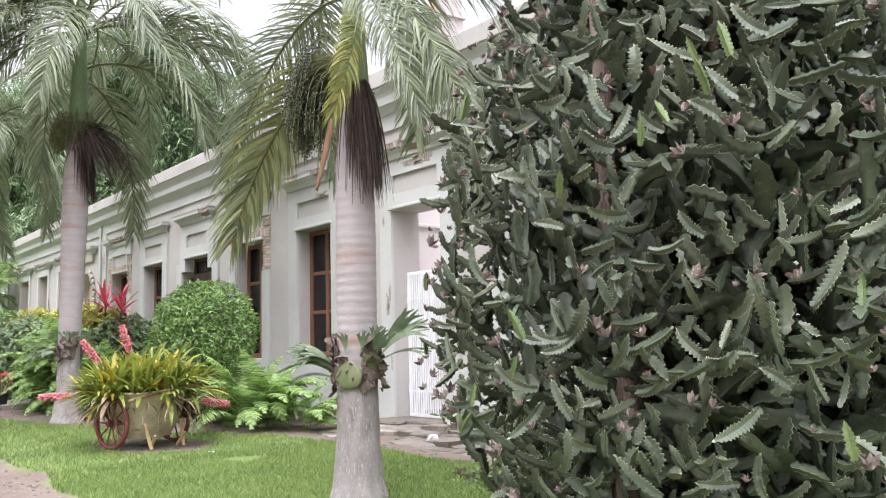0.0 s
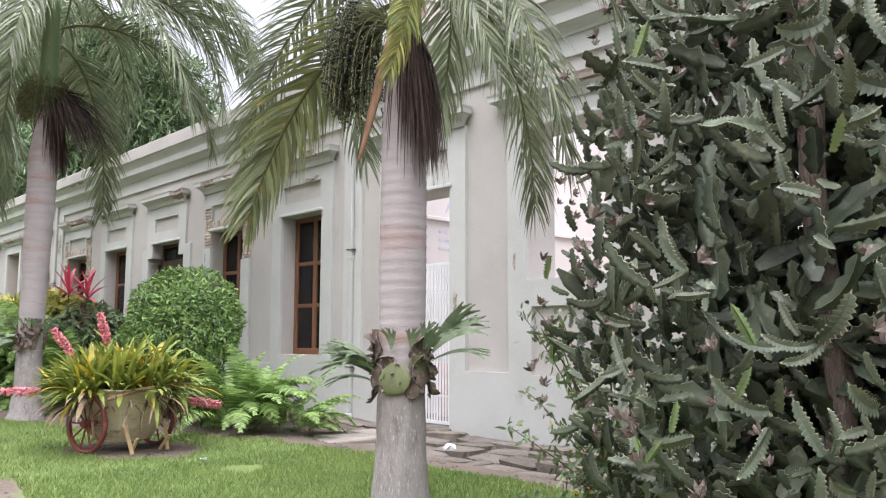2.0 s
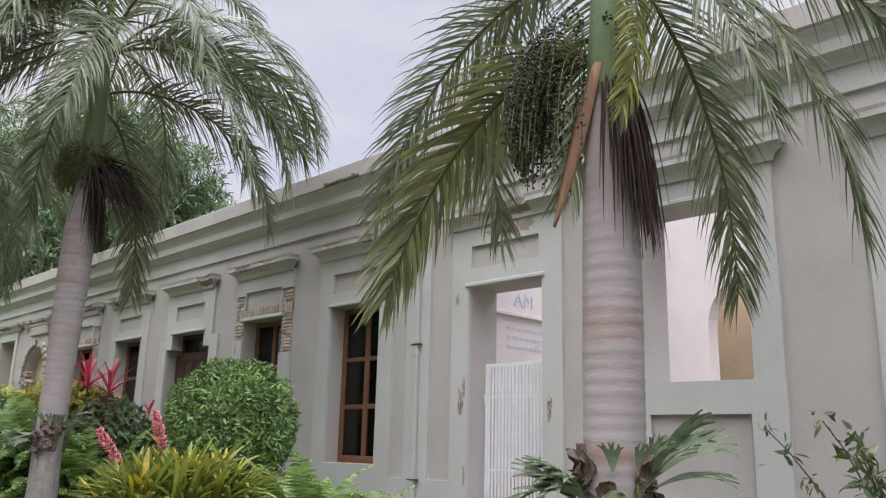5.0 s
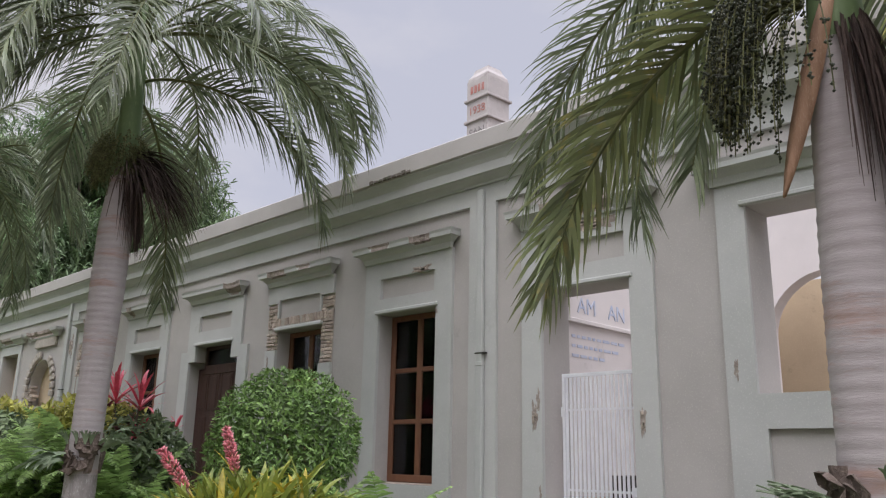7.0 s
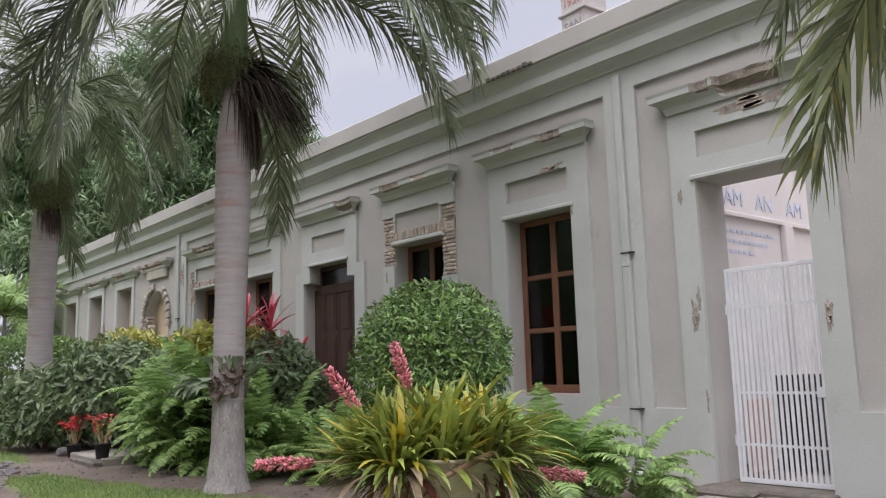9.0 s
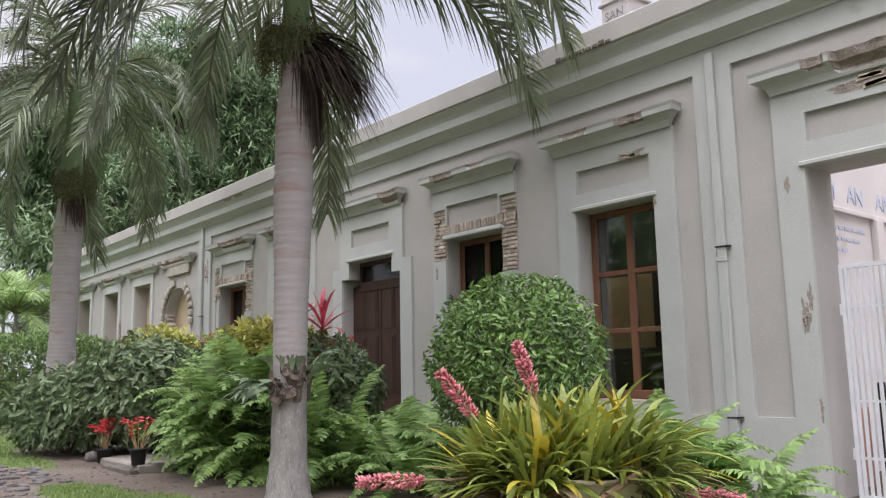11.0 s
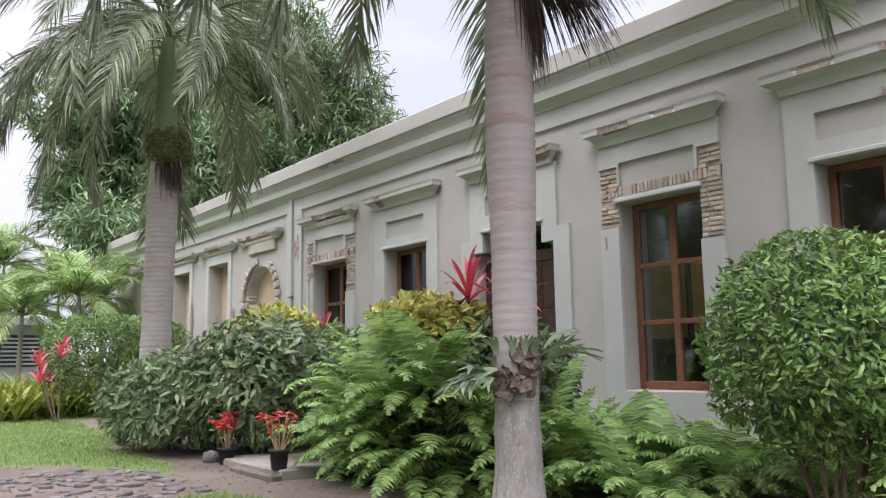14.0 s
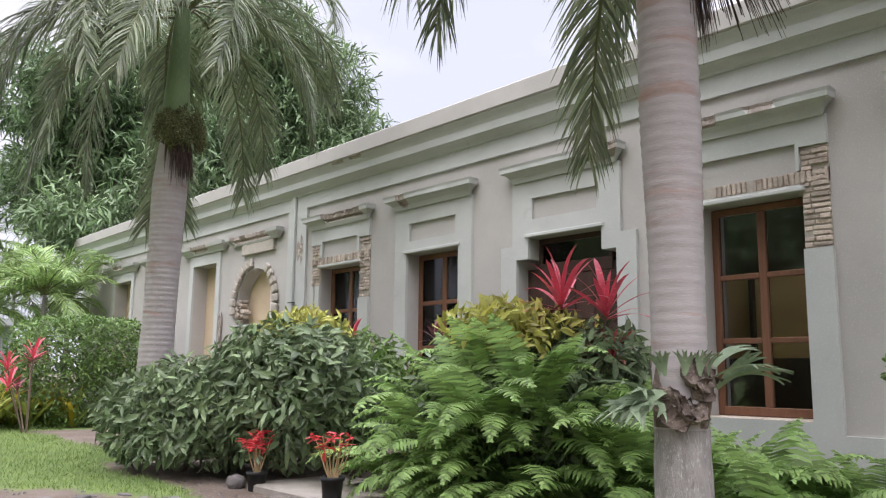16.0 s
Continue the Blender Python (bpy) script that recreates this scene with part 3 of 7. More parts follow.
CORNICE = [(5.28, 0.0), (5.28, 0.03), (5.31, 0.04), (5.34, 0.08), (5.37, 0.13), (5.40, 0.165), (5.40, 0.19), (5.53, 0.20), (5.55, 0.21), (5.59, 0.235), (5.63, 0.27), (5.66, 0.30), (5.69, 0.30), (5.69, 0.0)]
moulding("trim_main_cornice", START, END, CORNICE, W, damage=[(24.5, 24.7, 0.04, 5.6), (25.0, 25.3, 0.03, 5.6)], label="long projecting plaster cornice with chipped patches", step=0.2)
par = Shape()
par.box((W - 0.335, START, 5.68), (BACK, END + 0.3, 5.99), 0.02)
single("wall_parapet", par, FIELD, "plain pale plaster parapet above the cornice", "parapet", kind="structure")
gap = Shape()
for k in range(9):
    y = 13.5 + k * 0.11
    r = 0.02 + 0.025 * abs(noise.noise((k * 1.3, 0, 0)))
    gap.box((W - 0.35, y, 5.685 + r * 0.2), (W - 0.3, y + 0.1, 5.69 + 1.6 * r + r), 0.012)
single("trim_parapet_break", gap, STONE, "dark chipped patch where the parapet plaster has broken away", "damage", kind="structure")

HEADP = [(4.44, 0.0), (4.44, 0.04), (4.47, 0.05), (4.52, 0.07), (4.57, 0.12), (4.60, 0.16), (4.60, 0.19), (4.66, 0.195), (4.70, 0.21), (4.70, 0.0)]
FARP = [(4.48, 0.0), (4.48, 0.04), (4.52, 0.06), (4.58, 0.12), (4.62, 0.18), (4.70, 0.20), (4.72, 0.0)]
for k, half, dmg in (("niche_far", 0.86, []), ("niche", 0.99, [(7.0, 7.4, 0.05, 4.6)]), ("gate", 0.94, [(10.05, 10.75, 0.11, 4.5), (10.9, 11.1, 0.06, 4.6)]),
                     ("w1", 0.94, [(14.1, 14.6, 0.03, 4.66), (13.2, 13.6, 0.06, 4.6)]), ("w2", 0.92, [(16.2, 16.6, 0.05, 4.66), (17.0, 17.5, 0.05, 4.6)]),
                     ("door", 0.94, [(18.7, 19.05, 0.08, 4.52)]), ("w3", 0.97, [(23.2, 23.4, 0.05, 4.5)]), ("w4", 0.98, [(24.6, 25.9, 0.14, 4.56)])):
    c = OPEN[k][0]
    moulding("trim_window_cornice", c - half, c + half, HEADP, W, dmg, "small moulded plaster cornice over an opening, chipped", seed=c, step=0.05)
for k, dmg in (("n1", [(31.3, 32.2, 0.07, 4.58)]), ("n2", [(33.9, 35.0, 0.12, 4.55)]), ("n3", [(37.2, 37.9, 0.1, 4.6)])):
    c = OPEN[k][0]
    moulding("trim_window_cornice", c - 1.1, c + 1.1, FARP, W, dmg, "moulded plaster cornice over a blind opening, badly broken", seed=c, step=0.06)
moulding("trim_window_cornice", 27.9, 30.0, FARP, W, [(28.2, 29.95, 0.14, 4.54)], "moulded plaster cornice over the arch, broken to the brick", seed=2, step=0.05)
plate = Shape()
plate.box((W - 0.03, 28.1, 4.22), (F, 29.6, 4.5), 0.015)
single("trim_arch_plaque", plate, MORTAR, "rough grey plaque of bare mortar above the arch", "plaque", kind="structure")

# blind recesses and the arch's recess
for k in BLIND:
    c, h, a, b = OPEN[k]
    s = Shape().box((W + 0.42, c - h - 0.02, a - 0.05), (W + 0.5, c + h + 0.02, b + 0.05), 0)
    single("wall_blind_recess", s, CREAM, "cream plaster back of a walled-up window", "recess", kind="structure", group="blind recesses")
c, h, a, b = OPEN["arch"]
s = Shape()
s.box((BACK + 0.25, c - h - 0.6, a - 0.2), (BACK + 0.8, c + h + 0.6, b + 0.5), 0)
s.box((W + 0.36, c - h + 0.003, a + 0.003), (BACK + 0.1, c + h - 0.003, b - 0.003), 0)
s.box((BACK + 0.003, c + h + 0.45, a - 0.2), (BACK + 0.7, c + h + 0.6, b + 0.5), 0).box((BACK + 0.003, c - h - 0.6, a - 0.2), (BACK + 0.7, c - h - 0.45, b + 0.5), 0)
s.box((BACK + 0.003, c - h - 0.45, b + 0.3), (BACK + 0.7, c + h + 0.45, b + 0.5), 0).box((BACK + 0.003, c - h - 0.45, a - 0.2), (BACK + 0.7, c + h + 0.45, a), 0)
single("wall_arch_back", s, CREAM, "cream plaster back wall inside the arched recess", "recess", kind="structure")
inner = Shape()
inner.box((W + 0.27, c - h + 0.004, a + 0.02), (W + 0.357, c - 0.3, a + 1.25), 0.02)
single("wall_arch_inner", inner, COURT, "white plaster pier standing inside the arched recess", "pier", kind="structure")
sill = Shape().box((W - 0.05, c - h - 0.05, 2.49), (BACK, c + h - 0.004, 2.56), 0.012)
single("wall_arch_sill", sill, TRIM, "white plaster sill of the arched recess", "sill", kind="structure")
ringparent = thing("stone_arch_ring", (W, 28.97, 3.01), "ring of exposed rough stones round the arch head", "arch ring", kind="structure")
for q in range(17):
    a = math.radians(-6 + 192 * q / 16)
    if 8 <= q <= 10:
        continue
    r = 1.0
    s = Shape().box((-0.045, -0.09, -0.085), (0.04, 0.12 + 0.05 * noise.noise((q, 0, 0)), 0.085), 0.02)
    part("stone", s, MORTAR, ringparent, m=pose(0, r * math.cos(a), r * math.sin(a), math.degrees(a)))
rub = thing("broken_jamb_rubble", (W, 29.85, 2.85), "broken brick rubble in the side of the arch", "rubble", kind="structure")
for q in range(22):
    yy, zz = random.uniform(-0.35, 0.2), random.uniform(-0.25, 0.3)
    s = Shape().box((-0.03, -0.07, -0.035), (random.uniform(0.05, 0.2), 0.07, 0.035), 0.012)
    part("brick", s, BRICK if q % 3 else RUBBLE, rub, m=pose(0.04, yy, zz, random.uniform(-8, 8)))


# ---- exposed bricks round two windows ----
def brick_mesh(l, hgt):
    return Shape().box((-0.03, -l / 2, -hgt / 2), (0.03, l / 2, hgt / 2), 0.008)


def exposed(k, label):
    c, h, a, b = OPEN[k]
    t = thing("exposed_brickwork", (W + 0.03, c, 3.0), label, "brickwork", kind="structure")
    back = Shape()
    for sgn, zl in ((-1, 2.92), (1, 3.25)):
        y0, y1 = sorted((sgn * (h + 0.004), sgn * (h + SUR - 0.004)))
        back.box((0.012, y0, zl - 3.0 + 0.002), (0.026, y1, 1.118), 0.0)
    back.box((0.012, -h - SUR + 0.004, 0.682), (0.024, h + SUR - 0.004, 0.838), 0)
    part("mortar", back, MORTAR, t)
    rnd = random.Random(int(c * 10))
    shapes = [brick_mesh(l, 0.052).data("brick", BRICK) for l in (0.14, 0.2, 0.24, 0.11)]
    for sgn, zl in ((-1, 2.92), (1, 3.25)):
        row = 0
        z = zl + 0.04
        while z < 4.1:
            w = SUR - 0.01
            first = rnd.choice((0.1, 0.13, 0.19))
            y = h + 0.005
            for l in (first, w - first):
                if rnd.random() < 0.93:
                    part("brick", shapes[0], BRICK, t, m=pose(rnd.uniform(0.004, 0.03), sgn * (y + l / 2), z - 3.0, rnd.uniform(-2, 2)) @ Matrix.Diagonal((1, (l - 0.014) / 0.14, rnd.uniform(0.8, 1.05), 1)))
                y += l
            z += 0.064
    n = int((2 * h + 2 * SUR) / 0.066)
    for i in range(n):
        if rnd.random() < 0.12:
            continue
        y = -h - SUR + 0.035 + i * 0.066
        part("brick", shapes[0], BRICK, t, m=pose(rnd.uniform(0.0, 0.028), y, 0.76, 90 + rnd.uniform(-5, 5)) @ Matrix.Diagonal((1, 1.02, rnd.uniform(0.8, 1.05), 1)))
    return t


exposed("w2", "bare pale old brickwork round a window head where plaster fell")
exposed("w4", "bare reddish old brickwork round a window head where plaster fell")


# ---- broken plaster patches ----
def patch(y, z, w, hh, label, seed, depth=0.0):
    t = thing("plaster_scar", (W + depth, y, z), label, "damage", kind="structure", group="plaster scars")
    n = 30
    pts = []
    for i in range(n):
        a = 2 * math.pi * i / n
        r = max(0.25, 0.9 + 0.9 * noise.noise((math.cos(a) * 1.6, math.sin(a) * 1.6, seed)) + 0.6 * noise.noise((math.cos(a) * 4, math.sin(a) * 4, seed)))
        pts.append((w / 2 * r * math.cos(a), hh / 2 * r * math.sin(a)))
    part("scar", Shape().prism(pts, -0.004, 0.03), RUBBLE, t)
    for i in range(4 if w > 0.08 else 0):
        a = random.uniform(0, 6.28)
        s = Shape().box((-0.014, -w * 0.16, -0.025), (0.0, w * 0.16, 0.025), 0.01)
        part("brick", s, BRICK, t, m=pose(-0.004, w * 0.22 * math.cos(a), hh * 0.26 * math.sin(a), random.uniform(-10, 10)))


patch(11.36, 1.92, 0.10, 0.36, "broken plaster showing red brick beside the gate", 1)
patch(11.30, 2.12, 0.06, 0.26, "narrow broken plaster scar beside the gate", 2)
patch(9.78, 1.86, 0.09, 0.3, "scuffed plaster scar on the gate surround", 3)
patch(10.35, 4.34, 0.8, 0.2, "flaked plaster patch above the gate", 4)
patch(11.28, 0.95, 0.05, 0.22, "broken plaster edge low on the gate jamb", 6)
patch(13.55, 4.22, 0.4, 0.11, "cracked plaster patch above a window", 7)
patch(8.62, 2.36, 0.07, 0.2, "chipped plaster beside a wall niche", 8)
patch(26.95, 4.05, 0.22, 0.6, "deep broken plaster patch beside a downpipe", 9)
patch(33.6, 2.6, 0.16, 1.1, "long broken plaster strip beside a blind window", 10)
patch(30.62, 2.5, 0.14, 0.9, "long broken plaster strip beside a blind window", 11)
patch(26.35, 2.9, 0.06, 0.9, "long crack of broken plaster beside a window", 12)
patch(17.6, 3.05, 0.06, 0.2, "chipped plaster corner beside a window", 13)
patch(13.2, 3.52, 0.05, 0.1, "chipped head corner of a window surround", 14)
patch(11.45, 3.4, 0.07, 0.14, "chipped head corner of the gate surround", 15)


# ---- windows ----
def window(k, n, sillz, y0, y1, top):
    c = (y0 + y1) / 2
    t = thing("window_%d" % n, (W + 0.31, c, sillz), "brown wooden window of six glass panes set deep in the facade", "window", kind="structure")
    w, hgt, fr = y1 - y0, top - sillz, 0.085
    h = w / 2
    s = Shape()
    s.box((0, -h, 0), (0.09, -h + fr, hgt), 0.008).box((0, h - fr, 0), (0.09, h, hgt), 0.008)
    s.box((-0.003, -h + fr, 0), (0.087, h - fr, 0.11), 0.008).box((-0.003, -h + fr, hgt - fr), (0.087, h - fr, hgt), 0.008)
    part("window_frame", s, WOODF, t)
    part("mullion", Shape().box((0.006, -0.05, 0.11), (0.082, 0.05, hgt - fr), 0.008), WOODF, t)
    ph = (hgt - 0.11 - fr) / 3
    for j in (1, 2):
        z = 0.11 + ph * j
        for sg in (-1, 1):
            a, b = sorted((sg * 0.05, sg * (h - fr)))
            part("muntin", Shape().box((0.012, a, z - 0.035), (0.076, b, z + 0.035), 0.008), WOODF, t)
    for j in range(3):
        for sg in (-1, 1):
            a, b = sorted((sg * 0.05, sg * (h - fr)))
            g = part("pane", Shape().box((0.04, a + 0.002, 0.11 + ph * j + (0.037 if j else 0)), (0.046, b - 0.002, 0.11 + ph * (j + 1) - (0.037 if j < 2 else 0.002))), GLASS, t)
            g.visible_shadow = False
    part("window_sill", Shape().box((-0.3, -h - 0.07, -0.07), (0.1, h + 0.07, -0.004), 0.012), [BRICK], t, "worn brick and plaster sill")


window("w1", 1, 1.02, 13.215, 14.525, 3.59)
window("w2", 2, 1.0, 16.05, 17.37, 3.59)
window("w3", 3, 1.02, 21.9, 23.3, 3.61)
window("w4", 4, 1.02, 24.78, 26.18, 3.61)

# ---- the double door ----
d = thing("door_1", (W + 0.25, 19.6, 0.12), "closed dark brown panelled double door under a glazed transom", "door", kind="structure")
part("door_frame", Shape().box((0, -0.70, 2.86), (0.1, 0.70, 3.05), 0.01).box((0, -0.70, 3.36), (0.1, 0.70, 3.44), 0.01).box((0, -0.7, 3.05), (0.1, -0.64, 3.36), 0.01).box((0, 0.64, 3.05), (0.1, 0.7, 3.36), 0.01), DARKW, d)
g = part("pane", Shape().box((0.04, -0.638, 3.052), (0.046, 0.638, 3.358)), GLASS, d)
g.visible_shadow = False
for sg in (-1, 1):
    a, b = sorted((sg * 0.008, sg * 0.95))
    lf = part("door_leaf", Shape().box((0.02, a, 0.0), (0.075, b, 2.98), 0.006), DARKW, d)
    for y0, y1 in ((0.10, 0.42), (0.5, 0.84)):
        p, q = sorted((sg * y0, sg * y1))
        for z0, z1 in ((0.18, 0.8), (0.95, 2.0), (2.12, 2.85)):
            part("panel", Shape().box((0.005, p, z0), (0.022, q, z1), 0.014), DARKW, lf)
            part("panel", Shape().box((-0.006, p + 0.05, z0 + 0.05), (0.006, q - 0.05, z1 - 0.05), 0.01), DARKW, lf)
    part("door_handle", Shape().tube([(-0.03, sg * 0.055 + 0.03 * math.cos(u), 1.28 + 0.045 * math.sin(u)) for u in [i * 0.6283 for i in range(11)]], 0.008, 6), IRON, lf, "round iron ring handle")
step = Shape().box((W - 0.5, 18.5, -0.2), (W + 0.6, 20.7, 0.12), 0.02)
single("step_door", step, SLAB, "low worn concrete step before the double door", "step", kind="structure")

# ---- rooms behind the windows ----
room = Shape()
X1 = BACK + 4.4
room.box((BACK, 12.62, -0.2), (X1, 12.72, 5.3))
room.box((BACK, 27.2, -0.2), (X1, 27.3, 5.3))
single("wall_room_ends", room, ROOMDIM, "plain plaster end walls of the rooms behind the windows, coloured dark for indoor shade", "wall", kind="structure")
# unseen openings, added to let daylight in over the partition
bw = grid_wall(X1, X1 + 0.3, [12.62, 27.3, 14.6, 16.2, 18.8, 20.2, 23, 24.6], [-0.2, 5.3, 0.2, 3.0], lambda y, z: not (0.2 < z < 3.0 and (14.6 < y < 16.2 or 18.8 < y < 20.2 or 23 < y < 24.6)))
single("wall_room_back", bw, ROOMDIM, "back wall of the rooms, coloured dark for shade, with unseen openings to the yard", "wall", kind="structure")
single("floor_room", Shape().box((BACK, 12.62, -0.3), (X1, 27.3, 0.1)), SLAB, "grey floor of the rooms behind the windows", "floor", kind="structure")
# the roof gaps are unseen, added so sky light reaches the ochre partition
single("ceiling_room", Shape().box((BACK, 12.62, 5.3), (BACK + 0.8, 27.3, 5.5)).box((BACK + 1.75, 12.62, 5.3), (X1 + 0.3, 27.3, 5.5)).box((BACK + 0.8, 17.7, 5.3), (BACK + 1.75, 21.4, 5.5)), ROOMDIM, "ceiling of the rooms, coloured dark for shade, with unseen gaps added for light", "ceiling", kind="structure")
part_wall = Shape().box((BACK + 1.8, 13.6, 0.1), (BACK + 1.9, 26.0, 2.95), 0.01)
single("wall_partition", part_wall, OCHRE, "low ochre partition standing behind the windows", "partition", kind="structure")
# dark sheet added behind the lower panes in place of their dimness
single("wall_partition_dado", Shape().box((BACK + 1.74, 13.6, 0.1), (BACK + 1.797, 26.0, 1.75), 0.01), DARKW, "dark panel added low on the partition to make the lower panes dim", "dado", kind="structure")
post = Shape()
for y in (14.9, 16.3, 17.9, 19.4, 22.6, 24.2):
    post.box((BACK + 1.7, y, 1.75), (BACK + 1.797, y + 0.07, 2.95), 0.01)
single("wall_partition_posts", post, DARKW, "dark timber posts on the ochre partition", "posts", kind="structure")

# ---- the roofless yard behind gate and niche ----
yard = Shape()
yard.box((BACK, 12.0, -0.2), (17.0, 12.5, 5.9))
single("wall_yard_side", yard, COURT, "white plastered side wall of the roofless yard", "wall", kind="structure")
single("wall_yard_band", Shape().box((BACK, 11.93, 3.45), (16.5, 12.0, 3.52), 0.01).box((11.7, 11.9, -0.2), (11.95, 12.0, 3.45), 0.01), COURT, "raised plaster string course and pier on the yard wall", "wall trim", kind="structure")
bk = grid_wall(15.0, 15.4, [-6, 12.0, 8.6, 11.0], [-0.2, 6.6, 2.5, 4.9], lambda y, z: not (8.6 < y < 11.0 and 2.5 < z < 4.9))
spandrels(bk, 9.8, 1.2, 4.9, 3.75, 15.0, 15.4)
single("wall_yard_back", bk, COURT, "white plastered back wall of the yard with an arched opening", "wall", kind="structure")
single("wall_yard_beyond", Shape().box((17.2, -6, -0.2), (17.4, 12.0, 5.2)), CREAM, "tan wall beyond the arched opening", "wall", kind="structure")
single("wall_yard_near", Shape().box((BACK, -6, -0.2), (15.0, -5.7, 5.4)), COURT, "white plastered end wall of the yard", "wall", kind="structure")
single("floor_yard", Shape().box((BACK - 0.62, -6, -0.35), (17.2, 12.0, -0.06)), SLAB, "pale concrete floor of the yard", "floor", kind="structure")


def lettering(text, size, m, mat, label):
    cu = bpy.data.curves.new("lettering", "FONT")
    cu.body, cu.size, cu.extrude, cu.align_x, cu.align_y = text, size, 0.004, "CENTER", "CENTER"
    ob = new("lettering", cu)
    me = bpy.data.meshes.new_from_object(ob.evaluated_get(bpy.context.evaluated_depsgraph_get()))
    bpy.data.objects.remove(ob)
    me.materials.append(mat)
    ob = new("painted_lettering", me)
    ob.matrix_world = m
    return tagged(ob, label, "lettering", kind="structure")


for tx, x in (("AM", 10.42), ("AN", 11.28), ("AM", 12.21)):
    lettering(tx, 0.36, pose(x, 11.993, 3.74, 90, 0, 0), INK, "faded blue painted capital letters on the yard wall")
scr = Shape()
rs = random.Random(4)
for z in (3.25, 3.1, 2.95):
    x = 10.0
    while x < 11.5 - (3.25 - z) * 2:
        l = rs.uniform(0.06, 0.2)
        scr.box((x, 11.992, z - 0.022), (x + l, 11.998, z + 0.022), 0)
        x += l + 0.05
single("painted_scribble", scr, INK, "rows of faded unreadable blue handwriting on the yard wall", "lettering", kind="structure")
crate = thing("dark_cabinet", (10.6, 11.2, -0.06), "dark metal cabinet standing inside the yard", "cabinet")
part("body", Shape().box((-0.45, -0.3, 0.06), (0.45, 0.3, 1.25), 0.02), IRON, crate)
part("door", Shape().box((-0.42, -0.325, 0.1), (0.42, -0.3, 1.2), 0.01), IRON, crate)
for sx in (-0.4, 0.4):
    for sy in (-0.25, 0.25):
        part("foot", Shape().box((sx - 0.03, sy - 0.03, 0), (sx + 0.03, sy + 0.03, 0.06)), IRON, crate)
ob = thing("orange_board", (9.9, 11.6, -0.06), "orange-pink board leaning inside the yard", "board")
part("panel", Shape().box((-0.3, -0.02, 0), (0.3, 0.02, 0.95), 0.008), SALMON, ob)

# ---- the white gate ----
gt = thing("metal_gate", (W + 0.2, 10.5, 0.03), "closed white painted metal gate with slim vertical bars", "gate")
gw, gh = 1.14, 2.44
part("gate_frame", Shape().box((0, -gw / 2, 0), (0.04, -gw / 2 + 0.04, gh), 0.004).box((0, gw / 2 - 0.04, 0), (0.04, gw / 2, gh), 0.004)
     .box((0, -gw / 2 + 0.04, gh - 0.05), (0.04, gw / 2 - 0.04, gh), 0.004).box((0, -gw / 2 + 0.04, 0), (0.04, gw / 2 - 0.04, 0.05), 0.004), WHITEM, gt)
for z in (0.42, 1.0, 1.98):
    part("rail", Shape().box((0.014, -gw / 2 + 0.04, z - 0.015), (0.03, gw / 2 - 0.04, z + 0.015), 0.003), WHITEM, gt)
barm = Shape().box((0, -0.019, 0), (0.012, 0.019, gh - 0.1), 0.003).data("bar", WHITEM)
for i in range(17):
    part("bar", barm, WHITEM, gt, m=pose(0.0, -gw / 2 + 0.075 + i * (gw - 0.15) / 16, 0.05))
part("lock_box", Shape().box((-0.02, -gw / 2 + 0.05, 0.95), (0.05, -gw / 2 + 0.15, 1.06), 0.006), WHITEM, gt)
part("hinge", Shape().tube([(0.02, gw / 2 + 0.015, 0.4), (0.02, gw / 2 + 0.015, 0.52)], 0.015, 8), WHITEM, gt)
part("hinge", Shape().tube([(0.02, gw / 2 + 0.015, 1.9), (0.02, gw / 2 + 0.015, 2.02)], 0.015, 8), WHITEM, gt)
st = Shape().box((W - 0.25, 9.85, -0.3), (W + 0.6, 11.3, 0.02), 0.02)
single("step_gate", st, STONE, "worn stone threshold under the gate", "step", kind="structure")


# ---- downpipes ----
def downpipe(y, z0, z1, r, label, elbow=True):
    """A flat square-section spout pipe fixed against the wall."""
    t = thing("downpipe", (W - 0.005, y, z0), label, "downpipe")
    top = z1 - z0
    part("pipe", Shape().box((-0.07, -r, 0.14), (0.0, r, top * 0.52), 0.012), PIPEM, t)
    part("pipe", Shape().box((-0.066, -r + 0.004, top * 0.52 + 0.002), (0.0, r - 0.004, top), 0.012), PIPEM, t)
    part("joint", Shape().box((-0.076, -r - 0.006, top * 0.52 - 0.05), (-0.001, r + 0.006, top * 0.52 + 0.01), 0.006), PIPEM, t)
    for z in (0.88, 2.85):
        part("strap", Shape().box((-0.078, -r - 0.05, z), (-0.002, r + 0.008, z + 0.018), 0.003), IRON, t, "thin dark metal strap")
    if elbow:
        part("spout", Shape().box((-0.2, -r - 0.004, 0.0), (0.0, r + 0.004, 0.135), 0.01), PVC, t, "pale square spout")


downpipe(12.28, -0.05, 5.2, 0.06, "painted downpipe with joints running down a facade pier")
downpipe(27.2, 0.1, 5.28, 0.07, "white painted downpipe beside the arched recess", False)
for yy, zz in ((13.0, 0.12), (7.3, -0.13)):
    t = thing("drain_spout", (W, yy, zz), "short white plastic drain pipe poking out of the wall", "pipe")
    part("pipe", Shape().tube([(0.05, 0, 0), (-0.14, 0.0, -0.02)], 0.045, 12), PVC, t, smooth=True)
    # thin dark disc on the closed end, in place of the shaded hollow
    part("bore", Shape().tube([(-0.139, 0, -0.02), (-0.143, 0, -0.0205)], 0.036, 12), IRON, t)

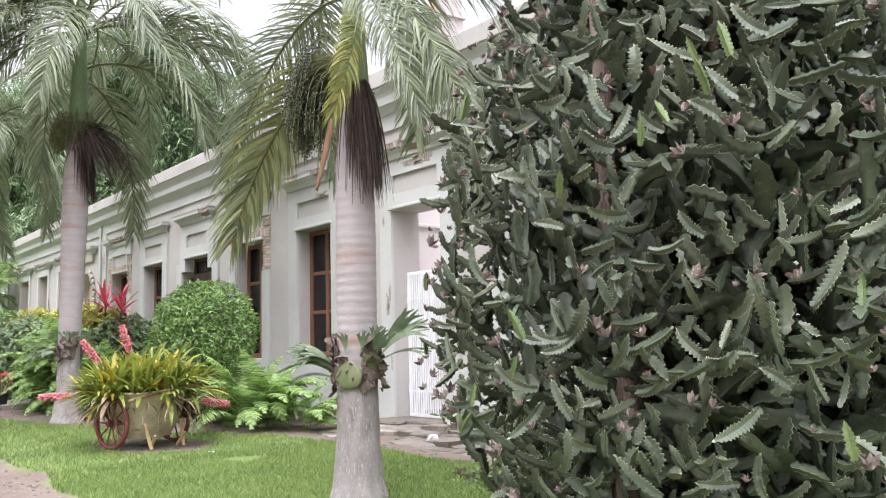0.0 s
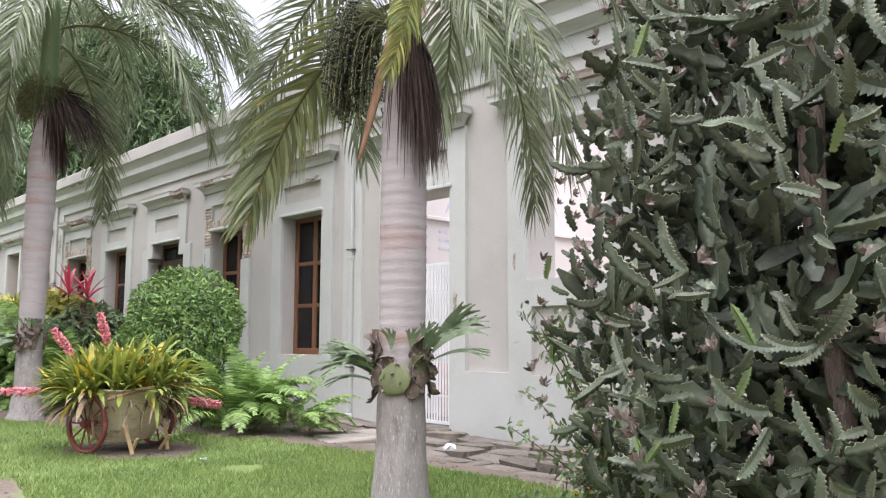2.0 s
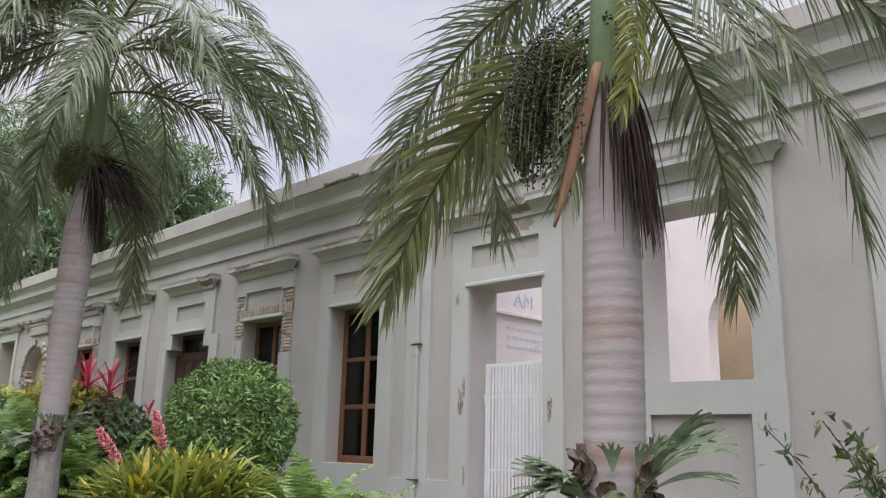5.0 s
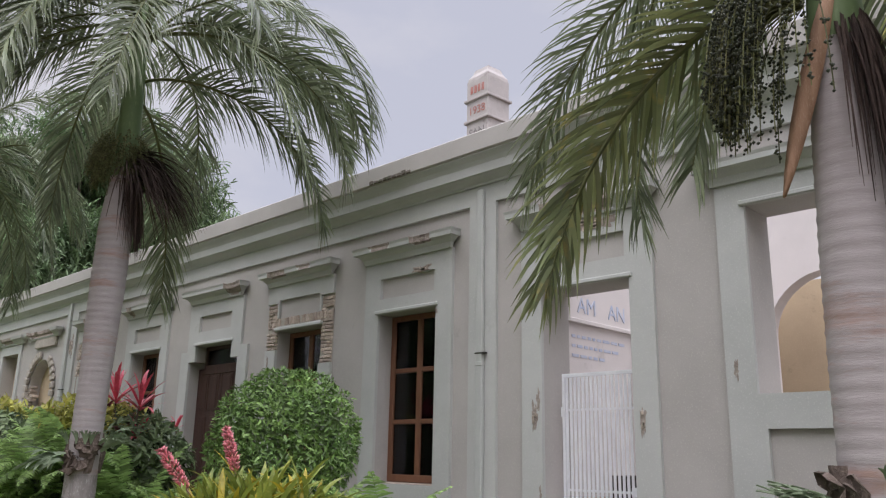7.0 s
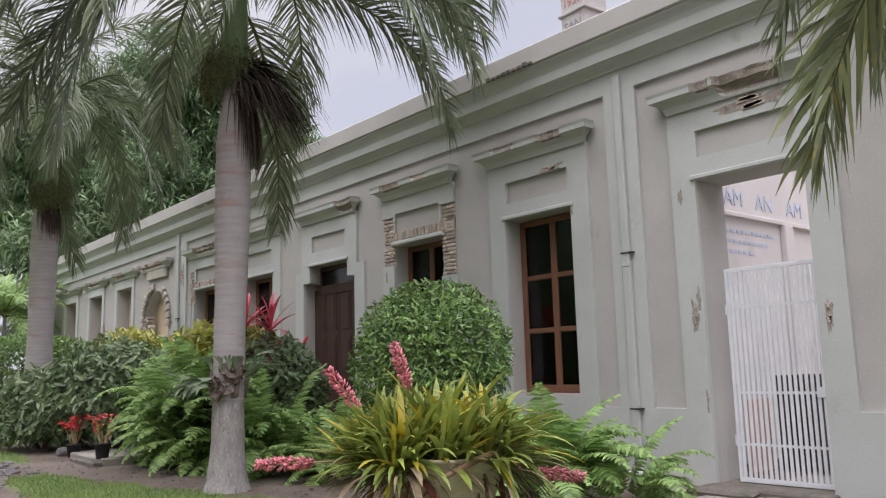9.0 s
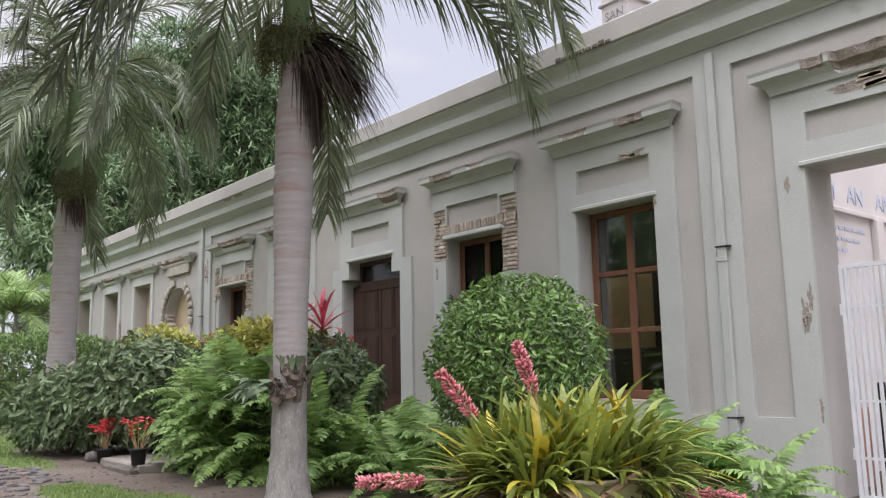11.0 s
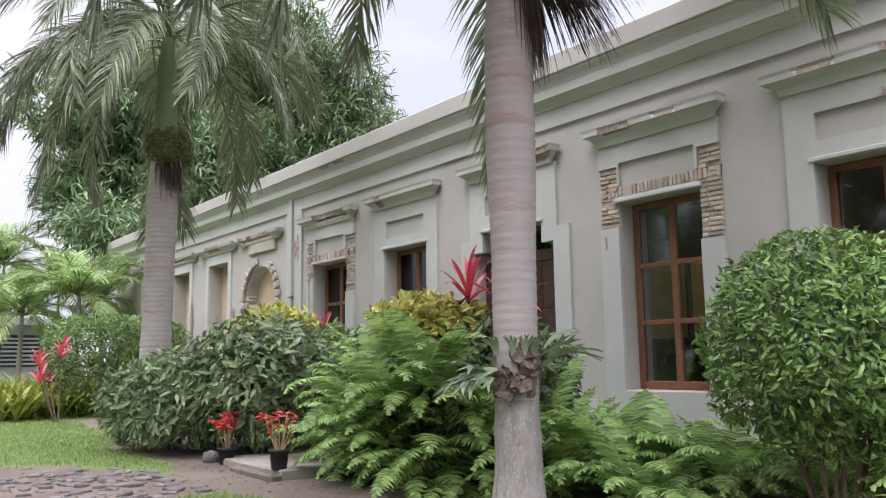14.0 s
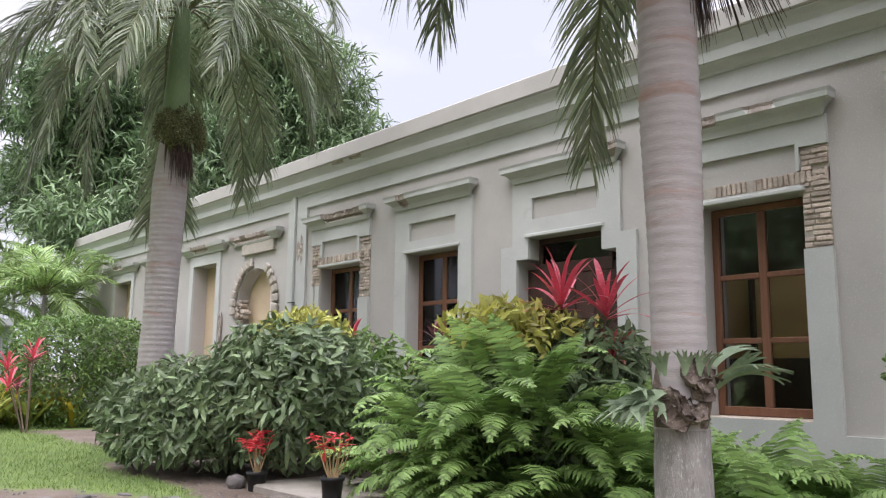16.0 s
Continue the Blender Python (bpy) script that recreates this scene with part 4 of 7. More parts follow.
# ---- tower behind ----
tw = thing("chimney_tower", (17.0, 19.9, 1.2), "pale brick chimney tower with red painted lettering behind the facade", "tower", rz=-4)
hh = 0.46
part("shaft", Shape().box((-hh, -hh, -1.3), (hh, hh, 11.46), 0.02), TOWERP, tw)
part("cap", Shape().lathe([(0.62, 11.46), (0.6, 11.56), (0.46, 11.72), (0.4, 11.86), (0.0, 11.88)], 4, (0, 0, 0)), TOWERP, tw, "worn tapering cap", m=pose(0, 0, 0, 0, 0, 45))
for z in (10.05, 10.75):
    part("band", Shape().box((-hh - 0.07, -hh - 0.07, z), (hh + 0.07, hh + 0.07, z + 0.09), 0.02), TOWERP, tw)


# ---- palms ----
def frond_mesh(length, a0, a1, leaflet, mat, seed, pairs=78, bend=0.75, droop=0.9, spread=1.0):
    """One feather frond in the x z plane, growing along +x: rachis and leaflets."""
    rnd = np.random.RandomState(seed)
    n = 40
    s = np.linspace(0, 1, n + 1)
    th = np.radians(a0 + (a1 - a0) * s ** bend)
    dx = np.cos(th) * length / n
    dz = np.sin(th) * length / n
    px = np.concatenate([[0], np.cumsum(dx[:-1])])
    pz = np.concatenate([[0], np.cumsum(dz[:-1])])
    py = 0.05 * np.sin(s * 3 + seed)
    verts, faces, slots = [], [], []
    # rachis: a tapering triangular rod
    for i in range(n + 1):
        r = 0.026 * (1 - s[i]) ** 0.8 + 0.004
        nx, nz = -math.sin(th[i]), math.cos(th[i])
        verts += [(px[i] + nx * r * 0.7, py[i], pz[i] + nz * r * 0.7), (px[i] - nx * r * 0.6, py[i] + r, pz[i] - nz * r * 0.6), (px[i] - nx * r * 0.6, py[i] - r, pz[i] - nz * r * 0.6)]
    for i in range(n):
        for j in range(3):
            a, b = i * 3 + j, i * 3 + (j + 1) % 3
            faces.append((a, b, b + 3, a + 3))
            slots.append(1)
    for k in range(pairs):
        for side in (-1, 1):
            u = 0.14 + 0.85 * (k + rnd.uniform(0, 0.8)) / pairs
            i = min(n - 1, int(u * n))
            fr = u * n - i
            p = np.array([px[i] + (px[i + 1] - px[i]) * fr, py[i], pz[i] + (pz[i + 1] - pz[i]) * fr])
            t = np.array([math.cos(th[i]), 0, math.sin(th[i])])
            up = np.array([-math.sin(th[i]), 0, math.cos(th[i])])
            ln = leaflet * (0.45 + 0.75 * max(0.0, math.sin(math.pi * min(1, 0.18 + 0.78 * u))) ** 0.8) * rnd.uniform(0.85, 1.12)
            ang = math.radians(58 - 34 * u + rnd.uniform(-7, 7))
            lift = rnd.uniform(-0.25, 0.35)
            d = t * math.cos(ang) + np.array([0, side, 0]) * math.sin(ang) * spread + up * lift
            d /= np.linalg.norm(d)
            w = np.cross(d, up)
            w /= np.linalg.norm(w)
            w = w * math.cos(0.5) + up * math.sin(rnd.uniform(-0.6, 0.6))
            wid = 0.0155 * rnd.uniform(0.8, 1.2)
            q, dd = p.copy(), d.copy()
            o = len(verts)
            segs = 4
            for j in range(segs + 1):
                ww = wid * (0.7, 1.0, 0.85, 0.5, 0.05)[j]
                verts += [tuple(q - w * ww), tuple(q + w * ww)]
                q = q + dd * ln / segs
                dd = dd + np.array([0, 0, -1.0]) * droop * (0.22 + 0.1 * j) * rnd.uniform(0.7, 1.2)
                dd /= np.linalg.norm(dd)
            for j in range(segs):
                a = o + 2 * j
                faces.append((a, a + 1, a + 3, a + 2))
                slots.append(0)
    return soup("frond", verts, faces, mat, RACHIS, slots=slots)


FRONDS = [frond_mesh(4.0, 60, -82, 0.75, PALML, 1, 105, bend=0.8), frond_mesh(4.0, 40, -88, 0.75, PALML, 2, 105, bend=0.55), frond_mesh(3.8, 15, -89, 0.72, PALML, 3, 100, bend=0.42, droop=1.1),
          frond_mesh(3.3, -10, -92, 0.6, PALMY, 4, 95, bend=0.4, droop=1.1), frond_mesh(3.6, 78, -30, 0.7, PALML, 5, 95, bend=1.0),
          frond_mesh(2.6, 25, -88, 0.55, PALMT, 6, 100, bend=0.5, droop=1.0)]


def palm_trunk(t, prof, lean, top, whiten):
    """Trunk with ring scars in two parts: the pale rough foot and the ringed stem."""
    def ring_part(name, z0, z1, mat, ringed):
        n, v, f = 22, [], []
        zs = []
        z = z0
        while z < z1:
            zs.append(z)
            z += 0.02
        zs.append(z1)
        for z in zs:
            r = np.interp(z, [p[0] for p in prof], [p[1] for p in prof])
            if ringed:
                ph = (z / 0.085 + 0.25 * noise.noise((z * 3, 1, 0))) % 1.0
                r *= 1 + (0.02 if ph < 0.24 else -0.005)
            ox, oy = lean[0] * max(0.0, z / top) ** 1.5, lean[1] * max(0.0, z / top) ** 1.5
            for j in range(n):
                a = 2 * math.pi * j / n
                q = r * (1 + 0.035 * noise.noise((math.cos(a) * 2, math.sin(a) * 2, z * (1.5 if ringed else 6))))
                v.append((ox + q * math.cos(a), oy + q * math.sin(a), z))
        for i in range(len(zs) - 1):
            for j in range(n):
                a, b = i * n + j, i * n + (j + 1) % n
                f.append((a, b, b + n, a + n))
        return part(name, soup(name, v, f, mat, smooth=True), mat, t)
    tagged(ring_part("trunk_foot", -0.1, whiten, BARE, False), "rough pale trunk foot")
    ring_part("trunk", whiten, top, TRUNK, True)


def hang_strands(count, spread, length, bead, seed, mat_b, mat_s, top=(0, 0, 0), reach=0.5, out=(1, 0, 0)):
    """A branched fruit stalk whose strands arch out and hang, set with beads."""
    rnd = np.random.RandomState(seed)
    stems = Shape()
    places = []
    out = np.array(out, float)
    for k in range(count):
        p = np.array(top, float)
        d = out * rnd.uniform(0.4, 1.0) + rnd.normal(0, 0.35, 3) * spread + np.array([0, 0, 0.25])
        d /= np.linalg.norm(d)
        pts = [tuple(p)]
        steps = 9
        ln = length * rnd.uniform(0.6, 1.1)
        for j in range(steps):
            p = p + d * (reach if j < 3 else ln) / steps * (1.6 if j < 3 else 1)
            d = d + np.array([0, 0, -0.55])
            d /= np.linalg.norm(d)
            pts.append(tuple(p))
            if j > 2:
                for b in range(5):
                    places.append(p - d * rnd.uniform(0, ln / steps) + rnd.normal(0, 0.015, 3))
        stems.tube(pts, 0.004, 3, cap=False)
    octa = ([(0, 0, 1), (1, 0, 0), (0, 1, 0), (-1, 0, 0), (0, -1, 0), (0, 0, -1)], [(0, 1, 2), (0, 2, 3), (0, 3, 4), (0, 4, 1), (5, 2, 1), (5, 3, 2), (5, 4, 3), (5, 1, 4)])
    places = np.array(places)
    rots = np.repeat(np.eye(3)[None], len(places), 0)
    v, f = scatter(*octa, places, rots, bead * rnd.uniform(0.7, 1.2, len(places)))
    return stems, soup("fruit", v, f, mat_b, smooth=True)


def fibre_drape(seed, n, length, mat, r=0.1, side=(1, 0)):
    """Dry brown strands hanging in a bunch."""
    rnd = np.random.RandomState(seed)
    v, f = [], []
    for k in range(n):
        a = math.atan2(side[1], side[0]) + rnd.normal(0, 0.5)
        p = np.array([r * math.cos(a), r * math.sin(a), rnd.uniform(-0.1, 0.12)])
        d = np.array([math.cos(a) * 0.2, math.sin(a) * 0.2, -0.8]) + rnd.normal(0, 0.06, 3)
        ln = length * rnd.uniform(0.5, 1.1)
        w = np.cross(d, [0, 0, 1]) + rnd.normal(0, 0.2, 3)
        w /= np.linalg.norm(w)
        o = len(v)
        for j in range(6):
            ww = 0.011 * (1 - j / 6)
            v += [tuple(p - w * ww), tuple(p + w * ww)]
            p = p + d / np.linalg.norm(d) * ln / 5
            d = d + np.array([0, 0, -0.55])
        for j in range(5):
            q = o + 2 * j
            f.append((q, q + 1, q + 3, q + 2))
    return soup("hanging_fibre", v, f, mat)


def antler(seed, length=0.45):
    """One forked staghorn frond along +x."""
    rnd = random.Random(seed)
    s = Shape()

    def blade(p, d, w0, w1, ln, n=4):
        pts = []
        p, d = Vector(p), Vector(d).normalized()
        side = d.cross(Vector((0, 0, 1))).normalized()
        v, f = [], []
        for i in range(n + 1):
            w = w0 + (w1 - w0) * i / n
            v += [p - side * w + Vector((0, 0, 0.006)), p + Vector((0, 0, -0.004)), p + side * w + Vector((0, 0, 0.006))]
            if i < n:
                p = p + d * ln / n
                d = (d + Vector((0, 0, -0.10))).normalized()
        for i in range(n):
            a = i * 3
            f += [(a, a + 1, a + 4, a + 3), (a + 1, a + 2, a + 5, a + 4)]
        s.add(v, f)
        return p, d, side

    p, d, side = blade((0, 0, 0), (1, 0, 0.35), 0.02, 0.075, length * 0.5)
    for k in (-1, 0, 1):
        dd = (d + side * k * 0.55 + Vector((0, 0, rnd.uniform(-0.1, 0.15)))).normalized()
        q, e, sd = blade(p - side * (-k) * 0.03, dd, 0.045, 0.03, length * 0.3, 3)
        for j in (-1, 1):
            blade(q, e + sd * j * 0.35, 0.026, 0.004, length * 0.3, 3)
    return s.data("antler_frond", STAGL, smooth=True)


ANTLERS = [antler(i, l) for i, l in ((1, 0.5), (2, 0.42), (3, 0.36))]


def shield(R, seed, ragged):
    """One bowl-shaped shield frond bulging along +x."""
    v, f = [], []
    m, nn = 6, 14
    for i in range(m + 1):
        for j in range(nn):
            u, w = i / m, 2 * math.pi * j / nn
            rad = R * math.sin(u * math.pi / 2 * 1.2)
            n1 = noise.noise((math.cos(w) * 2.2, math.sin(w) * 2.2, seed * 1.7))
            n2 = noise.noise((math.cos(w) * 6, math.sin(w) * 6, seed * 3.1))
            rim = 1 + u * ragged * (0.45 * n1 + 0.5 * n2)
            flare = ragged * u ** 3 * (0.05 + 0.12 * n2)
            v.append((R * 0.4 * (1 - u ** 2) + flare, rad * rim * math.cos(w), rad * rim * math.sin(w)))
    for i in range(m):
        for j in range(nn):
            p, q = i * nn + j, i * nn + (j + 1) % nn
            f.append((p, q, q + nn, p + nn))
    return Shape().add(v, f)


def staghorn(loc, r, n, label, seed, face=230, fresh=True):
    """A staghorn fern clasping a trunk of radius r: dry shields, green shields, forked fronds."""
    t = thing("staghorn_fern", loc, label, "fern")
    rnd = random.Random(seed)
    wide = 110 if fresh else 60
    for k in range(20 if fresh else 13):
        a = math.radians(face + rnd.uniform(-wide, wide))
        part("shield_frond", shield(rnd.uniform(0.06, 0.11), seed + k * 5, 1.0), STAGB, t, "dry papery brown shield frond" if k == 0 else "", True,
             m=pose(math.cos(a) * r * 0.92, math.sin(a) * r * 0.92, rnd.uniform(-0.22, 0.13), rnd.uniform(-40, 40), rnd.uniform(-30, 25), math.degrees(a)))
    if fresh:
        for da, z, R in ((-14, -0.12, 0.125), (40, 0.0, 0.085), (75, -0.04, 0.08)):
            a = math.radians(face + da)
            part("shield_frond", shield(R, seed + R * 90, 0.3), STAGS, t, "rounded green shield frond", True, m=pose(math.cos(a) * (r * 0.98), math.sin(a) * (r * 0.98), z, 0, 0, face + da))
    part("root_mass", Shape().lathe([(r * 0.9, -0.24), (r * 0.96, 0.0), (r * 0.9, 0.25)] if not fresh else [(r * 0.98, -0.24), (r + 0.01, -0.14), (r + 0.02, -0.02), (r + 0.01, 0.14), (r * 0.96, 0.25)], 18, wob=0.6, seed=seed), STAGB, t, "brown fibrous root mass", True)
    for k in range(n):
        side = -1 if k % 5 < 3 else 1
        a = face + side * rnd.uniform(48, 95)
        ar = math.radians(a)
        z = rnd.uniform(-0.14, 0.02) if side < 0 else rnd.uniform(0.0, 0.16)
        part("antler_frond", ANTLERS[k % 3], STAGL, t, m=pose(math.cos(ar) * (r + 0.05), math.sin(ar) * (r + 0.05), z, rnd.uniform(-50, 50), rnd.uniform(-45, 30), a + rnd.uniform(-20, 20)) @ Matrix.Scale(rnd.uniform(0.75, 1.05), 4))
    for k in range(5):
        a = face + rnd.uniform(-60, 60)
        ar = math.radians(a)
        part("antler_frond", ANTLERS[2], STAGL, t, m=pose(math.cos(ar) * (r + 0.05), math.sin(ar) * (r + 0.05), 0.1, rnd.uniform(-40, 40), rnd.uniform(-75, -50), a) @ Matrix.Scale(rnd.uniform(0.4, 0.6), 4))
    return t


def palm(loc, prof, lean, top, whiten, fronds, label, shaft=0.9, seed=0):
    t = thing("palm_tree", loc, label, "palm tree")
    palm_trunk(t, prof, lean, top, whiten)
    r = prof[-1][1]
    part("crownshaft", Shape().lathe([(r * 1.05, 0), (r * 1.12, 0.1), (r * 0.85, shaft * 0.5), (r * 0.55, shaft), (r * 0.3, shaft * 1.35)], 18, (lean[0], lean[1], top), wob=0.05), SHAFT, t, "smooth green crownshaft", True)
    rnd = random.Random(seed)
    for az, kind, dz, tilt, sc in fronds:
        a = math.radians(90 - az)
        m = pose(lean[0] + 0.08 * math.cos(a), lean[1] + 0.08 * math.sin(a), top + shaft * 0.9 + dz, rnd.uniform(-25, 25), tilt, 90 - az) @ Matrix.Scale(sc, 4)
        ob = part("frond", FRONDS[kind], PALML, t, m=m)
        if kind in (3, 5):
            ob["label"] = "yellowing hanging frond"
    return t


def add_fruit(t, at, out, count, length, bead, seed, mat, dead=None, drape_side=(1, 0), drape_len=0.7, n=160, r=0.15, reach=0.45):
    st, fr = hang_strands(count, 0.8, length, bead, seed, mat, TWIG, at, reach, out)
    b = part("fruit_stalk", st, SEEDG, t, "branched fruit stalk")
    part("fruit", fr, mat, b, "small dark palm fruit" if mat is FRUIT else "small green palm fruit", kind="stuff")
    if dead:
        part("hanging_fibre", fibre_drape(seed + 9, n, drape_len, DEADF, r, drape_side), DEADF, t, "dry brown hanging strands", m=pose(*dead), kind="stuff")


P1 = palm((4.05, 6.06, gz(4.05, 6.06)), [(-0.1, 0.29), (0.15, 0.225), (0.5, 0.192), (1.2, 0.178), (1.9, 0.182), (2.5, 0.18), (3.1, 0.165), (3.58, 0.13)], (-0.03, -0.05), 3.58, 1.12,
          [(14, 1, 0.1, 0, 0.76), (4, 5, -0.65, 0, 1.0), (52, 0, 0.2, 0, 1.0), (80, 4, 0.3, 0, 1.0), (94, 2, -0.1, 0, 0.72), (150, 1, -0.1, 0, 0.7), (176, 2, -0.2, 0, 0.68), (203, 2, -0.15, 0, 0.5), (190, 3, -0.3, 6, 0.42), (205, 4, 0.3, 0, 1.0), (245, 4, 0.3, 0, 1.0), (275, 4, 0.3, 0, 1.0),
           (355, 1, -0.2, 0, 0.66)],
          "tall grey ringed palm with drooping feather fronds on the lawn", 1.25, 1)
add_fruit(P1, (-0.06, 0.1, 3.85), (-0.5, 0.8, 0.3), 330, 0.95, 0.0115, 5, FRUIT, (-0.03, -0.05, 3.6), (0.2, -0.95), 0.95, 520, 0.14, reach=0.62)
sp = Shape()
vv, ff = [], []
for i in range(9):
    u = i / 8
    w = 0.06 * max(0.0, math.sin(math.pi * (0.18 + 0.8 * u))) ** 0.7
    vv += [(-0.17 - 0.10 * u, -0.06 + 0.27 * u - w, 3.78 - 1.05 * u), (-0.19 - 0.10 * u, -0.06 + 0.27 * u, 3.78 - 1.05 * u + 0.01), (-0.17 - 0.10 * u, -0.06 + 0.27 * u + w, 3.78 - 1.05 * u)]
for i in range(8):
    a = i * 3
    ff += [(a, a + 1, a + 4, a + 3), (a + 1, a + 2, a + 5, a + 4)]
sp.add(vv, ff)
ob = part("spathe", sp, SPATHE, P1, "dry tan flower sheath hanging down", True)
md = ob.modifiers.new("thickness", "SOLIDIFY")
md.thickness = 0.012

P2 = palm((4.05, 15.05, gz(4.05, 15.05)), [(-0.1, 0.32), (0.12, 0.24), (0.45, 0.198), (1.2, 0.183), (2.2, 0.190), (3.3, 0.218), (4.2, 0.215), (4.9, 0.165)], (0.09, 0.085), 4.9, 1.05,
          [(20, 0, 0.1, 0, 1.0), (60, 1, 0.1, 0, 1.0), (95, 0, 0.0, 0, 1.1), (117, 1, -0.6, 0, 1.0), (138, 0, -0.1, 0, 1.1), (156, 1, 0.0, 0, 1.0), (178, 0, 0.0, 0, 0.95), (200, 1, 0.1, 0, 0.9), (222, 0, 0.1, 0, 0.95), (240, 1, 0.1, 0, 0.95), (258, 0, 0.1, 0, 1.0), (272, 1, 0.1, 0, 1.05), (282, 2, 0.0, 0, 1.05), (298, 0, 0.2, 0, 1.15), (320, 1, 0.1, 0, 1.1), (285, 0, 0.3, 0, 1.3), (272, 0, 0.4, 0, 1.25), (262, 1, 0.3, 0, 1.3), (310, 0, 0.4, 0, 1.3), (292, 1, 0.35, 0, 1.35), (230, 4, 0.4, 0, 1.1), (300, 4, 0.4, 0, 1.1),
           (288, 0, 0.2, 0, 1.0), (308, 1, 0.2, 0, 0.95), (335, 0, 0.3, 0, 1.0), (75, 4, 0.4, 0, 1.0), (0, 1, 0.1, 0, 1.0), (41, 1, -0.9, 0, 1.05), (110, 0, 0.0, 0, 1.1), (128, 1, 0.1, 0, 1.15)],
          "tall grey palm trunk with rust-stained rings and a heavy drooping crown", 2.3, 2)
add_fruit(P2, (0.05, 0.15, 5.3), (-0.8, -0.1, 0.15), 130, 0.75, 0.012, 15, SEEDG, (0.09, 0.08, 4.9), (0.75, -0.6), 1.0, 420, 0.17)
add_fruit(P2, (0.12, 0.15, 5.3), (0.5, -0.8, 0.15), 120, 0.7, 0.012, 16, SEEDG)
def dry_spray(seed, n, reach, drop, az):
    """Dead flower strands that fan out from the crown and droop."""
    rnd = np.random.RandomState(seed)
    v, f = [], []
    for k in range(n):
        a = radians(90 - az) + rnd.normal(0, 0.42)
        p = np.array([0.12 * math.cos(a), 0.12 * math.sin(a), rnd.uniform(-0.15, 0.15)])
        d = np.array([math.cos(a), math.sin(a), rnd.uniform(-0.5, 0.25)])
        ln = (reach + drop) * rnd.uniform(0.45, 1.0)
        side = np.array([-math.sin(a), math.cos(a), rnd.uniform(-0.5, 0.5)])
        o = len(v)
        for j in range(8):
            w = 0.013 * (1 - 0.75 * j / 7)
            v += [tuple(p - side * w), tuple(p + side * w)]
            p = p + d / np.linalg.norm(d) * ln / 7
            d = d + np.array([0, 0, -0.3])
        for j in range(7):
            q = o + 2 * j
            f.append((q, q + 1, q + 3, q + 2))
    return soup("dead_spray", v, f, DEADF)


part("dead_spray", dry_spray(44, 330, 0.75, 0.65, 112), DEADF, P2, "dead brown flower strands drooping from the crown", m=pose(0.09, 0.08, 5.15), kind="stuff")
part("dead_spray", dry_spray(45, 120, 0.4, 0.8, 160), DEADF, P2, m=pose(0.09, 0.08, 5.0), kind="stuff")
P3 = palm((4.17, 24.4, gz(4.17, 24.4)), [(-0.1, 0.37), (0.2, 0.30), (0.8, 0.28), (2.0, 0.25), (3.2, 0.255), (4.2, 0.265), (5.0, 0.2)], (-0.1, -0.45), 5.0, 0.9,
          [(15, 0, 0.2, 0, 1.1), (50, 1, 0.2, 0, 1.1), (85, 0, 0.1, 0, 0.95), (108, 1, 0.2, 0, 0.85), (130, 1, 0.3, 0, 0.8), (150, 0, 0.2, 0, 0.95), (172, 1, 0.2, 0, 0.9), (192, 0, 0.2, 0, 0.9), (210, 1, 0.2, 0, 0.9), (228, 0, 0.2, 0, 0.95), (246, 1, 0.2, 0, 0.95), (262, 0, 0.2, 0, 1.05), (215, 4, 0.4, 0, 1.0), (290, 4, 0.4, 0, 1.1), (120, 4, 0.4, 0, 1.1), (262, 1, 0.2, 0, 1.0), (290, 2, 0.0, 0, 1.0), (275, 2, 0.1, 0, 1.0),
           (282, 1, 0.2, 0, 0.95), (300, 1, 0.3, 0, 1.0), (340, 0, 0.3, 0, 1.0), (0, 2, 0.1, 0, 1.1), (30, 2, 0.1, 0, 1.1), (65, 1, 0.2, 0, 0.95), (270, 0, 0.2, 0, 1.0), (315, 2, 0.2, 0, 1.0), (98, 0, 0.2, 0, 0.95)],
          "leaning smooth grey palm rising out of the shrub border", 2.1, 3)
add_fruit(P3, (-0.1, -0.5, 5.2), (-0.4, -0.8, 0.15), 120, 0.6, 0.016, 25, SEEDG, (-0.1, -0.45, 4.9), (0.3, -0.8), 0.7, 300, 0.2)
add_fruit(P3, (0.0, -0.5, 5.2), (0.8, -0.5, 0.2), 110, 0.6, 0.015, 26, SEEDG)

staghorn((4.045, 6.05, 1.13), 0.182, 13, "large green staghorn fern clasping a palm trunk", 3, 228)
staghorn((4.065, 15.06, 1.36), 0.186, 10, "brown half-dry staghorn fern clasping a palm trunk", 8, 235, False)


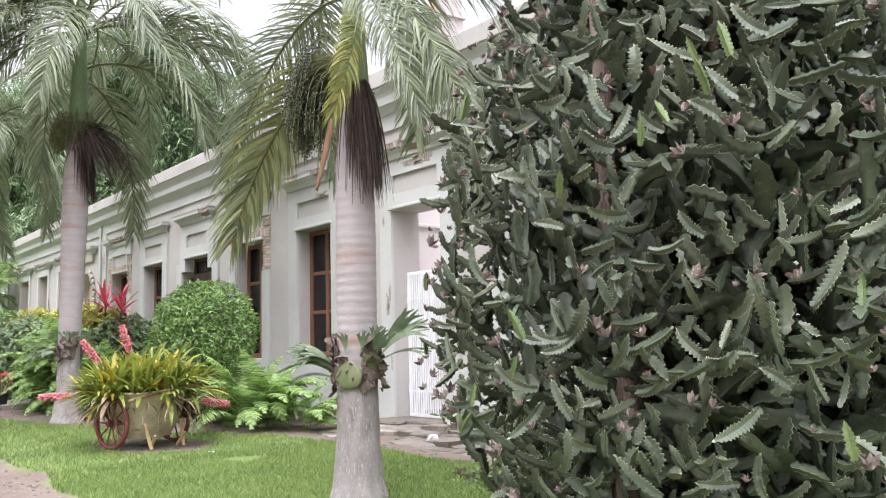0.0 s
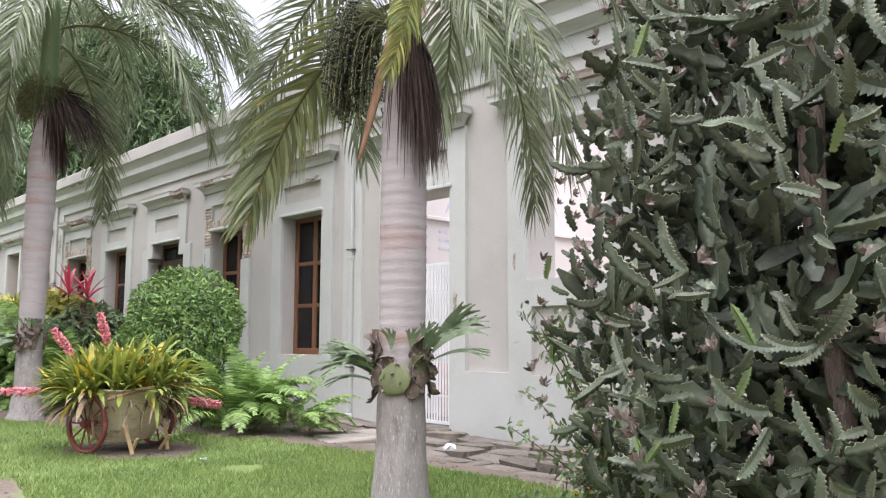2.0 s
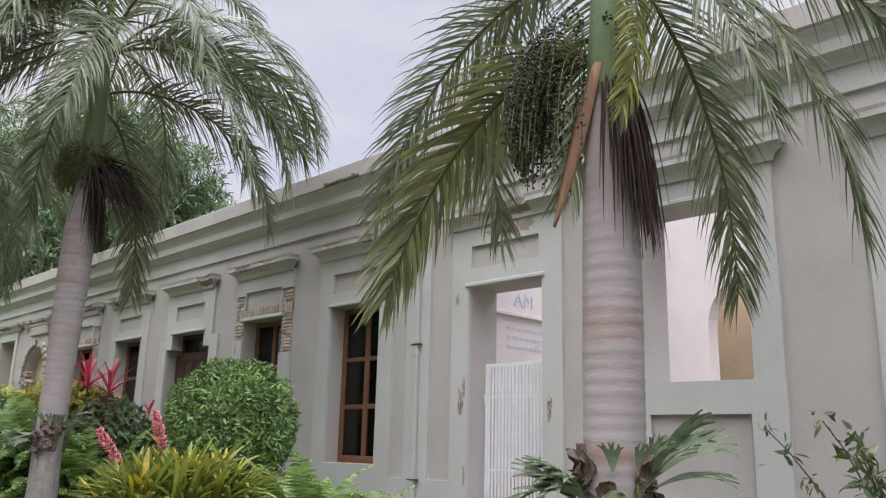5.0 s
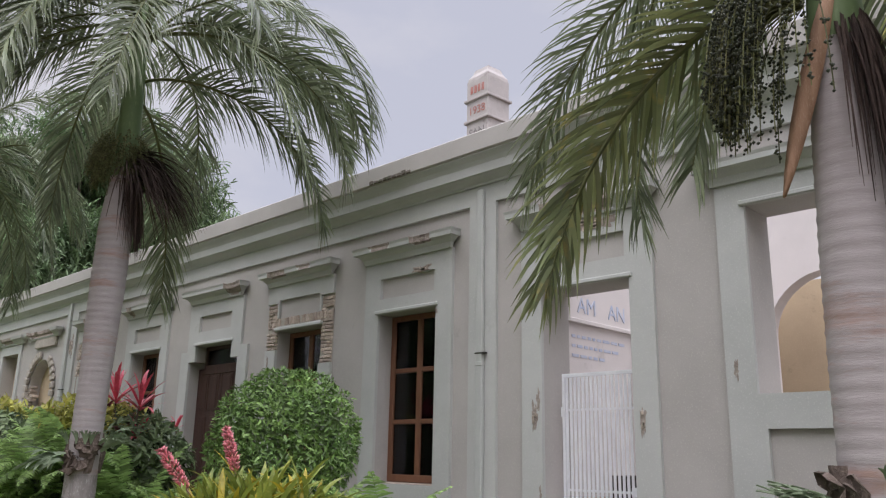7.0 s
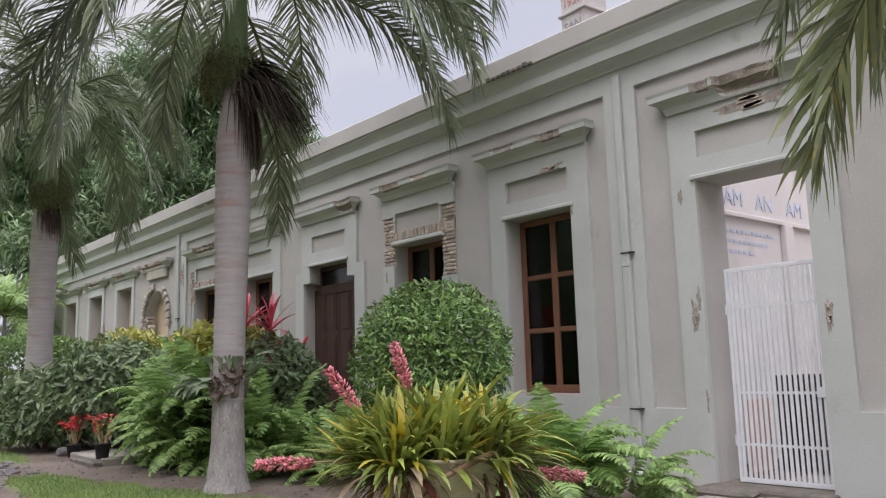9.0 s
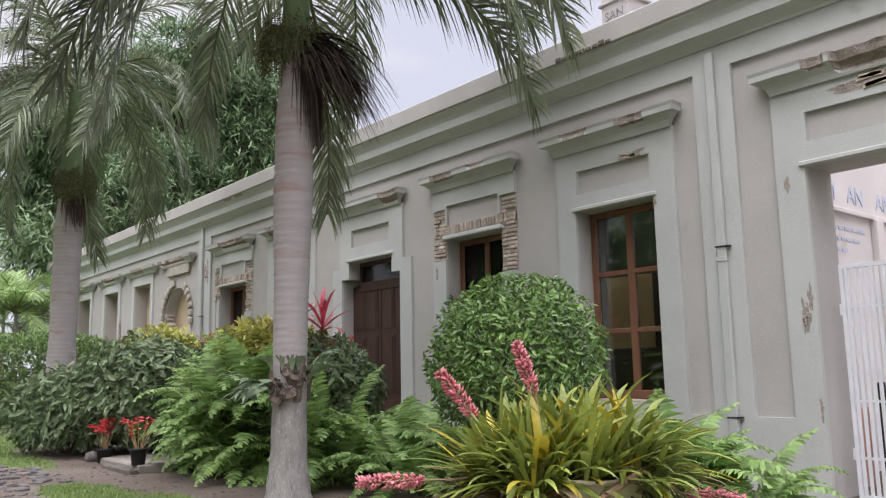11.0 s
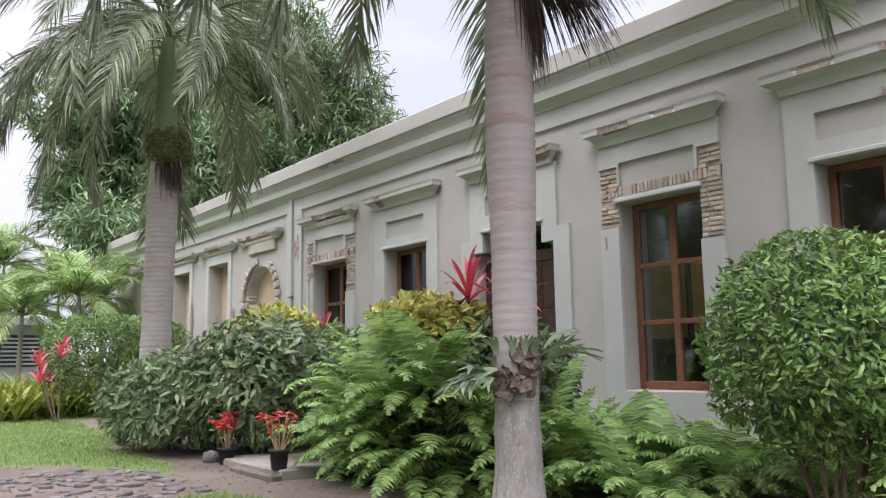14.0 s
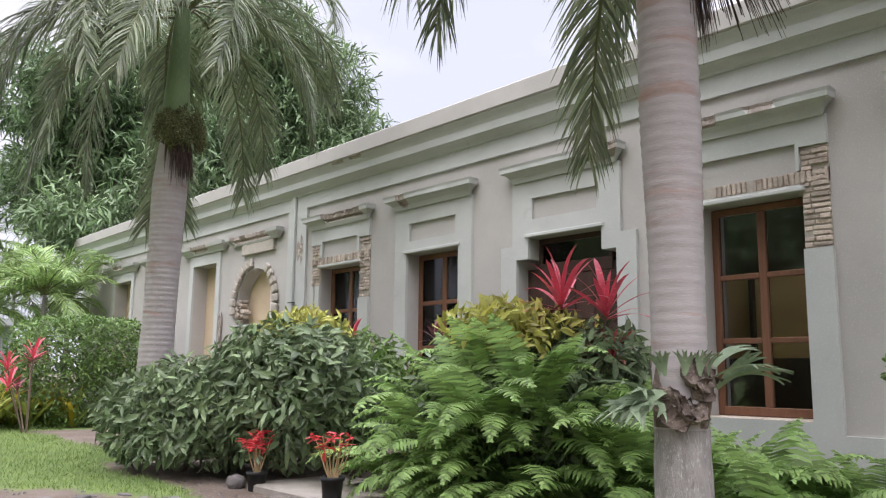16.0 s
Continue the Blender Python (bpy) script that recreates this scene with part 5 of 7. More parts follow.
# ---- giant candelabra spurge ----
def spurge_branch(seed, length, width, curve, pitch=0.024):
    """A three-winged branch with toothed edges, growing along +z and bending to +x."""
    rnd = np.random.RandomState(seed)
    n = max(6, int(length / pitch))
    tw = rnd.uniform(-0.9, 0.9)
    v, f, sl = [], [], []
    p, d = np.array([0.0, 0, 0]), np.array([0.0, 0, 1])
    for i in range(n + 1):
        u = i / n
        w = width * (0.62 + 0.5 * math.sin(math.pi * min(1, u * 0.9 + 0.08))) * (1 if u < 0.93 else (1 - u) / 0.07 * 0.6 + 0.4)
        s1 = np.array([0, 1.0, 0])
        s2 = np.cross(d, s1)
        for k in range(3):
            a = tw * u + 2 * math.pi * k / 3
            b = a + math.pi / 3
            tooth = w * (1.0 + (0.38 if i % 2 else -0.12) + 0.1 * math.sin(5 * u * math.pi + k * 2 + seed))
            lift = d * (0.007 if i % 2 else 0)
            e = s1 * math.cos(a) + s2 * math.sin(a)
            g = s1 * math.cos(b) + s2 * math.sin(b)
            v += [tuple(p + e * tooth * 0.87), tuple(p + e * tooth + lift), tuple(p + g * w * 0.17)]
        p = p + d * length / n
        d = d + np.array([curve / n, 0, 0])
        d /= np.linalg.norm(d)
    m = 9
    for i in range(n):
        for k in range(3):
            a, b, c, e = i * m + 3 * k, i * m + 3 * k + 1, i * m + 3 * k + 2, i * m + (3 * k + 3) % m
            prev = i * m + (3 * k - 1) % m
            f += [(prev, a, a + m, prev + m), (a, b, b + m, a + m), (b, c, c + m, b + m)]
            sl += [0, 1, 0]
    o = len(v)
    v.append(tuple(p + d * 0.01))
    for j in range(m):
        f.append((n * m + j, n * m + (j + 1) % m, o, o))
        sl.append(1)
    return np.array(v), np.array(f), np.array(sl)


def cut_mesh(name, v, f, sl, *mats):
    me = bpy.data.meshes.new(name)
    me.from_pydata([tuple(p) for p in v], [], [tuple(dict.fromkeys(int(i) for i in q)) for q in f])
    for m in mats:
        me.materials.append(m)
    me.polygons.foreach_set("material_index", [int(i) for i in sl])
    me.update()
    return me


def build_spurge():
    C = Vector((4.2, 2.5, 0))
    t = thing("candelabra_spurge", (C.x, C.y, gz(C.x, C.y)), "huge dense dark green candelabra cactus with toothed branches and corky stems", "cactus")
    rnd = random.Random(11)
    rr = np.random.RandomState(12)
    sizes = ((0.34, 0.034, 0.3), (0.40, 0.038, 1.0), (0.26, 0.037, -0.4), (0.42, 0.037, 1.5), (0.2, 0.036, 0.1), (0.34, 0.045, 0.8), (0.46, 0.036, 0.5), (0.28, 0.045, 1.8))
    kinds = [spurge_branch(i, *q, pitch=0.027) for i, q in enumerate(sizes)]
    meshes = [cut_mesh("branch", *spurge_branch(i, *q, pitch=0.0165), CACT, CACTRIB) for i, q in enumerate(sizes)]
    young = cut_mesh("young_branch", *spurge_branch(40, 0.24, 0.03, 0.1, pitch=0.016), CACTY, CACTY)
    H = 4.5

    def radius(z, a):
        return (1.37 + 0.32 * smooth(0.0, 1.3, z)) * (1 - 0.33 * smooth(1.9, 4.4, z)) * (1 + 0.13 * noise.noise((math.cos(a) * 2, math.sin(a) * 2, z * 1.1)))

    # corky main stems
    for k in range(9):
        a = k * 2.4
        r0, r1 = rnd.uniform(0.05, 0.3), rnd.uniform(0.5, 1.2)
        top = rnd.uniform(2.6, 4.2)
        pts = []
        for i in range(12):
            u = i / 11
            rad = r0 + (r1 - r0) * u ** 0.7
            pts.append((rad * math.cos(a + 0.5 * u) + 0.05 * noise.noise((u * 4, k, 0)), rad * math.sin(a + 0.5 * u) + 0.05 * noise.noise((u * 4, k, 5)), top * u))
        part("corky_stem", Shape().tube(pts, [0.055 * (1 - 0.6 * i / 11) for i in range(12)], 8), CORK, t, "corky brown stem", True)
    pts = [(-0.78 - 0.16 * u + 0.04 * noise.noise((u * 4, 3, 0)), 0.12 + 0.06 * noise.noise((u * 5, 3, 5)), 4.2 * u) for u in [i / 17 for i in range(18)]]
    part("corky_stem", Shape().tube(pts, [0.065 * (1 - 0.35 * i / 17) * (1 + 0.15 * noise.noise((i * 0.9, 7, 0))) for i in range(18)], 10), CORKP, t, "pale brown corky stem", True)
    near, rest = [], []
    total = 7300
    for k in range(total):
        z = rnd.uniform(0.05, H)
        a = rnd.uniform(0, 2 * math.pi)
        depth = rnd.random() ** 1.6
        # towards the path the outside is seen from close by
        rad = radius(z, a) - 0.14 - 1.0 * depth
        p = Vector((rad * math.cos(a), rad * math.sin(a), z))
        out = Vector((math.cos(a), math.sin(a), 0))
        side = Vector((-math.sin(a), math.cos(a), 0))
        d = (out * rnd.uniform(-0.2, 1.0) + side * rnd.uniform(-1.0, 1.0) + Vector((0, 0, rnd.uniform(-0.6, 0.9)))).normalized()
        bend = (Vector((0, 0, 1)) - d * d.z + side * rnd.uniform(-0.4, 0.4)).normalized()
        y = d.cross(bend).normalized()
        x = y.cross(d)
        if depth < 0.3 and abs(a - 3.02) < 0.10 and z > 1.2:
            continue
        sc = rnd.uniform(0.33, 0.66)
        m = Matrix.Translation(p) @ Matrix((x, y, d)).transposed().to_4x4() @ Matrix.Scale(sc, 4)
        facing = math.cos(a) * -0.85 + math.sin(a) * -0.15
        item = (depth - 0.5 * facing, k % len(kinds), m)
        rest.append(item)
    rest.sort(key=lambda i: i[0])
    for _, kind, m in rest[:300]:
        part("branch", meshes[kind], CACT, t, m=m)
    V, Fc, S = [], [], []
    o = 0
    for _, kind, m in rest[300:]:
        v, f, s = kinds[kind]
        mm = np.array(m)
        V.append(v @ mm[:3, :3].T + mm[:3, 3])
        Fc.append(f + o)
        S.append(s)
        o += len(v)
    V, Fc, S = np.concatenate(V), np.concatenate(Fc), np.concatenate(S)
    tri = Fc[:, 2] == Fc[:, 3]
    Fc, S = Fc[~tri], S[~tri]
    part("branch_mass", soup("branch_mass", V, Fc, CACT, CACTRIB, slots=S), CACT, t, kind="stuff")
    # coarse dead and shaded branches that fill the heart
    coarse = [spurge_branch(i + 60, *q, pitch=0.07) for i, q in enumerate(sizes)]
    V, Fc, S = [], [], []
    o = 0
    for k in range(2800):
        z = rnd.uniform(0.05, H)
        a = rnd.uniform(0, 2 * math.pi)
        rad = (radius(z, a) - 0.35) * rnd.uniform(0.2, 0.92)
        m = np.array(pose(rad * math.cos(a), rad * math.sin(a), z, rnd.uniform(-75, 75), rnd.uniform(-75, 75), rnd.uniform(0, 360)) @ Matrix.Scale(rnd.uniform(0.75, 1.1), 4))
        v, f, q = coarse[k % len(coarse)]
        V.append(v @ m[:3, :3].T + m[:3, 3])
        Fc.append(f + o)
        S.append(q * 0)
        o += len(v)
    V, Fc, S = np.concatenate(V), np.concatenate(Fc), np.concatenate(S)
    Fc = Fc[Fc[:, 2] != Fc[:, 3]]
    part("inner_branch_mass", soup("inner_branch_mass", V, Fc, CACT), CACT, t, kind="stuff")
    for k in range(34):
        z = rnd.uniform(0.4, 3.2)
        a = math.radians(rnd.uniform(130, 290))
        rad = radius(z, a) - 0.05
        part("young_branch", young, CACTY, t, "bright yellow-green new shoot", m=pose(rad * math.cos(a), rad * math.sin(a), z, rnd.uniform(-30, 30), rnd.uniform(-30, 30), rnd.uniform(0, 360)) @ Matrix.Scale(rnd.uniform(0.4, 0.75), 4))
    tip = Shape()
    for j in range(7):
        a = j * 0.9
        tip.add([(0, 0, 0), (0.03 * math.cos(a), 0.03 * math.sin(a), 0.02), (0.045 * math.cos(a + 0.4), 0.04 * math.sin(a + 0.4), 0.05), (0.02 * math.cos(a + 0.9), 0.02 * math.sin(a + 0.9), 0.035)], [(0, 1, 2, 3)])
    tipm = tip.data("withered_tip", DRYTIP)
    for k in range(260):
        z = rnd.uniform(0.3, 3.6)
        a = math.radians(rnd.uniform(110, 300))
        rad = radius(z, a) - rnd.uniform(-0.04, 0.16)
        part("withered_tip", tipm, DRYTIP, t, "dry withered branch tip" if k == 0 else "", m=pose(rad * math.cos(a), rad * math.sin(a), z, rnd.uniform(-60, 60), rnd.uniform(-60, 60), rnd.uniform(0, 360)) @ Matrix.Scale(rnd.uniform(0.45, 1.1), 4))


build_spurge()


# ---- leafy shrubs ----
def shell_leaves(n, rx, ry, rz, seed, size, template=OVAL, mat=None, lump=0.15, inner=0.35, up=0.4, center=(0, 0, 0), low=-1.0, power=2.0, droop=0.0, name="foliage"):
    """Leaves over a lumpy ellipsoid: mostly at its skin, facing out and up."""
    rnd = np.random.RandomState(seed)
    d = rnd.normal(size=(n * 2, 3))
    d /= np.linalg.norm(d, axis=1, keepdims=True)
    d = d[d[:, 2] > low][:n]
    n = len(d)
    e = np.sign(d) * np.abs(d) ** (2.0 / power)
    e /= np.maximum(np.linalg.norm(e, axis=1, keepdims=True), 1e-6)
    rad = np.array([1 + lump * noise.noise((q[0] * 2.2, q[1] * 2.2, q[2] * 2.2 + seed)) + lump * 0.6 * noise.noise((q[0] * 6, q[1] * 6, q[2] * 6 + seed)) for q in d])
    if power > 2.0:
        k = (np.abs(d) ** power).sum(axis=1) ** (-1.0 / power)
        rad = rad * k
    rad *= 1 - inner * rnd.uniform(0, 1, n) ** 2.2
    p = d * rad[:, None] * np.array([rx, ry, rz]) + np.array(center)
    face = d + rnd.normal(0, 0.55, (n, 3)) + np.array([0, 0, up])
    along = np.cross(face, rnd.normal(size=(n, 3)))
    along /= np.linalg.norm(along, axis=1, keepdims=True)
    along = along + d * 0.7 + np.array([0, 0, -droop])
    r = turns(along, face, rnd.uniform(-0.4, 0.4, n))
    v, f = scatter(*template, p, r, size * rnd.uniform(0.65, 1.25, n))
    return soup(name, v, f, mat)


def stems(n, r0, r1, h, seed, rad=0.018):
    rnd = random.Random(seed)
    s = Shape()
    for k in range(n):
        a = rnd.uniform(0, 6.28)
        p = [(r0 * math.cos(a) + (r1 - r0) * math.cos(a) * u * rnd.uniform(0.8, 1.1) + 0.03 * noise.noise((u * 5, k, 0)), r0 * math.sin(a) + (r1 - r0) * math.sin(a) * u, h * u) for u in (0, 0.25, 0.5, 0.75, 1)]
        s.tube(p, [rad, rad * 0.9, rad * 0.75, rad * 0.6, rad * 0.4], 6, cap=False)
    return s


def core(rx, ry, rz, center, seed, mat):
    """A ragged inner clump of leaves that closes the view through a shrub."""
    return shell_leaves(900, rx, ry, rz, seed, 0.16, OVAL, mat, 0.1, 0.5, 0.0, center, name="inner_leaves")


def bush(name, loc, rx, ry, rz, cz, n, size, mat, label, category, seed, template=OVAL, power=2.0, lump=0.15, stemn=7, low=-1.0, up=0.4, droop=0.0, extra=()):
    t = thing(name, (loc[0], loc[1], gz(*loc)), label, category)
    part("stem_mass", stems(stemn, 0.08, min(rx, ry) * 0.6, cz, seed), TWIG, t, "brown woody stems", kind="stuff")
    part("foliage", shell_leaves(n, rx, ry, rz, seed, size, template, mat, lump, 0.4, up, (0, 0, cz), low, power, droop), mat, t, kind="stuff")
    # shade inside the bush is put into the dark leaf colour
    part("inner_leaves", core(rx * 0.72, ry * 0.72, rz * 0.74, (0, 0, cz), seed + 50, DARKL), DARKL, t, "inner leaves given a dark colour for shade", kind="stuff")
    for nm, off, mm, lab, tmpl, sz in extra:
        part(nm, shell_leaves(620, 0.6, 0.6, 0.36, seed + 7, sz, tmpl, mm, 0.2, 0.5, 0.3, off, -0.3, name=nm), mm, t, lab, kind="stuff")
    return t


bush("round_bush", (5.75, 13.3), 0.86, 0.95, 0.88, 1.48, 11000, 0.085, BUSHL, "clipped round bright green bush on a short stem", "bush", 3, lump=0.15, stemn=9)
bush("dark_shrub", (4.75, 21.3), 1.1, 1.5, 0.98, 1.0, 5200, 0.19, DARKL, "wide dark green glossy shrub over bare soil", "shrub", 5, OVAL, low=-0.75, up=0.2, droop=0.5,
     extra=(("yellow_leaves", (0.3, 0.2, 1.78), CROTY, "yellow-green croton leaves", OVAL, 0.17),))
bush("dark_shrub", (3.85, 22.5), 0.95, 1.35, 0.74, 0.7, 3600, 0.17, DARKL, "dark green spreading shrub beneath a palm", "shrub", 6, low=-0.75, up=0.2, droop=0.5)
bush("mixed_shrub", (6.0, 22.2), 1.1, 1.5, 0.85, 1.1, 3200, 0.17, HEDGEL, "green shrub with red blossoms against the facade", "shrub", 8, low=-0.6, droop=0.3)
bush("leafy_shrub", (5.6, 17.1), 0.85, 0.9, 0.85, 1.05, 3600, 0.16, DARKL, "dark leafy shrub with yellow croton tops near the door", "shrub", 9, low=-0.7, droop=0.4,
     extra=(("yellow_leaves", (-0.3, 0.4, 1.66), CROTY, "yellow croton leaves", OVAL, 0.17),))
bush("leafy_shrub", (5.1, 18.0), 0.8, 0.8, 0.75, 0.95, 3000, 0.16, DARKL, "dark leafy shrub with pale variegated tops", "shrub", 10, low=-0.7, droop=0.4,
     extra=(("yellow_leaves", (0.0, -0.2, 1.72), CROTY, "yellow croton leaves", OVAL, 0.17),))


def hedge(x0, x1, y0, y1, h, n, seed):
    t = thing("hedge", ((x0 + x1) / 2, (y0 + y1) / 2, gz(x0, y0)), "clipped flat-topped green hedge", "hedge")
    rx, ry = (x1 - x0) / 2, (y1 - y0) / 2
    part("foliage", shell_leaves(n, rx, ry, h / 2, seed, 0.13, OVAL, HEDGEL, 0.06, 0.3, 0.4, (0, 0, h / 2), -0.9, 6.0), HEDGEL, t, kind="stuff")
    # inner leaves coloured dark to stand for the hedge's inner shade
    part("inner_leaves", shell_leaves(1500, rx * 0.85, ry * 0.9, h * 0.43, seed + 1, 0.2, OVAL, DARKL, 0.05, 0.4, 0, (0, 0, h / 2), -1, 5.0, name="inner_leaves"), DARKL, t, "inner leaves given a dark colour for shade", kind="stuff")


hedge(4.3, 7.7, 31.6, 34.6, 2.55, 15000, 4)


# ---- ferns ----
def fern_frond(seed, length, a0, a1, mat=FERNL):
    rnd = np.random.RandomState(seed)
    n, v, f = 15, [], []
    p, k = np.array([0.0, 0, 0]), 0
    for i in range(n):
        u = i / (n - 1)
        th = math.radians(a0 + (a1 - a0) * u ** 1.1)
        t = np.array([math.cos(th), 0, math.sin(th)])
        q = p + t * length / n
        up = np.array([-math.sin(th), 0, math.cos(th)])
        o = len(v)
        w = np.array([0, 0.004, 0])
        v += [tuple(p - w), tuple(p + w), tuple(q + w), tuple(q - w)]
        f.append((o, o + 1, o + 2, o + 3))
        if u > 0.1:
            for h in (0.25, 0.75):
                for s in (-1, 1):
                    b = p + (q - p) * h
                    ln = length * 0.17 * max(0.0, math.sin(math.pi * min(1, (u * 0.88 + 0.1)))) ** 0.6 * rnd.uniform(0.85, 1.1)
                    d = np.array([0, s, 0]) * 0.95 + t * 0.3 + up * rnd.uniform(-0.25, 0.05)
                    d /= np.linalg.norm(d)
                    ww = t * length * 0.017
                    o = len(v)
                    m1 = b + d * ln * 0.55 + up * 0.004
                    e = b + d * ln - up * ln * 0.15
                    v += [tuple(b - ww * 0.7), tuple(b + ww * 0.7), tuple(m1 + ww), tuple(m1 - ww), tuple(e + ww * 0.15), tuple(e - ww * 0.15)]
                    f += [(o, o + 1, o + 2, o + 3), (o + 3, o + 2, o + 4, o + 5)]
        p = q
    return soup("fern_frond", v, f, mat)


FERNS = [fern_frond(1, 1.15, 85, -30), fern_frond(2, 1.05, 72, -50), fern_frond(3, 0.9, 55, -45), fern_frond(4, 1.15, 88, 25), fern_frond(5, 0.85, 35, -60)]


def fern(loc, n, size, label, seed, spread=0.25, zoff=0.0, group="ferns", kinds=(0, 0, 1, 1, 2, 3, 4)):
    t = thing("fern", (loc[0], loc[1], gz(*loc[:2]) + zoff), label, "fern", group)
    rnd = random.Random(seed)
    for k in range(n):
        a = rnd.uniform(0, 360)
        r = spread * rnd.random() ** 0.5
        part("frond", FERNS[rnd.choice(kinds)], FERNL, t, m=pose(r * math.cos(radians(a)), r * math.sin(radians(a)), 0.02, rnd.uniform(-12, 12), rnd.uniform(-10, 15), a + rnd.uniform(-40, 40)) @ Matrix.Scale(size * rnd.uniform(0.75, 1.15), 4))
    return t


fern((6.0, 11.8), 64, 1.05, "lush bright green sword fern beside the facade", 1, 0.35, kinds=(0, 3, 3, 0, 1))
fern((6.4, 11.1), 22, 0.85, "small green fern with fronds bent to the ground", 2)
for x, y, n, s, zo in ((4.55, 17.3, 26, 0.95, 0.75), (4.8, 17.0, 26, 0.95, 0.9), (4.6, 18.1, 26, 0.95, 0.7), (5.0, 16.6, 24, 0.9, 0.6), (4.5, 17.6, 24, 0.9, 0.35), (4.7, 18.3, 22, 0.9, 0.4), (5.0, 17.6, 24, 0.9, 1.1), (5.2, 16.2, 24, 0.95, 0.45), (4.5, 22.0, 20, 0.8, 0.7)):
    fern((x, y), n, s, "sword fern growing up through the shrub border", int(x * 37 + y * 11), 0.35, zo)
k = 0
for x, y, n, s in ((5.5, 14.9, 34, 0.95), (6.3, 14.6, 34, 1.0), (5.3, 15.9, 34, 1.0), (6.2, 15.7, 34, 1.05), (6.9, 13.9, 30, 0.95), (6.9, 15.0, 30, 0.95), (6.7, 16.6, 34, 1.0), (5.2, 16.7, 40, 1.15),
                   (4.8, 17.3, 46, 1.25), (4.85, 18.0, 40, 1.1), (5.3, 17.5, 40, 1.35), (4.9, 18.8, 34, 1.05), (6.3, 12.7, 26, 0.9), (5.6, 18.7, 34, 1.25), (7.2, 17.6, 30, 1.0), (6.9, 19.0, 30, 1.0)):
    k += 1
    fern((x, y), n, s, "lush green sword fern in the border", 20 + k, 0.3)


# ---- cordylines ----
def strap_rosette(t, n, length, width, mat, z, seed, tilt=(15, 85), name="leaf", bend=1.2, xy=(0, 0), labels=""):
    rnd = random.Random(seed)
    meshes = []
    for v in range(4):
        L = length * (0.8 + 0.13 * v)
        s = Shape()
        vv, ff = [], []
        m = 7
        th = radians(90)
        px, pz = 0.0, 0.0
        b = bend * (0.6 + 0.25 * v)
        for i in range(m + 1):
            u = i / m
            w = width * max(0.0, math.sin(math.pi * min(1, 0.1 + 0.86 * u))) ** 0.7 * (1 if i < m else 0.1)
            ang = radians(90) - b * u ** 1.5
            vv += [(px, -w, pz + w * 0.3), (px, 0, pz), (px, w, pz + w * 0.3)]
            px += math.cos(ang) * L / m
            pz += math.sin(ang) * L / m
        for i in range(m):
            a = 3 * i
            ff += [(a, a + 1, a + 4, a + 3), (a + 1, a + 2, a + 5, a + 4)]
        s.add(vv, ff)
        meshes.append(s.data(name, mat, smooth=True))
    for k in range(n):
        a = k * 137.5 + rnd.uniform(-12, 12)
        lean = tilt[0] + (tilt[1] - tilt[0]) * (k / max(1, n - 1)) + rnd.uniform(-6, 6)
        part(name, meshes[k % 4], mat, t, labels if k == 0 else "", m=pose(xy[0], xy[1], z - 0.1 * k / n, 0, 0, a) @ pose(0, 0, 0, rnd.uniform(-10, 10), lean, 0) @ Matrix.Scale(rnd.uniform(0.85, 1.1), 4))


def cordyline(loc, heads, label, seed):
    t = thing("cordyline", (loc[0], loc[1], gz(*loc)), label, "cordyline")
    for j, (dx, dy, z, mat, n, ln) in enumerate(heads):
        part("cane", Shape().tube([(dx * 0.2, dy * 0.2, 0), (dx * 0.6, dy * 0.6, z * 0.5), (dx, dy, z)], [0.02, 0.016, 0.013], 6), TWIG, t)
        strap_rosette(t, n, ln, 0.031, mat, z, seed + j, (8, 80), "leaf", 0.7, (dx, dy), "narrow red leaves" if mat is CORDR else "narrow maroon leaves")


cordyline((5.3, 17.15), [(0, 0, 2.1, CORDR, 18, 0.62), (0.2, -0.4, 2.0, CORDR, 17, 0.58), (0.1, -0.2, 1.55, CORDD, 11, 0.45), (-0.1, 0.25, 1.75, CORDD, 10, 0.42), (0.2, -0.45, 1.55, CORDR, 9, 0.4)], "tall cordyline with crimson and maroon leaf crowns", 3)
cordyline((6.0, 21.7), [(0, 0, 1.85, CORDR, 11, 0.36), (0.2, 0.2, 1.6, CORDD, 9, 0.3)], "small red cordyline above the shrubs", 13)
cordyline((6.9, 20.9), [(0, 0, 1.9, CORDD, 10, 0.34), (0.1, -0.1, 1.35, CORDD, 10, 0.34), (-0.1, 0.35, 1.3, CORDD, 9, 0.3)], "thin maroon cordyline before the facade", 17)
cordyline((7.0, 18.4), [(0, 0, 1.75, CORDR, 9, 0.28), (0.05, 0.1, 1.0, CORDD, 7, 0.25)], "thin red cordyline before the dark door", 19)
cordyline((4.05, 30.6), [(0, 0, 1.6, CORDR, 14, 0.5), (-0.4, 0.3, 1.35, CORDR, 12, 0.45), (0.2, 0.9, 1.5, CORDD, 12, 0.45), (-0.5, -0.3, 1.0, CORDR, 12, 0.45), (-0.1, 0.6, 0.9, CORDD, 12, 0.4)], "group of pink-red cordylines beside the hedge", 23)


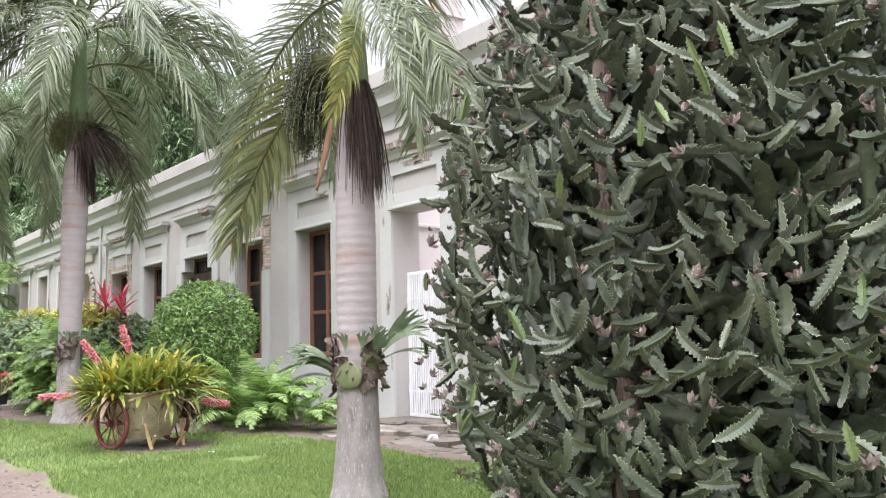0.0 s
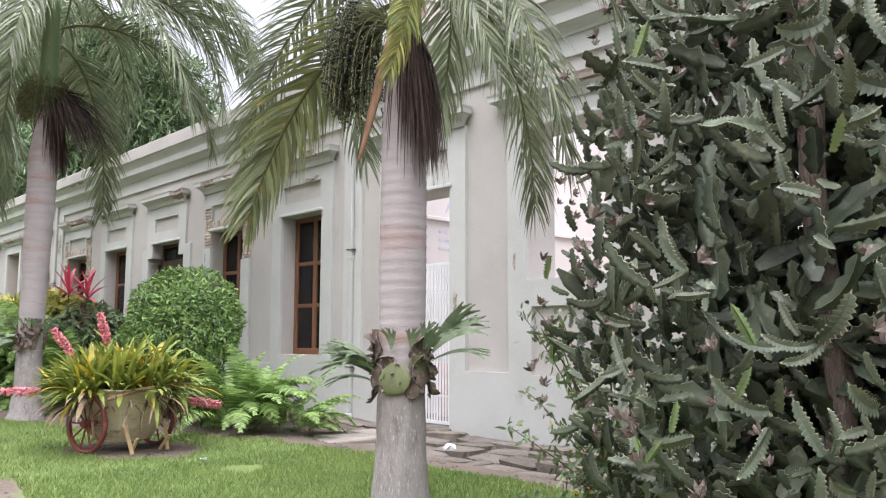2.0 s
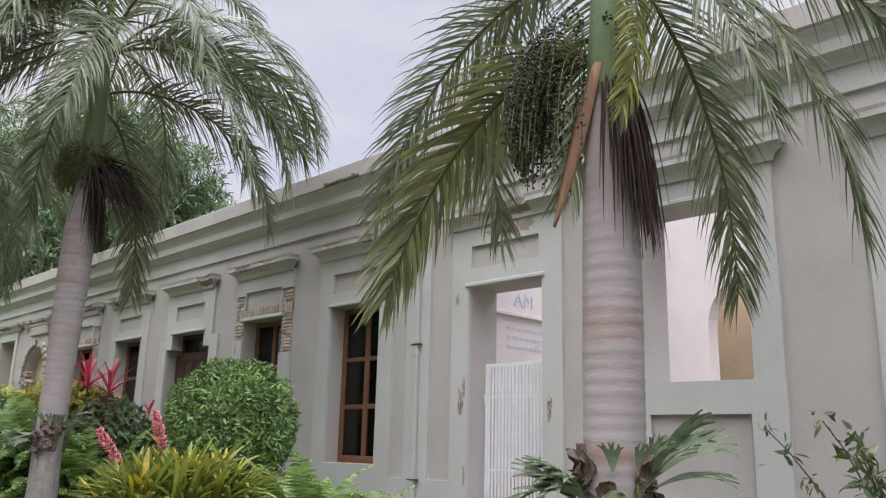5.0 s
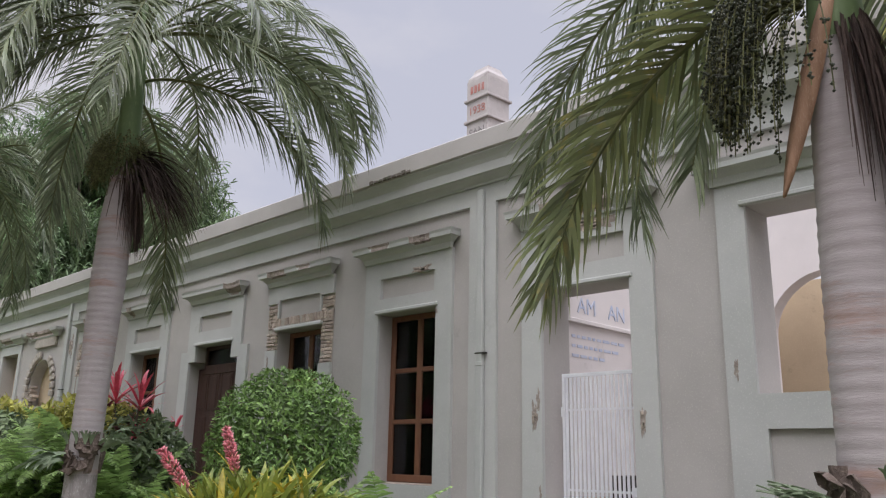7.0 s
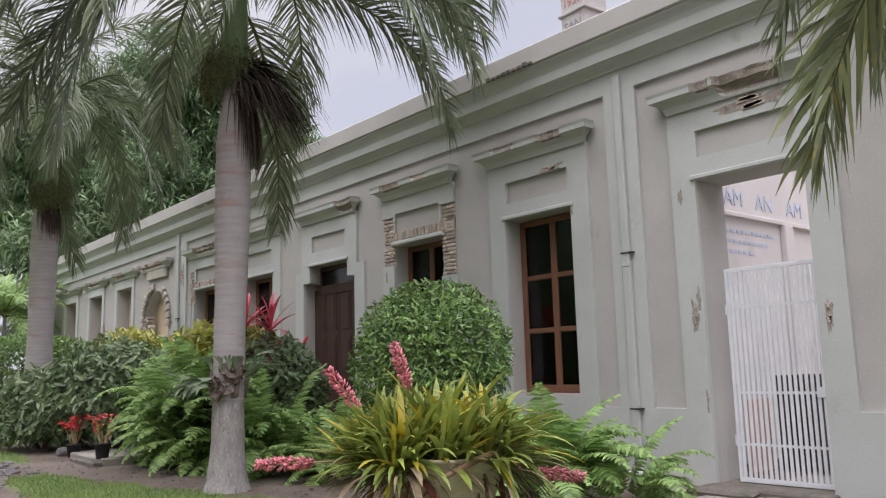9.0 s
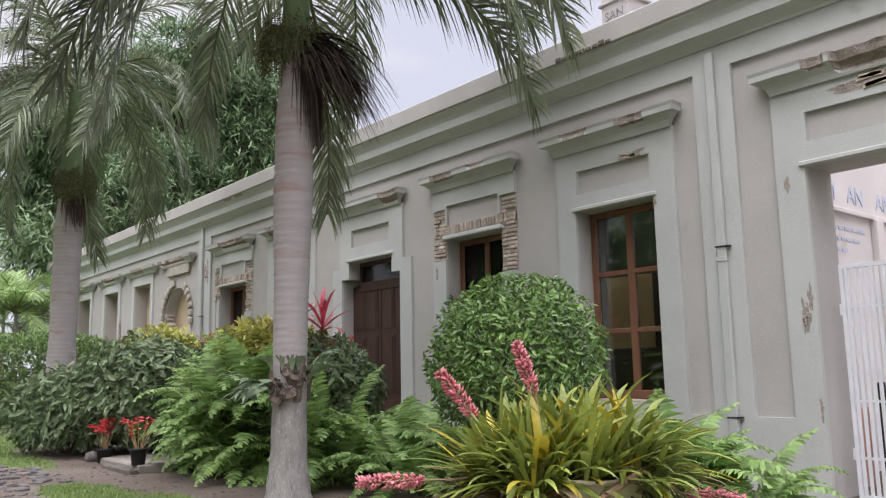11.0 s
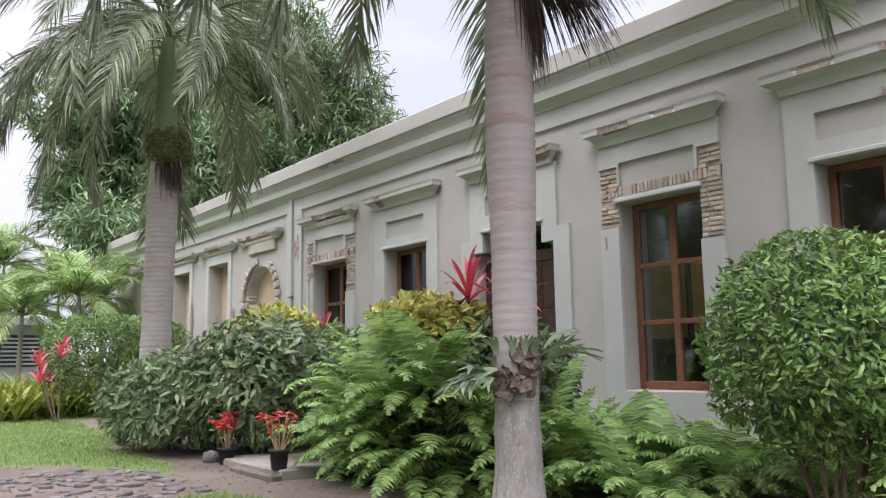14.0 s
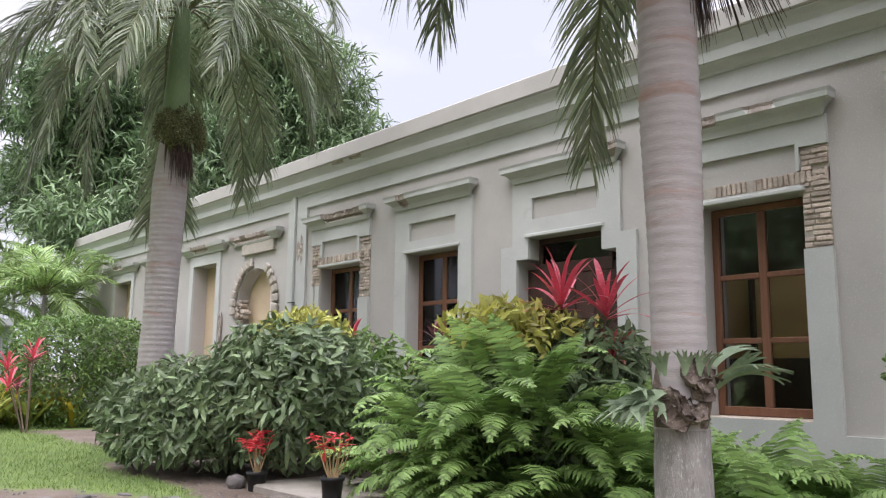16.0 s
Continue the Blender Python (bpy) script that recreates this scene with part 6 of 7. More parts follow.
# ---- background trees ----
def tree(loc, trunk_h, blobs, leaf_n, leaf_size, label, seed, mat=TREEL):
    t = thing("broad_tree", (loc[0], loc[1], gz(*loc)), label, "tree")
    rnd = random.Random(seed)
    s = Shape()
    s.tube([(0, 0, -0.2), (0.1, 0.05, trunk_h * 0.5), (0.2, -0.1, trunk_h)], [0.55, 0.42, 0.36], 12)
    part("trunk", s, BARK, t, smooth=True)
    places, faces_d = [], []
    rr = np.random.RandomState(seed)
    for bx, by, bz, br in blobs:
        lim = Shape().tube([(0.2, -0.1, trunk_h * 0.95), (bx * 0.5, by * 0.5, (trunk_h + bz) / 2), (bx, by, bz)], [0.22, 0.14, 0.04], 7)
        part("limb", lim, BARK, t, smooth=True)
        # clumps on the skin of each bough, leaves in every clump
        nc = int(46 * br)
        for c in range(nc):
            d = rr.normal(size=3)
            d /= np.linalg.norm(d)
            cc = np.array([bx, by, bz]) + d * br * (0.72 + 0.42 * rr.rand()) * np.array([1, 1, 0.8])
            k = int(leaf_n)
            q = rr.normal(0, 0.3, (k, 3)) * np.array([1, 1, 0.55])
            places.append(cc + q)
            faces_d.append(np.repeat(d[None], k, 0))
    p, d = np.concatenate(places), np.concatenate(faces_d)
    n = len(p)
    along = rr.normal(size=(n, 3)) + d * 0.8 + np.array([0, 0, -0.35])
    r = turns(along, np.array([0, 0, 1.0]) + d * 0.6 + rr.normal(0, 0.4, (n, 3)), rr.uniform(-0.5, 0.5, n))
    v, f = scatter(*LANCE, p, r, leaf_size * rr.uniform(0.7, 1.3, n))
    part("crown", soup("crown", v, f, mat), mat, t, kind="stuff")


def blobs(seed, n, rx, ry, z0, z1, br):
    rnd = random.Random(seed)
    out = []
    for k in range(n):
        a, u = rnd.uniform(0, 6.28), rnd.random() ** 0.5
        z = rnd.uniform(z0, z1)
        taper = 1 - 0.45 * ((z - z0) / (z1 - z0)) ** 2
        out.append((rx * u * taper * math.cos(a), ry * u * taper * math.sin(a), z, br * rnd.uniform(0.75, 1.25)))
    return out


tree((14.8, 47.5), 6.0, blobs(1, 52, 9.0, 8.5, 6.5, 17.0, 2.1), 32, 0.5, "large dark green mango tree rising behind the facade", 1)
tree((21.5, 48.0), 6.0, blobs(2, 18, 5.0, 5.0, 6.0, 14.0, 2.0), 28, 0.5, "broad green tree behind the facade roof", 2)
tree((2.0, 68.0), 4.0, blobs(4, 14, 7.0, 6.0, 2.0, 5.0, 1.9), 13, 0.65, "distant green tree beyond the lawn", 4)
# trees out of view, added so the window panes reflect something dark
for x, y, sd in ((-15.0, 17.0, 11), (-16.5, 28.0, 12), (-15.0, 40.0, 13), (-14.0, 5.0, 14)):
    tree((x, y), 4.0, blobs(sd, 15, 5.0, 5.5, 3.0, 10.5, 2.3), 10, 0.8, "large unseen dark tree behind the path, added to darken window reflections", sd)
tree((-9.0, 62.0), 4.0, blobs(5, 16, 7.0, 6.0, 3.0, 10.0, 2.2), 12, 0.65, "distant green tree at the end of the garden", 5)

# ---- painted lettering on the tower ----
for z, tx in ((9.7, "SAN"), (10.42, "1938"), (11.12, "1921")):
    mat = GREYINK if tx == "SAN" else REDINK
    m = pose(17.0, 19.9, 1.2, 0, 0, -4) @ pose(-hh - 0.012, 0, z, 90, 0, -90)
    if tx == "1921":
        s = Shape()
        for i in range(4):
            s.box((-hh - 0.015, -0.3 + 0.16 * i, z - 0.12), (-hh - 0.002, -0.2 + 0.16 * i, z + 0.12), 0)
        part("lettering_bar", s, REDINK, tw, "faded red painted marks")
    else:
        ob = lettering(tx, 0.36, m, mat, "faded painted lettering on the tower")

# ---- the flower cart ----
cart = thing("flower_cart", (3.92, 10.95, gz(3.92, 10.95)), "old cream wooden hand cart with faded red wheels, planted", "cart", rz=17)
s = Shape()
vv, ff = [], []
prof = [(-0.27, 0.24, 0.12), (-0.33, 0.34, 0.28), (-0.39, 0.40, 0.50), (-0.42, 0.43, 0.70)]
for hw, hd, z in prof:
    hw = abs(hw)
    for i in range(16):
        a = 2 * math.pi * i / 16
        ex, ey = math.cos(a), math.sin(a)
        k = (abs(ex) ** 5 + abs(ey) ** 5) ** (-0.2)
        vv.append((hw * ex * k, hd * ey * k, z))
for i in range(3):
    for j in range(16):
        a, b = i * 16 + j, i * 16 + (j + 1) % 16
        ff.append((a, b, b + 16, a + 16))
ff.append(tuple(range(15, -1, -1)))
s.add(vv, ff)
ob = part("tub", s, CARTW, cart, "rounded weathered cream wooden tub")
md = ob.modifiers.new("thickness", "SOLIDIFY")
md.thickness = 0.025
part("soil", Shape().lathe([(0.36, 0.64), (0.25, 0.67), (0.0, 0.68)], 16), SOILP, cart, "dark soil")
for sx in (-1, 1):
    w = part("wheel", Shape().tube([(sx * 0.48, 0.02 + 0.315 * math.cos(u), 0.335 + 0.315 * math.sin(u)) for u in [i * 2 * math.pi / 28 for i in range(29)]], 0.022, 6, cap=False, flat=1.5), REDW, cart, "faded red spoked wheel", True)
    part("hub", Shape().tube([(sx * 0.40, 0.02, 0.335), (sx * 0.54, 0.02, 0.335)], [0.05, 0.042], 10), REDW, w)
    for k in range(10):
        a = k * math.pi / 5
        part("spoke", Shape().tube([(sx * 0.48, 0.02 + 0.03 * math.cos(a), 0.335 + 0.03 * math.sin(a)), (sx * 0.48, 0.02 + 0.305 * math.cos(a), 0.335 + 0.305 * math.sin(a))], 0.011, 5), REDW, w)
part("axle", Shape().tube([(-0.44, 0.02, 0.335), (0.44, 0.02, 0.335)], 0.02, 8), IRON, cart)
for sx in (-1, 1):
    part("prop", Shape().box((-0.022, -0.012, 0), (0.022, 0.012, 0.34), 0.004), PALEW, cart, "pale new wood prop", m=pose(sx * 0.25, -0.48, 0.0, -18, sx * 6, 0))
    part("prop", Shape().box((-0.02, -0.012, 0), (0.02, 0.012, 0.22), 0.004), PALEW, cart, m=pose(sx * 0.2, -0.40, 0.0, 35, sx * 10, 0))
part("handle_bar", Shape().tube([(-0.55, -0.40, 0.62), (-0.2, -0.47, 0.71), (0.25, -0.46, 0.75), (0.62, -0.42, 0.76)], [0.02, 0.024, 0.022, 0.018], 8), SPATHE, cart, "worn wooden rail", True)
part("rim", Shape().tube([(0.42 * math.cos(u) * (abs(math.cos(u)) ** 5 + abs(math.sin(u)) ** 5) ** -0.2, 0.43 * math.sin(u) * (abs(math.cos(u)) ** 5 + abs(math.sin(u)) ** 5) ** -0.2, 0.705) for u in [i * 2 * math.pi / 32 for i in range(33)]], 0.016, 6, cap=False), CARTW, cart)


# ---- bromeliads ----
def strap_leaf(seed, L, w, bend, mat):
    vv, ff, m = [], [], 8
    px = pz = 0.0
    for i in range(m + 1):
        u = i / m
        ww = w * (0.75 + 0.5 * math.sin(math.pi * u * 0.8)) * (1 if u < 0.8 else max(0.04, (1 - u) / 0.2))
        ang = radians(90) - bend * u ** 1.4
        vv += [(px, -ww, pz + ww * 0.55), (px, 0, pz), (px, ww, pz + ww * 0.55)]
        px += math.cos(ang) * L / m
        pz += math.sin(ang) * L / m
    for i in range(m):
        a = 3 * i
        ff += [(a, a + 1, a + 4, a + 3), (a + 1, a + 2, a + 5, a + 4)]
    s = Shape().add(vv, ff)
    return s.data("leaf", mat, smooth=True)


BL = {m: [strap_leaf(i, l, 0.0175, b, m) for i, (l, b) in enumerate(((0.5, 0.5), (0.58, 0.9), (0.45, 0.3), (0.55, 1.4)))] for m in (BROML, BROMY, BROMD)}


def flower_spike(t, base, d, length, seed, label="pink flower spike"):
    d = Vector(d).normalized()
    b = Vector(base)
    st = part("flower_stalk", Shape().tube([b, b + d * length * 0.5, b + d * length], [0.009, 0.008, 0.005], 6), SPATHE, t, "thin pale stalk")
    rnd = np.random.RandomState(seed)
    n = 260
    u = rnd.uniform(0, 1, n)
    sd = d.orthogonal().normalized()
    up = d.cross(sd)
    a = rnd.uniform(0, 6.28, n)
    r = 0.058 * np.sin(np.pi * (0.12 + 0.83 * u)) ** 0.8 * rnd.uniform(0.6, 1.1, n)
    radial = np.outer(np.cos(a), sd) + np.outer(np.sin(a), up)
    p = np.array(b) + np.outer(length * (0.5 + 0.5 * u), d) + radial * (r * 0.45)[:, None]
    along = radial * 0.9 + np.array(d) * 0.7
    rr = turns(along, np.repeat(np.array([d]), n, 0), rnd.uniform(-1, 1, n))
    bead = ([(0, 0, 0), (-0.22, 0.5, 0), (0.22, 0.5, 0), (0, 0.5, 0.22), (0, 1, 0)], [(0, 2, 3), (0, 3, 1), (0, 1, 2), (4, 3, 2), (4, 1, 3), (4, 2, 1)])
    v, f = scatter(*bead, p, rr, 0.05 * rnd.uniform(0.7, 1.2, n))
    part("blossom", soup("blossom", v, f, PINK), PINK, st, label, kind="stuff")


brom = thing("bromeliads", (3.9, 10.95, gz(3.92, 10.95) + 0.66), "mass of yellow-green strappy bromeliads overflowing the cart", "bromeliad", rz=0)
rnd = random.Random(5)
heads = [(0.0, 0.0, 0.12), (0.28, 0.05, 0.06), (-0.28, 0.0, 0.06), (0.1, 0.24, 0.05), (-0.1, -0.24, 0.03), (0.42, -0.15, 0.0), (-0.44, 0.16, 0.0), (0.22, -0.3, 0.0), (-0.3, 0.32, 0.0), (-0.45, -0.16, -0.02)]
for k in range(300):
    hx, hy, hz = heads[k % 10]
    q = k // 10
    a = q * 137.5 + rnd.uniform(-15, 15)
    lean = 6 + 2.6 * q + rnd.uniform(-8, 8)
    # the outer plants tip outwards
    ox, oy = hx + 0.06 * math.cos(radians(a)), hy + 0.06 * math.sin(radians(a))
    out = math.hypot(hx, hy) * 60 * math.cos(radians(a) - math.atan2(hy, hx))
    lean = max(-20, lean + out)
    mat = BROMD if (lean > 72 and rnd.random() < 0.55) else (BROMY if rnd.random() < 0.2 else BROML)
    part("leaf", BL[mat][k % 4], mat, brom, "yellow strap leaf" if mat is BROMY else "", m=pose(ox, oy, hz, 0, 0, a) @ pose(0, 0, 0, rnd.uniform(-10, 10), min(lean, 118), 0) @ Matrix.Scale(rnd.uniform(0.95, 1.4), 4))
def leaf_mass(t, name, mat, places, label):
    """Many strap leaves joined in one mesh."""
    V, F, o = [], [], 0
    for k, m in enumerate(places):
        me = BL[mat][k % 4]
        mm = np.array(m)
        v = np.array([tuple(q.co) for q in me.vertices])
        V.append(v @ mm[:3, :3].T + mm[:3, 3])
        F.append(np.array([tuple(p.vertices) for p in me.polygons]) + o)
        o += len(v)
    part(name, soup(name, np.concatenate(V), np.concatenate(F), mat), mat, t, label, kind="stuff")


for mat, count, lo, hi, label in ((BROML, 460, 0, 80, "crowded strap leaves"), (BROMY, 60, 0, 85, "yellowed strap leaves"), (BROMD, 210, 55, 122, "dry brown leaves hanging over the tub")):
    places = []
    for k in range(count):
        hx, hy, hz = heads[k % 10]
        hx, hy = hx * 1.1 + rnd.gauss(0, 0.07), hy * 1.1 + rnd.gauss(0, 0.07)
        a = math.degrees(math.atan2(hy, hx)) + rnd.gauss(0, 60)
        places.append(pose(hx, hy, hz - (0.06 if mat is BROMD else 0.0), 0, 0, a) @ pose(0, 0, 0, rnd.uniform(-12, 12), rnd.uniform(lo, hi), 0) @ Matrix.Scale(rnd.uniform(0.7, 1.15), 4) @ Matrix.Diagonal((1, 0.55 if mat is BROMD else 0.9, 1, 1)))
    leaf_mass(brom, "dry_leaf_mass" if mat is BROMD else "leaf_mass", mat, places, label)
for b, d, l, sd in (((-0.25, 0.28, 0.08), (-0.42, 0.38, 0.75), 0.82, 1), ((-0.05, 0.1, 0.2), (-0.22, 0.2, 0.95), 0.76, 2), ((-0.35, 0.35, 0.02), (-0.72, 0.66, -0.02), 0.95, 3), ((0.3, -0.25, -0.05), (0.70, -0.6, -0.12), 0.75, 4)):
    flower_spike(brom, b, d, l, sd)


def bed(x0, x1, y0, y1, n, seed, label):
    for k in range(n):
        rnd = random.Random(seed + k)
        x, y = rnd.uniform(x0, x1), rnd.uniform(y0, y1)
        t = thing("bed_bromeliad", (x, y, gz(x, y)), label, "bromeliad", "bed bromeliads")
        for q in range(14):
            a = q * 137.5
            part("leaf", BL[BROML if rnd.random() < 0.8 else BROMY][q % 4], BROML, t, m=pose(0, 0, 0, 0, 0, a) @ pose(0, 0, 0, 0, 8 + 3.6 * q, 0) @ Matrix.Scale(rnd.uniform(1.6, 2.5), 4))


bed(1.2, 5.4, 31.6, 36.0, 90, 100, "bright green strappy bromeliad in the garden bed")

# ---- potted poinsettias on their slab ----
sl = thing("stone_slab", (4.35, 19.6, gz(4.35, 19.6)), "low weathered concrete slab at the border's edge", "slab")
part("slab", Shape().box((-0.6, -0.9, -0.1), (0.7, 0.9, 0.10), 0.02), SLAB, sl)
part("edge_stone", Shape().box((-0.75, -0.95, -0.1), (-0.61, 0.2, 0.06), 0.02), STONE, sl)


def poinsettia(loc, size, red, label, seed):
    t = thing("potted_poinsettia", loc, label, "potted plant", "potted poinsettias")
    part("pot", Shape().lathe([(0.0, 0.0), (0.085, 0.0), (0.09, 0.01), (0.112, 0.2), (0.124, 0.2), (0.124, 0.235), (0.112, 0.235), (0.106, 0.2), (0.0, 0.195)], 20), POTM, t, "black plastic pot", True)
    st = Shape()
    rnd = random.Random(seed)
    ends = []
    for k in range(9):
        a = rnd.uniform(0, 6.28)
        r = rnd.uniform(0.06, 0.19)
        e = (r * math.cos(a), r * math.sin(a), rnd.uniform(0.45, 0.62) * size)
        st.tube([(0.02 * math.cos(a), 0.02 * math.sin(a), 0.18), (e[0] * 0.6, e[1] * 0.6, e[2] * 0.65), e], [0.009, 0.007, 0.005], 5)
        ends.append(e)
    part("stem_mass", st, PALEW, t, "pale bare stems", kind="stuff")
    for nm, mat, n, sz, lab in (("bract_mass", POINS, 9 * red, 0.12, "red bracts"), ("leaves", DARKL if red > 6 else CROTY, 30, 0.11, "green leaves")):
        rr = np.random.RandomState(seed)
        idx = rr.randint(0, len(ends), n)
        p = np.array(ends)[idx] + rr.normal(0, 0.02, (n, 3)) - np.array([0, 0, 0.0 if nm == "bract_mass" else 0.09])
        al = rr.normal(size=(n, 3)) * np.array([1, 1, 0.3])
        r = turns(al, np.repeat(np.array([[0, 0, 1.0]]), n, 0), rr.uniform(-0.4, 0.4, n))
        v, f = scatter(*OVAL, p, r, sz * rr.uniform(0.7, 1.2, n))
        part(nm, soup(nm, v, f, mat), mat, t, lab, kind="stuff")


poinsettia((3.82, 20.4, 0.11), 1.1, 12, "red poinsettia in a black nursery pot", 1)
poinsettia((3.8, 18.85, 0.205), 1.1, 5, "thin poinsettia with few red bracts in a black pot", 2)
rk = thing("pale_rock", (3.75, 20.75, gz(3.75, 20.75)), "pale rounded rock beside a pot", "rock")
part("stone", Shape().lathe([(0.0, -0.02), (0.1, -0.01), (0.13, 0.06), (0.1, 0.13), (0.0, 0.16)], 12, wob=0.3, seed=3), GREYSTONE, rk, smooth=True)

# ---- stone ledge along the facade ----
led = thing("stone_ledge", (7.3, 8.5, -0.25), "low ledge of mossy broken stones along the facade foot", "stone ledge", kind="structure")
rnd = random.Random(9)
stm = []
for i in range(8):
    s = Shape()
    s.box((-0.5, -0.5, -0.5), (0.5, 0.5, 0.5), 0.12)
    s.v = [(x + 0.12 * noise.noise((x * 2, y * 2, z * 2 + i * 3)), y + 0.12 * noise.noise((x * 2 + 5, y * 2, z * 2 + i)), z + 0.1 * noise.noise((x * 2, y * 2 + 7, z + i))) for x, y, z in s.v]
    stm.append(s.data("stone", STONE))
for row, (x, z, hgt) in enumerate(((6.55, -0.02, 0.13), (6.85, 0.07, 0.12), (7.2, 0.12, 0.13), (7.55, 0.15, 0.13), (7.9, 0.17, 0.14))):
    y = 2.2
    while y < 11.6:
        l = rnd.uniform(0.25, 0.75)
        if not (y > 9.2 and row < 3 and rnd.random() < 0.6):
            part("stone", stm[rnd.randint(0, 7)], STONE, led, m=pose(x - 7.3 + rnd.uniform(-0.06, 0.06), y + l / 2 - 8.5, z + rnd.uniform(-0.03, 0.03), rnd.uniform(-5, 5), rnd.uniform(-4, 4), rnd.uniform(-5, 5)) @ Matrix.Diagonal((0.34, l * 0.97, hgt, 1)))
        y += l
pav = thing("gate_paving", (7.0, 10.6, gz(7.0, 10.6)), "worn flat paving slab in front of the gate", "paving", kind="structure")
for x, y, a, b in ((-0.25, 0.0, 1.0, 0.9), (0.75, -0.05, 0.9, 1.1), (-0.1, 0.95, 0.9, 0.8)):
    part("slab", Shape().box((x - a / 2, y - b / 2, -0.06), (x + a / 2, y + b / 2, 0.045), 0.02), SLAB, pav)

# ---- rough stones of the path ----
pth = thing("stone_path", (1.9, 19.6, gz(1.9, 19.6)), "path of rough broken grey stones set in earth", "stone path", kind="structure")
psm = []
for i in range(6):
    pts = [((0.8 + 0.35 * noise.noise((math.cos(a), math.sin(a), i * 2.3))) * math.cos(a), (0.8 + 0.35 * noise.noise((math.cos(a), math.sin(a), i * 2.3))) * math.sin(a)) for a in [k * 2 * math.pi / 7 for k in range(7)]]
    s = Shape()
    v = [(x, y, -0.3) for x, y in pts] + [(x, y, 0.6) for x, y in pts] + [(x * 0.8, y * 0.8, 0.9 + 0.2 * noise.noise((x, y, i))) for x, y in pts]
    f = [(j, (j + 1) % 7, (j + 1) % 7 + 7, j + 7) for j in range(7)] + [(j + 7, (j + 1) % 7 + 7, (j + 1) % 7 + 14, j + 14) for j in range(7)] + [tuple(range(14, 21))]
    psm.append(s.add(v, f).data("stone", GREYSTONE))
rnd = random.Random(21)
cnt = 0
while cnt < 290:
    x, y = rnd.uniform(0.2, 3.0), rnd.uniform(16.4, 21.0)
    if lawn(x, y) or x > 2.0 + (y - 16.6) * 0.35 + rnd.uniform(-0.3, 0.3) or (x > 2.9 and rnd.random() < 0.6):
        continue
    sz = rnd.uniform(0.04, 0.13)
    part("stone", psm[cnt % 6], GREYSTONE, pth, m=pose(x - 1.9, y - 19.6, gz(x, y) - gz(1.9, 19.6) - 0.008, rnd.uniform(-9, 9), rnd.uniform(-9, 9), rnd.uniform(0, 360)) @ Matrix.Diagonal((sz, sz * rnd.uniform(0.6, 1), sz * 0.38, 1)))
    cnt += 1
# scattered pebbles and dead leaves on bare soil
rr = np.random.RandomState(3)
pp = []
while len(pp) < 2600:
    x, y = rr.uniform(-1.5, 6.5), rr.uniform(0, 23)
    if not lawn(x, y):
        pp.append((x, y, gz(x, y) + 0.004))
pp = np.array(pp)
cube = ([(-1, -1, -0.5), (1, -1, -0.5), (1, 1, -0.5), (-1, 1, -0.5), (-0.6, -0.6, 0.6), (0.7, -0.5, 0.5), (0.6, 0.6, 0.6), (-0.5, 0.6, 0.5)], [(0, 1, 5, 4), (1, 2, 6, 5), (2, 3, 7, 6), (3, 0, 4, 7), (4, 5, 6, 7)])
v, f = scatter(*cube, pp, turns(rr.normal(size=(len(pp), 3)) * np.array([1, 1, 0.1]), np.repeat(np.array([[0, 0, 1.0]]), len(pp), 0), rr.uniform(-0.3, 0.3, len(pp))), rr.uniform(0.005, 0.022, len(pp)))
tagged(new("pebbles", soup("pebbles", v, f, GREYSTONE)), "small grey pebbles scattered over bare soil", "pebbles", kind="stuff")
lp = pp[::4] + np.array([0.07, 0.05, 0.006])
v, f = scatter(*OVAL, lp, turns(rr.normal(size=(len(lp), 3)) * np.array([1, 1, 0.15]), np.repeat(np.array([[0, 0, 1.0]]), len(lp), 0), rr.uniform(-0.5, 0.5, len(lp))), rr.uniform(0.04, 0.11, len(lp)))
tagged(new("fallen_leaves", soup("fallen_leaves", v, f, BROMD)), "dry brown leaves fallen on the soil", "leaves", kind="stuff")

# ---- grass ----
pts = []
rr = np.random.RandomState(7)


def sow(x0, x1, y0, y1, n, size):
    c = 0
    tries = rr.uniform((x0, y0), (x1, y1), (n, 2))
    for x, y in tries:
        if lawn(x, y) and noise.noise((x * 1.3, y * 1.3, 9)) > -0.7:
            pts.append((x, y, gz(x, y) - 0.004, size))


sow(1.8, 6.3, 4.0, 9.5, 80000, 0.055)
sow(1.8, 6.2, 9.5, 18.5, 60000, 0.055)
sow(0.0, 5.0, 19.5, 33.0, 36000, 0.065)
pts = np.array(pts)
n = len(pts)
blade = ([(-0.055, 0, 0), (0.055, 0, 0), (0.04, 0.55, 0.06), (-0.04, 0.55, 0.06), (0.0, 1.0, 0.3)], [(0, 1, 2, 3), (3, 2, 4, 4)])
al = rr.normal(0, 0.5, (n, 3)) * np.array([1, 1, 0]) + np.array([0, 0, 1.0])
fv, ff = scatter(blade[0], [(0, 1, 2), (0, 2, 3), (3, 2, 4)], pts[:, :3], turns(al, rr.normal(size=(n, 3)), np.zeros(n)), pts[:, 3] * rr.uniform(0.5, 1.3, n))
tagged(new("grass", soup("grass", fv, ff, GRASS)), "short bright green lawn grass", "grass", kind="stuff")

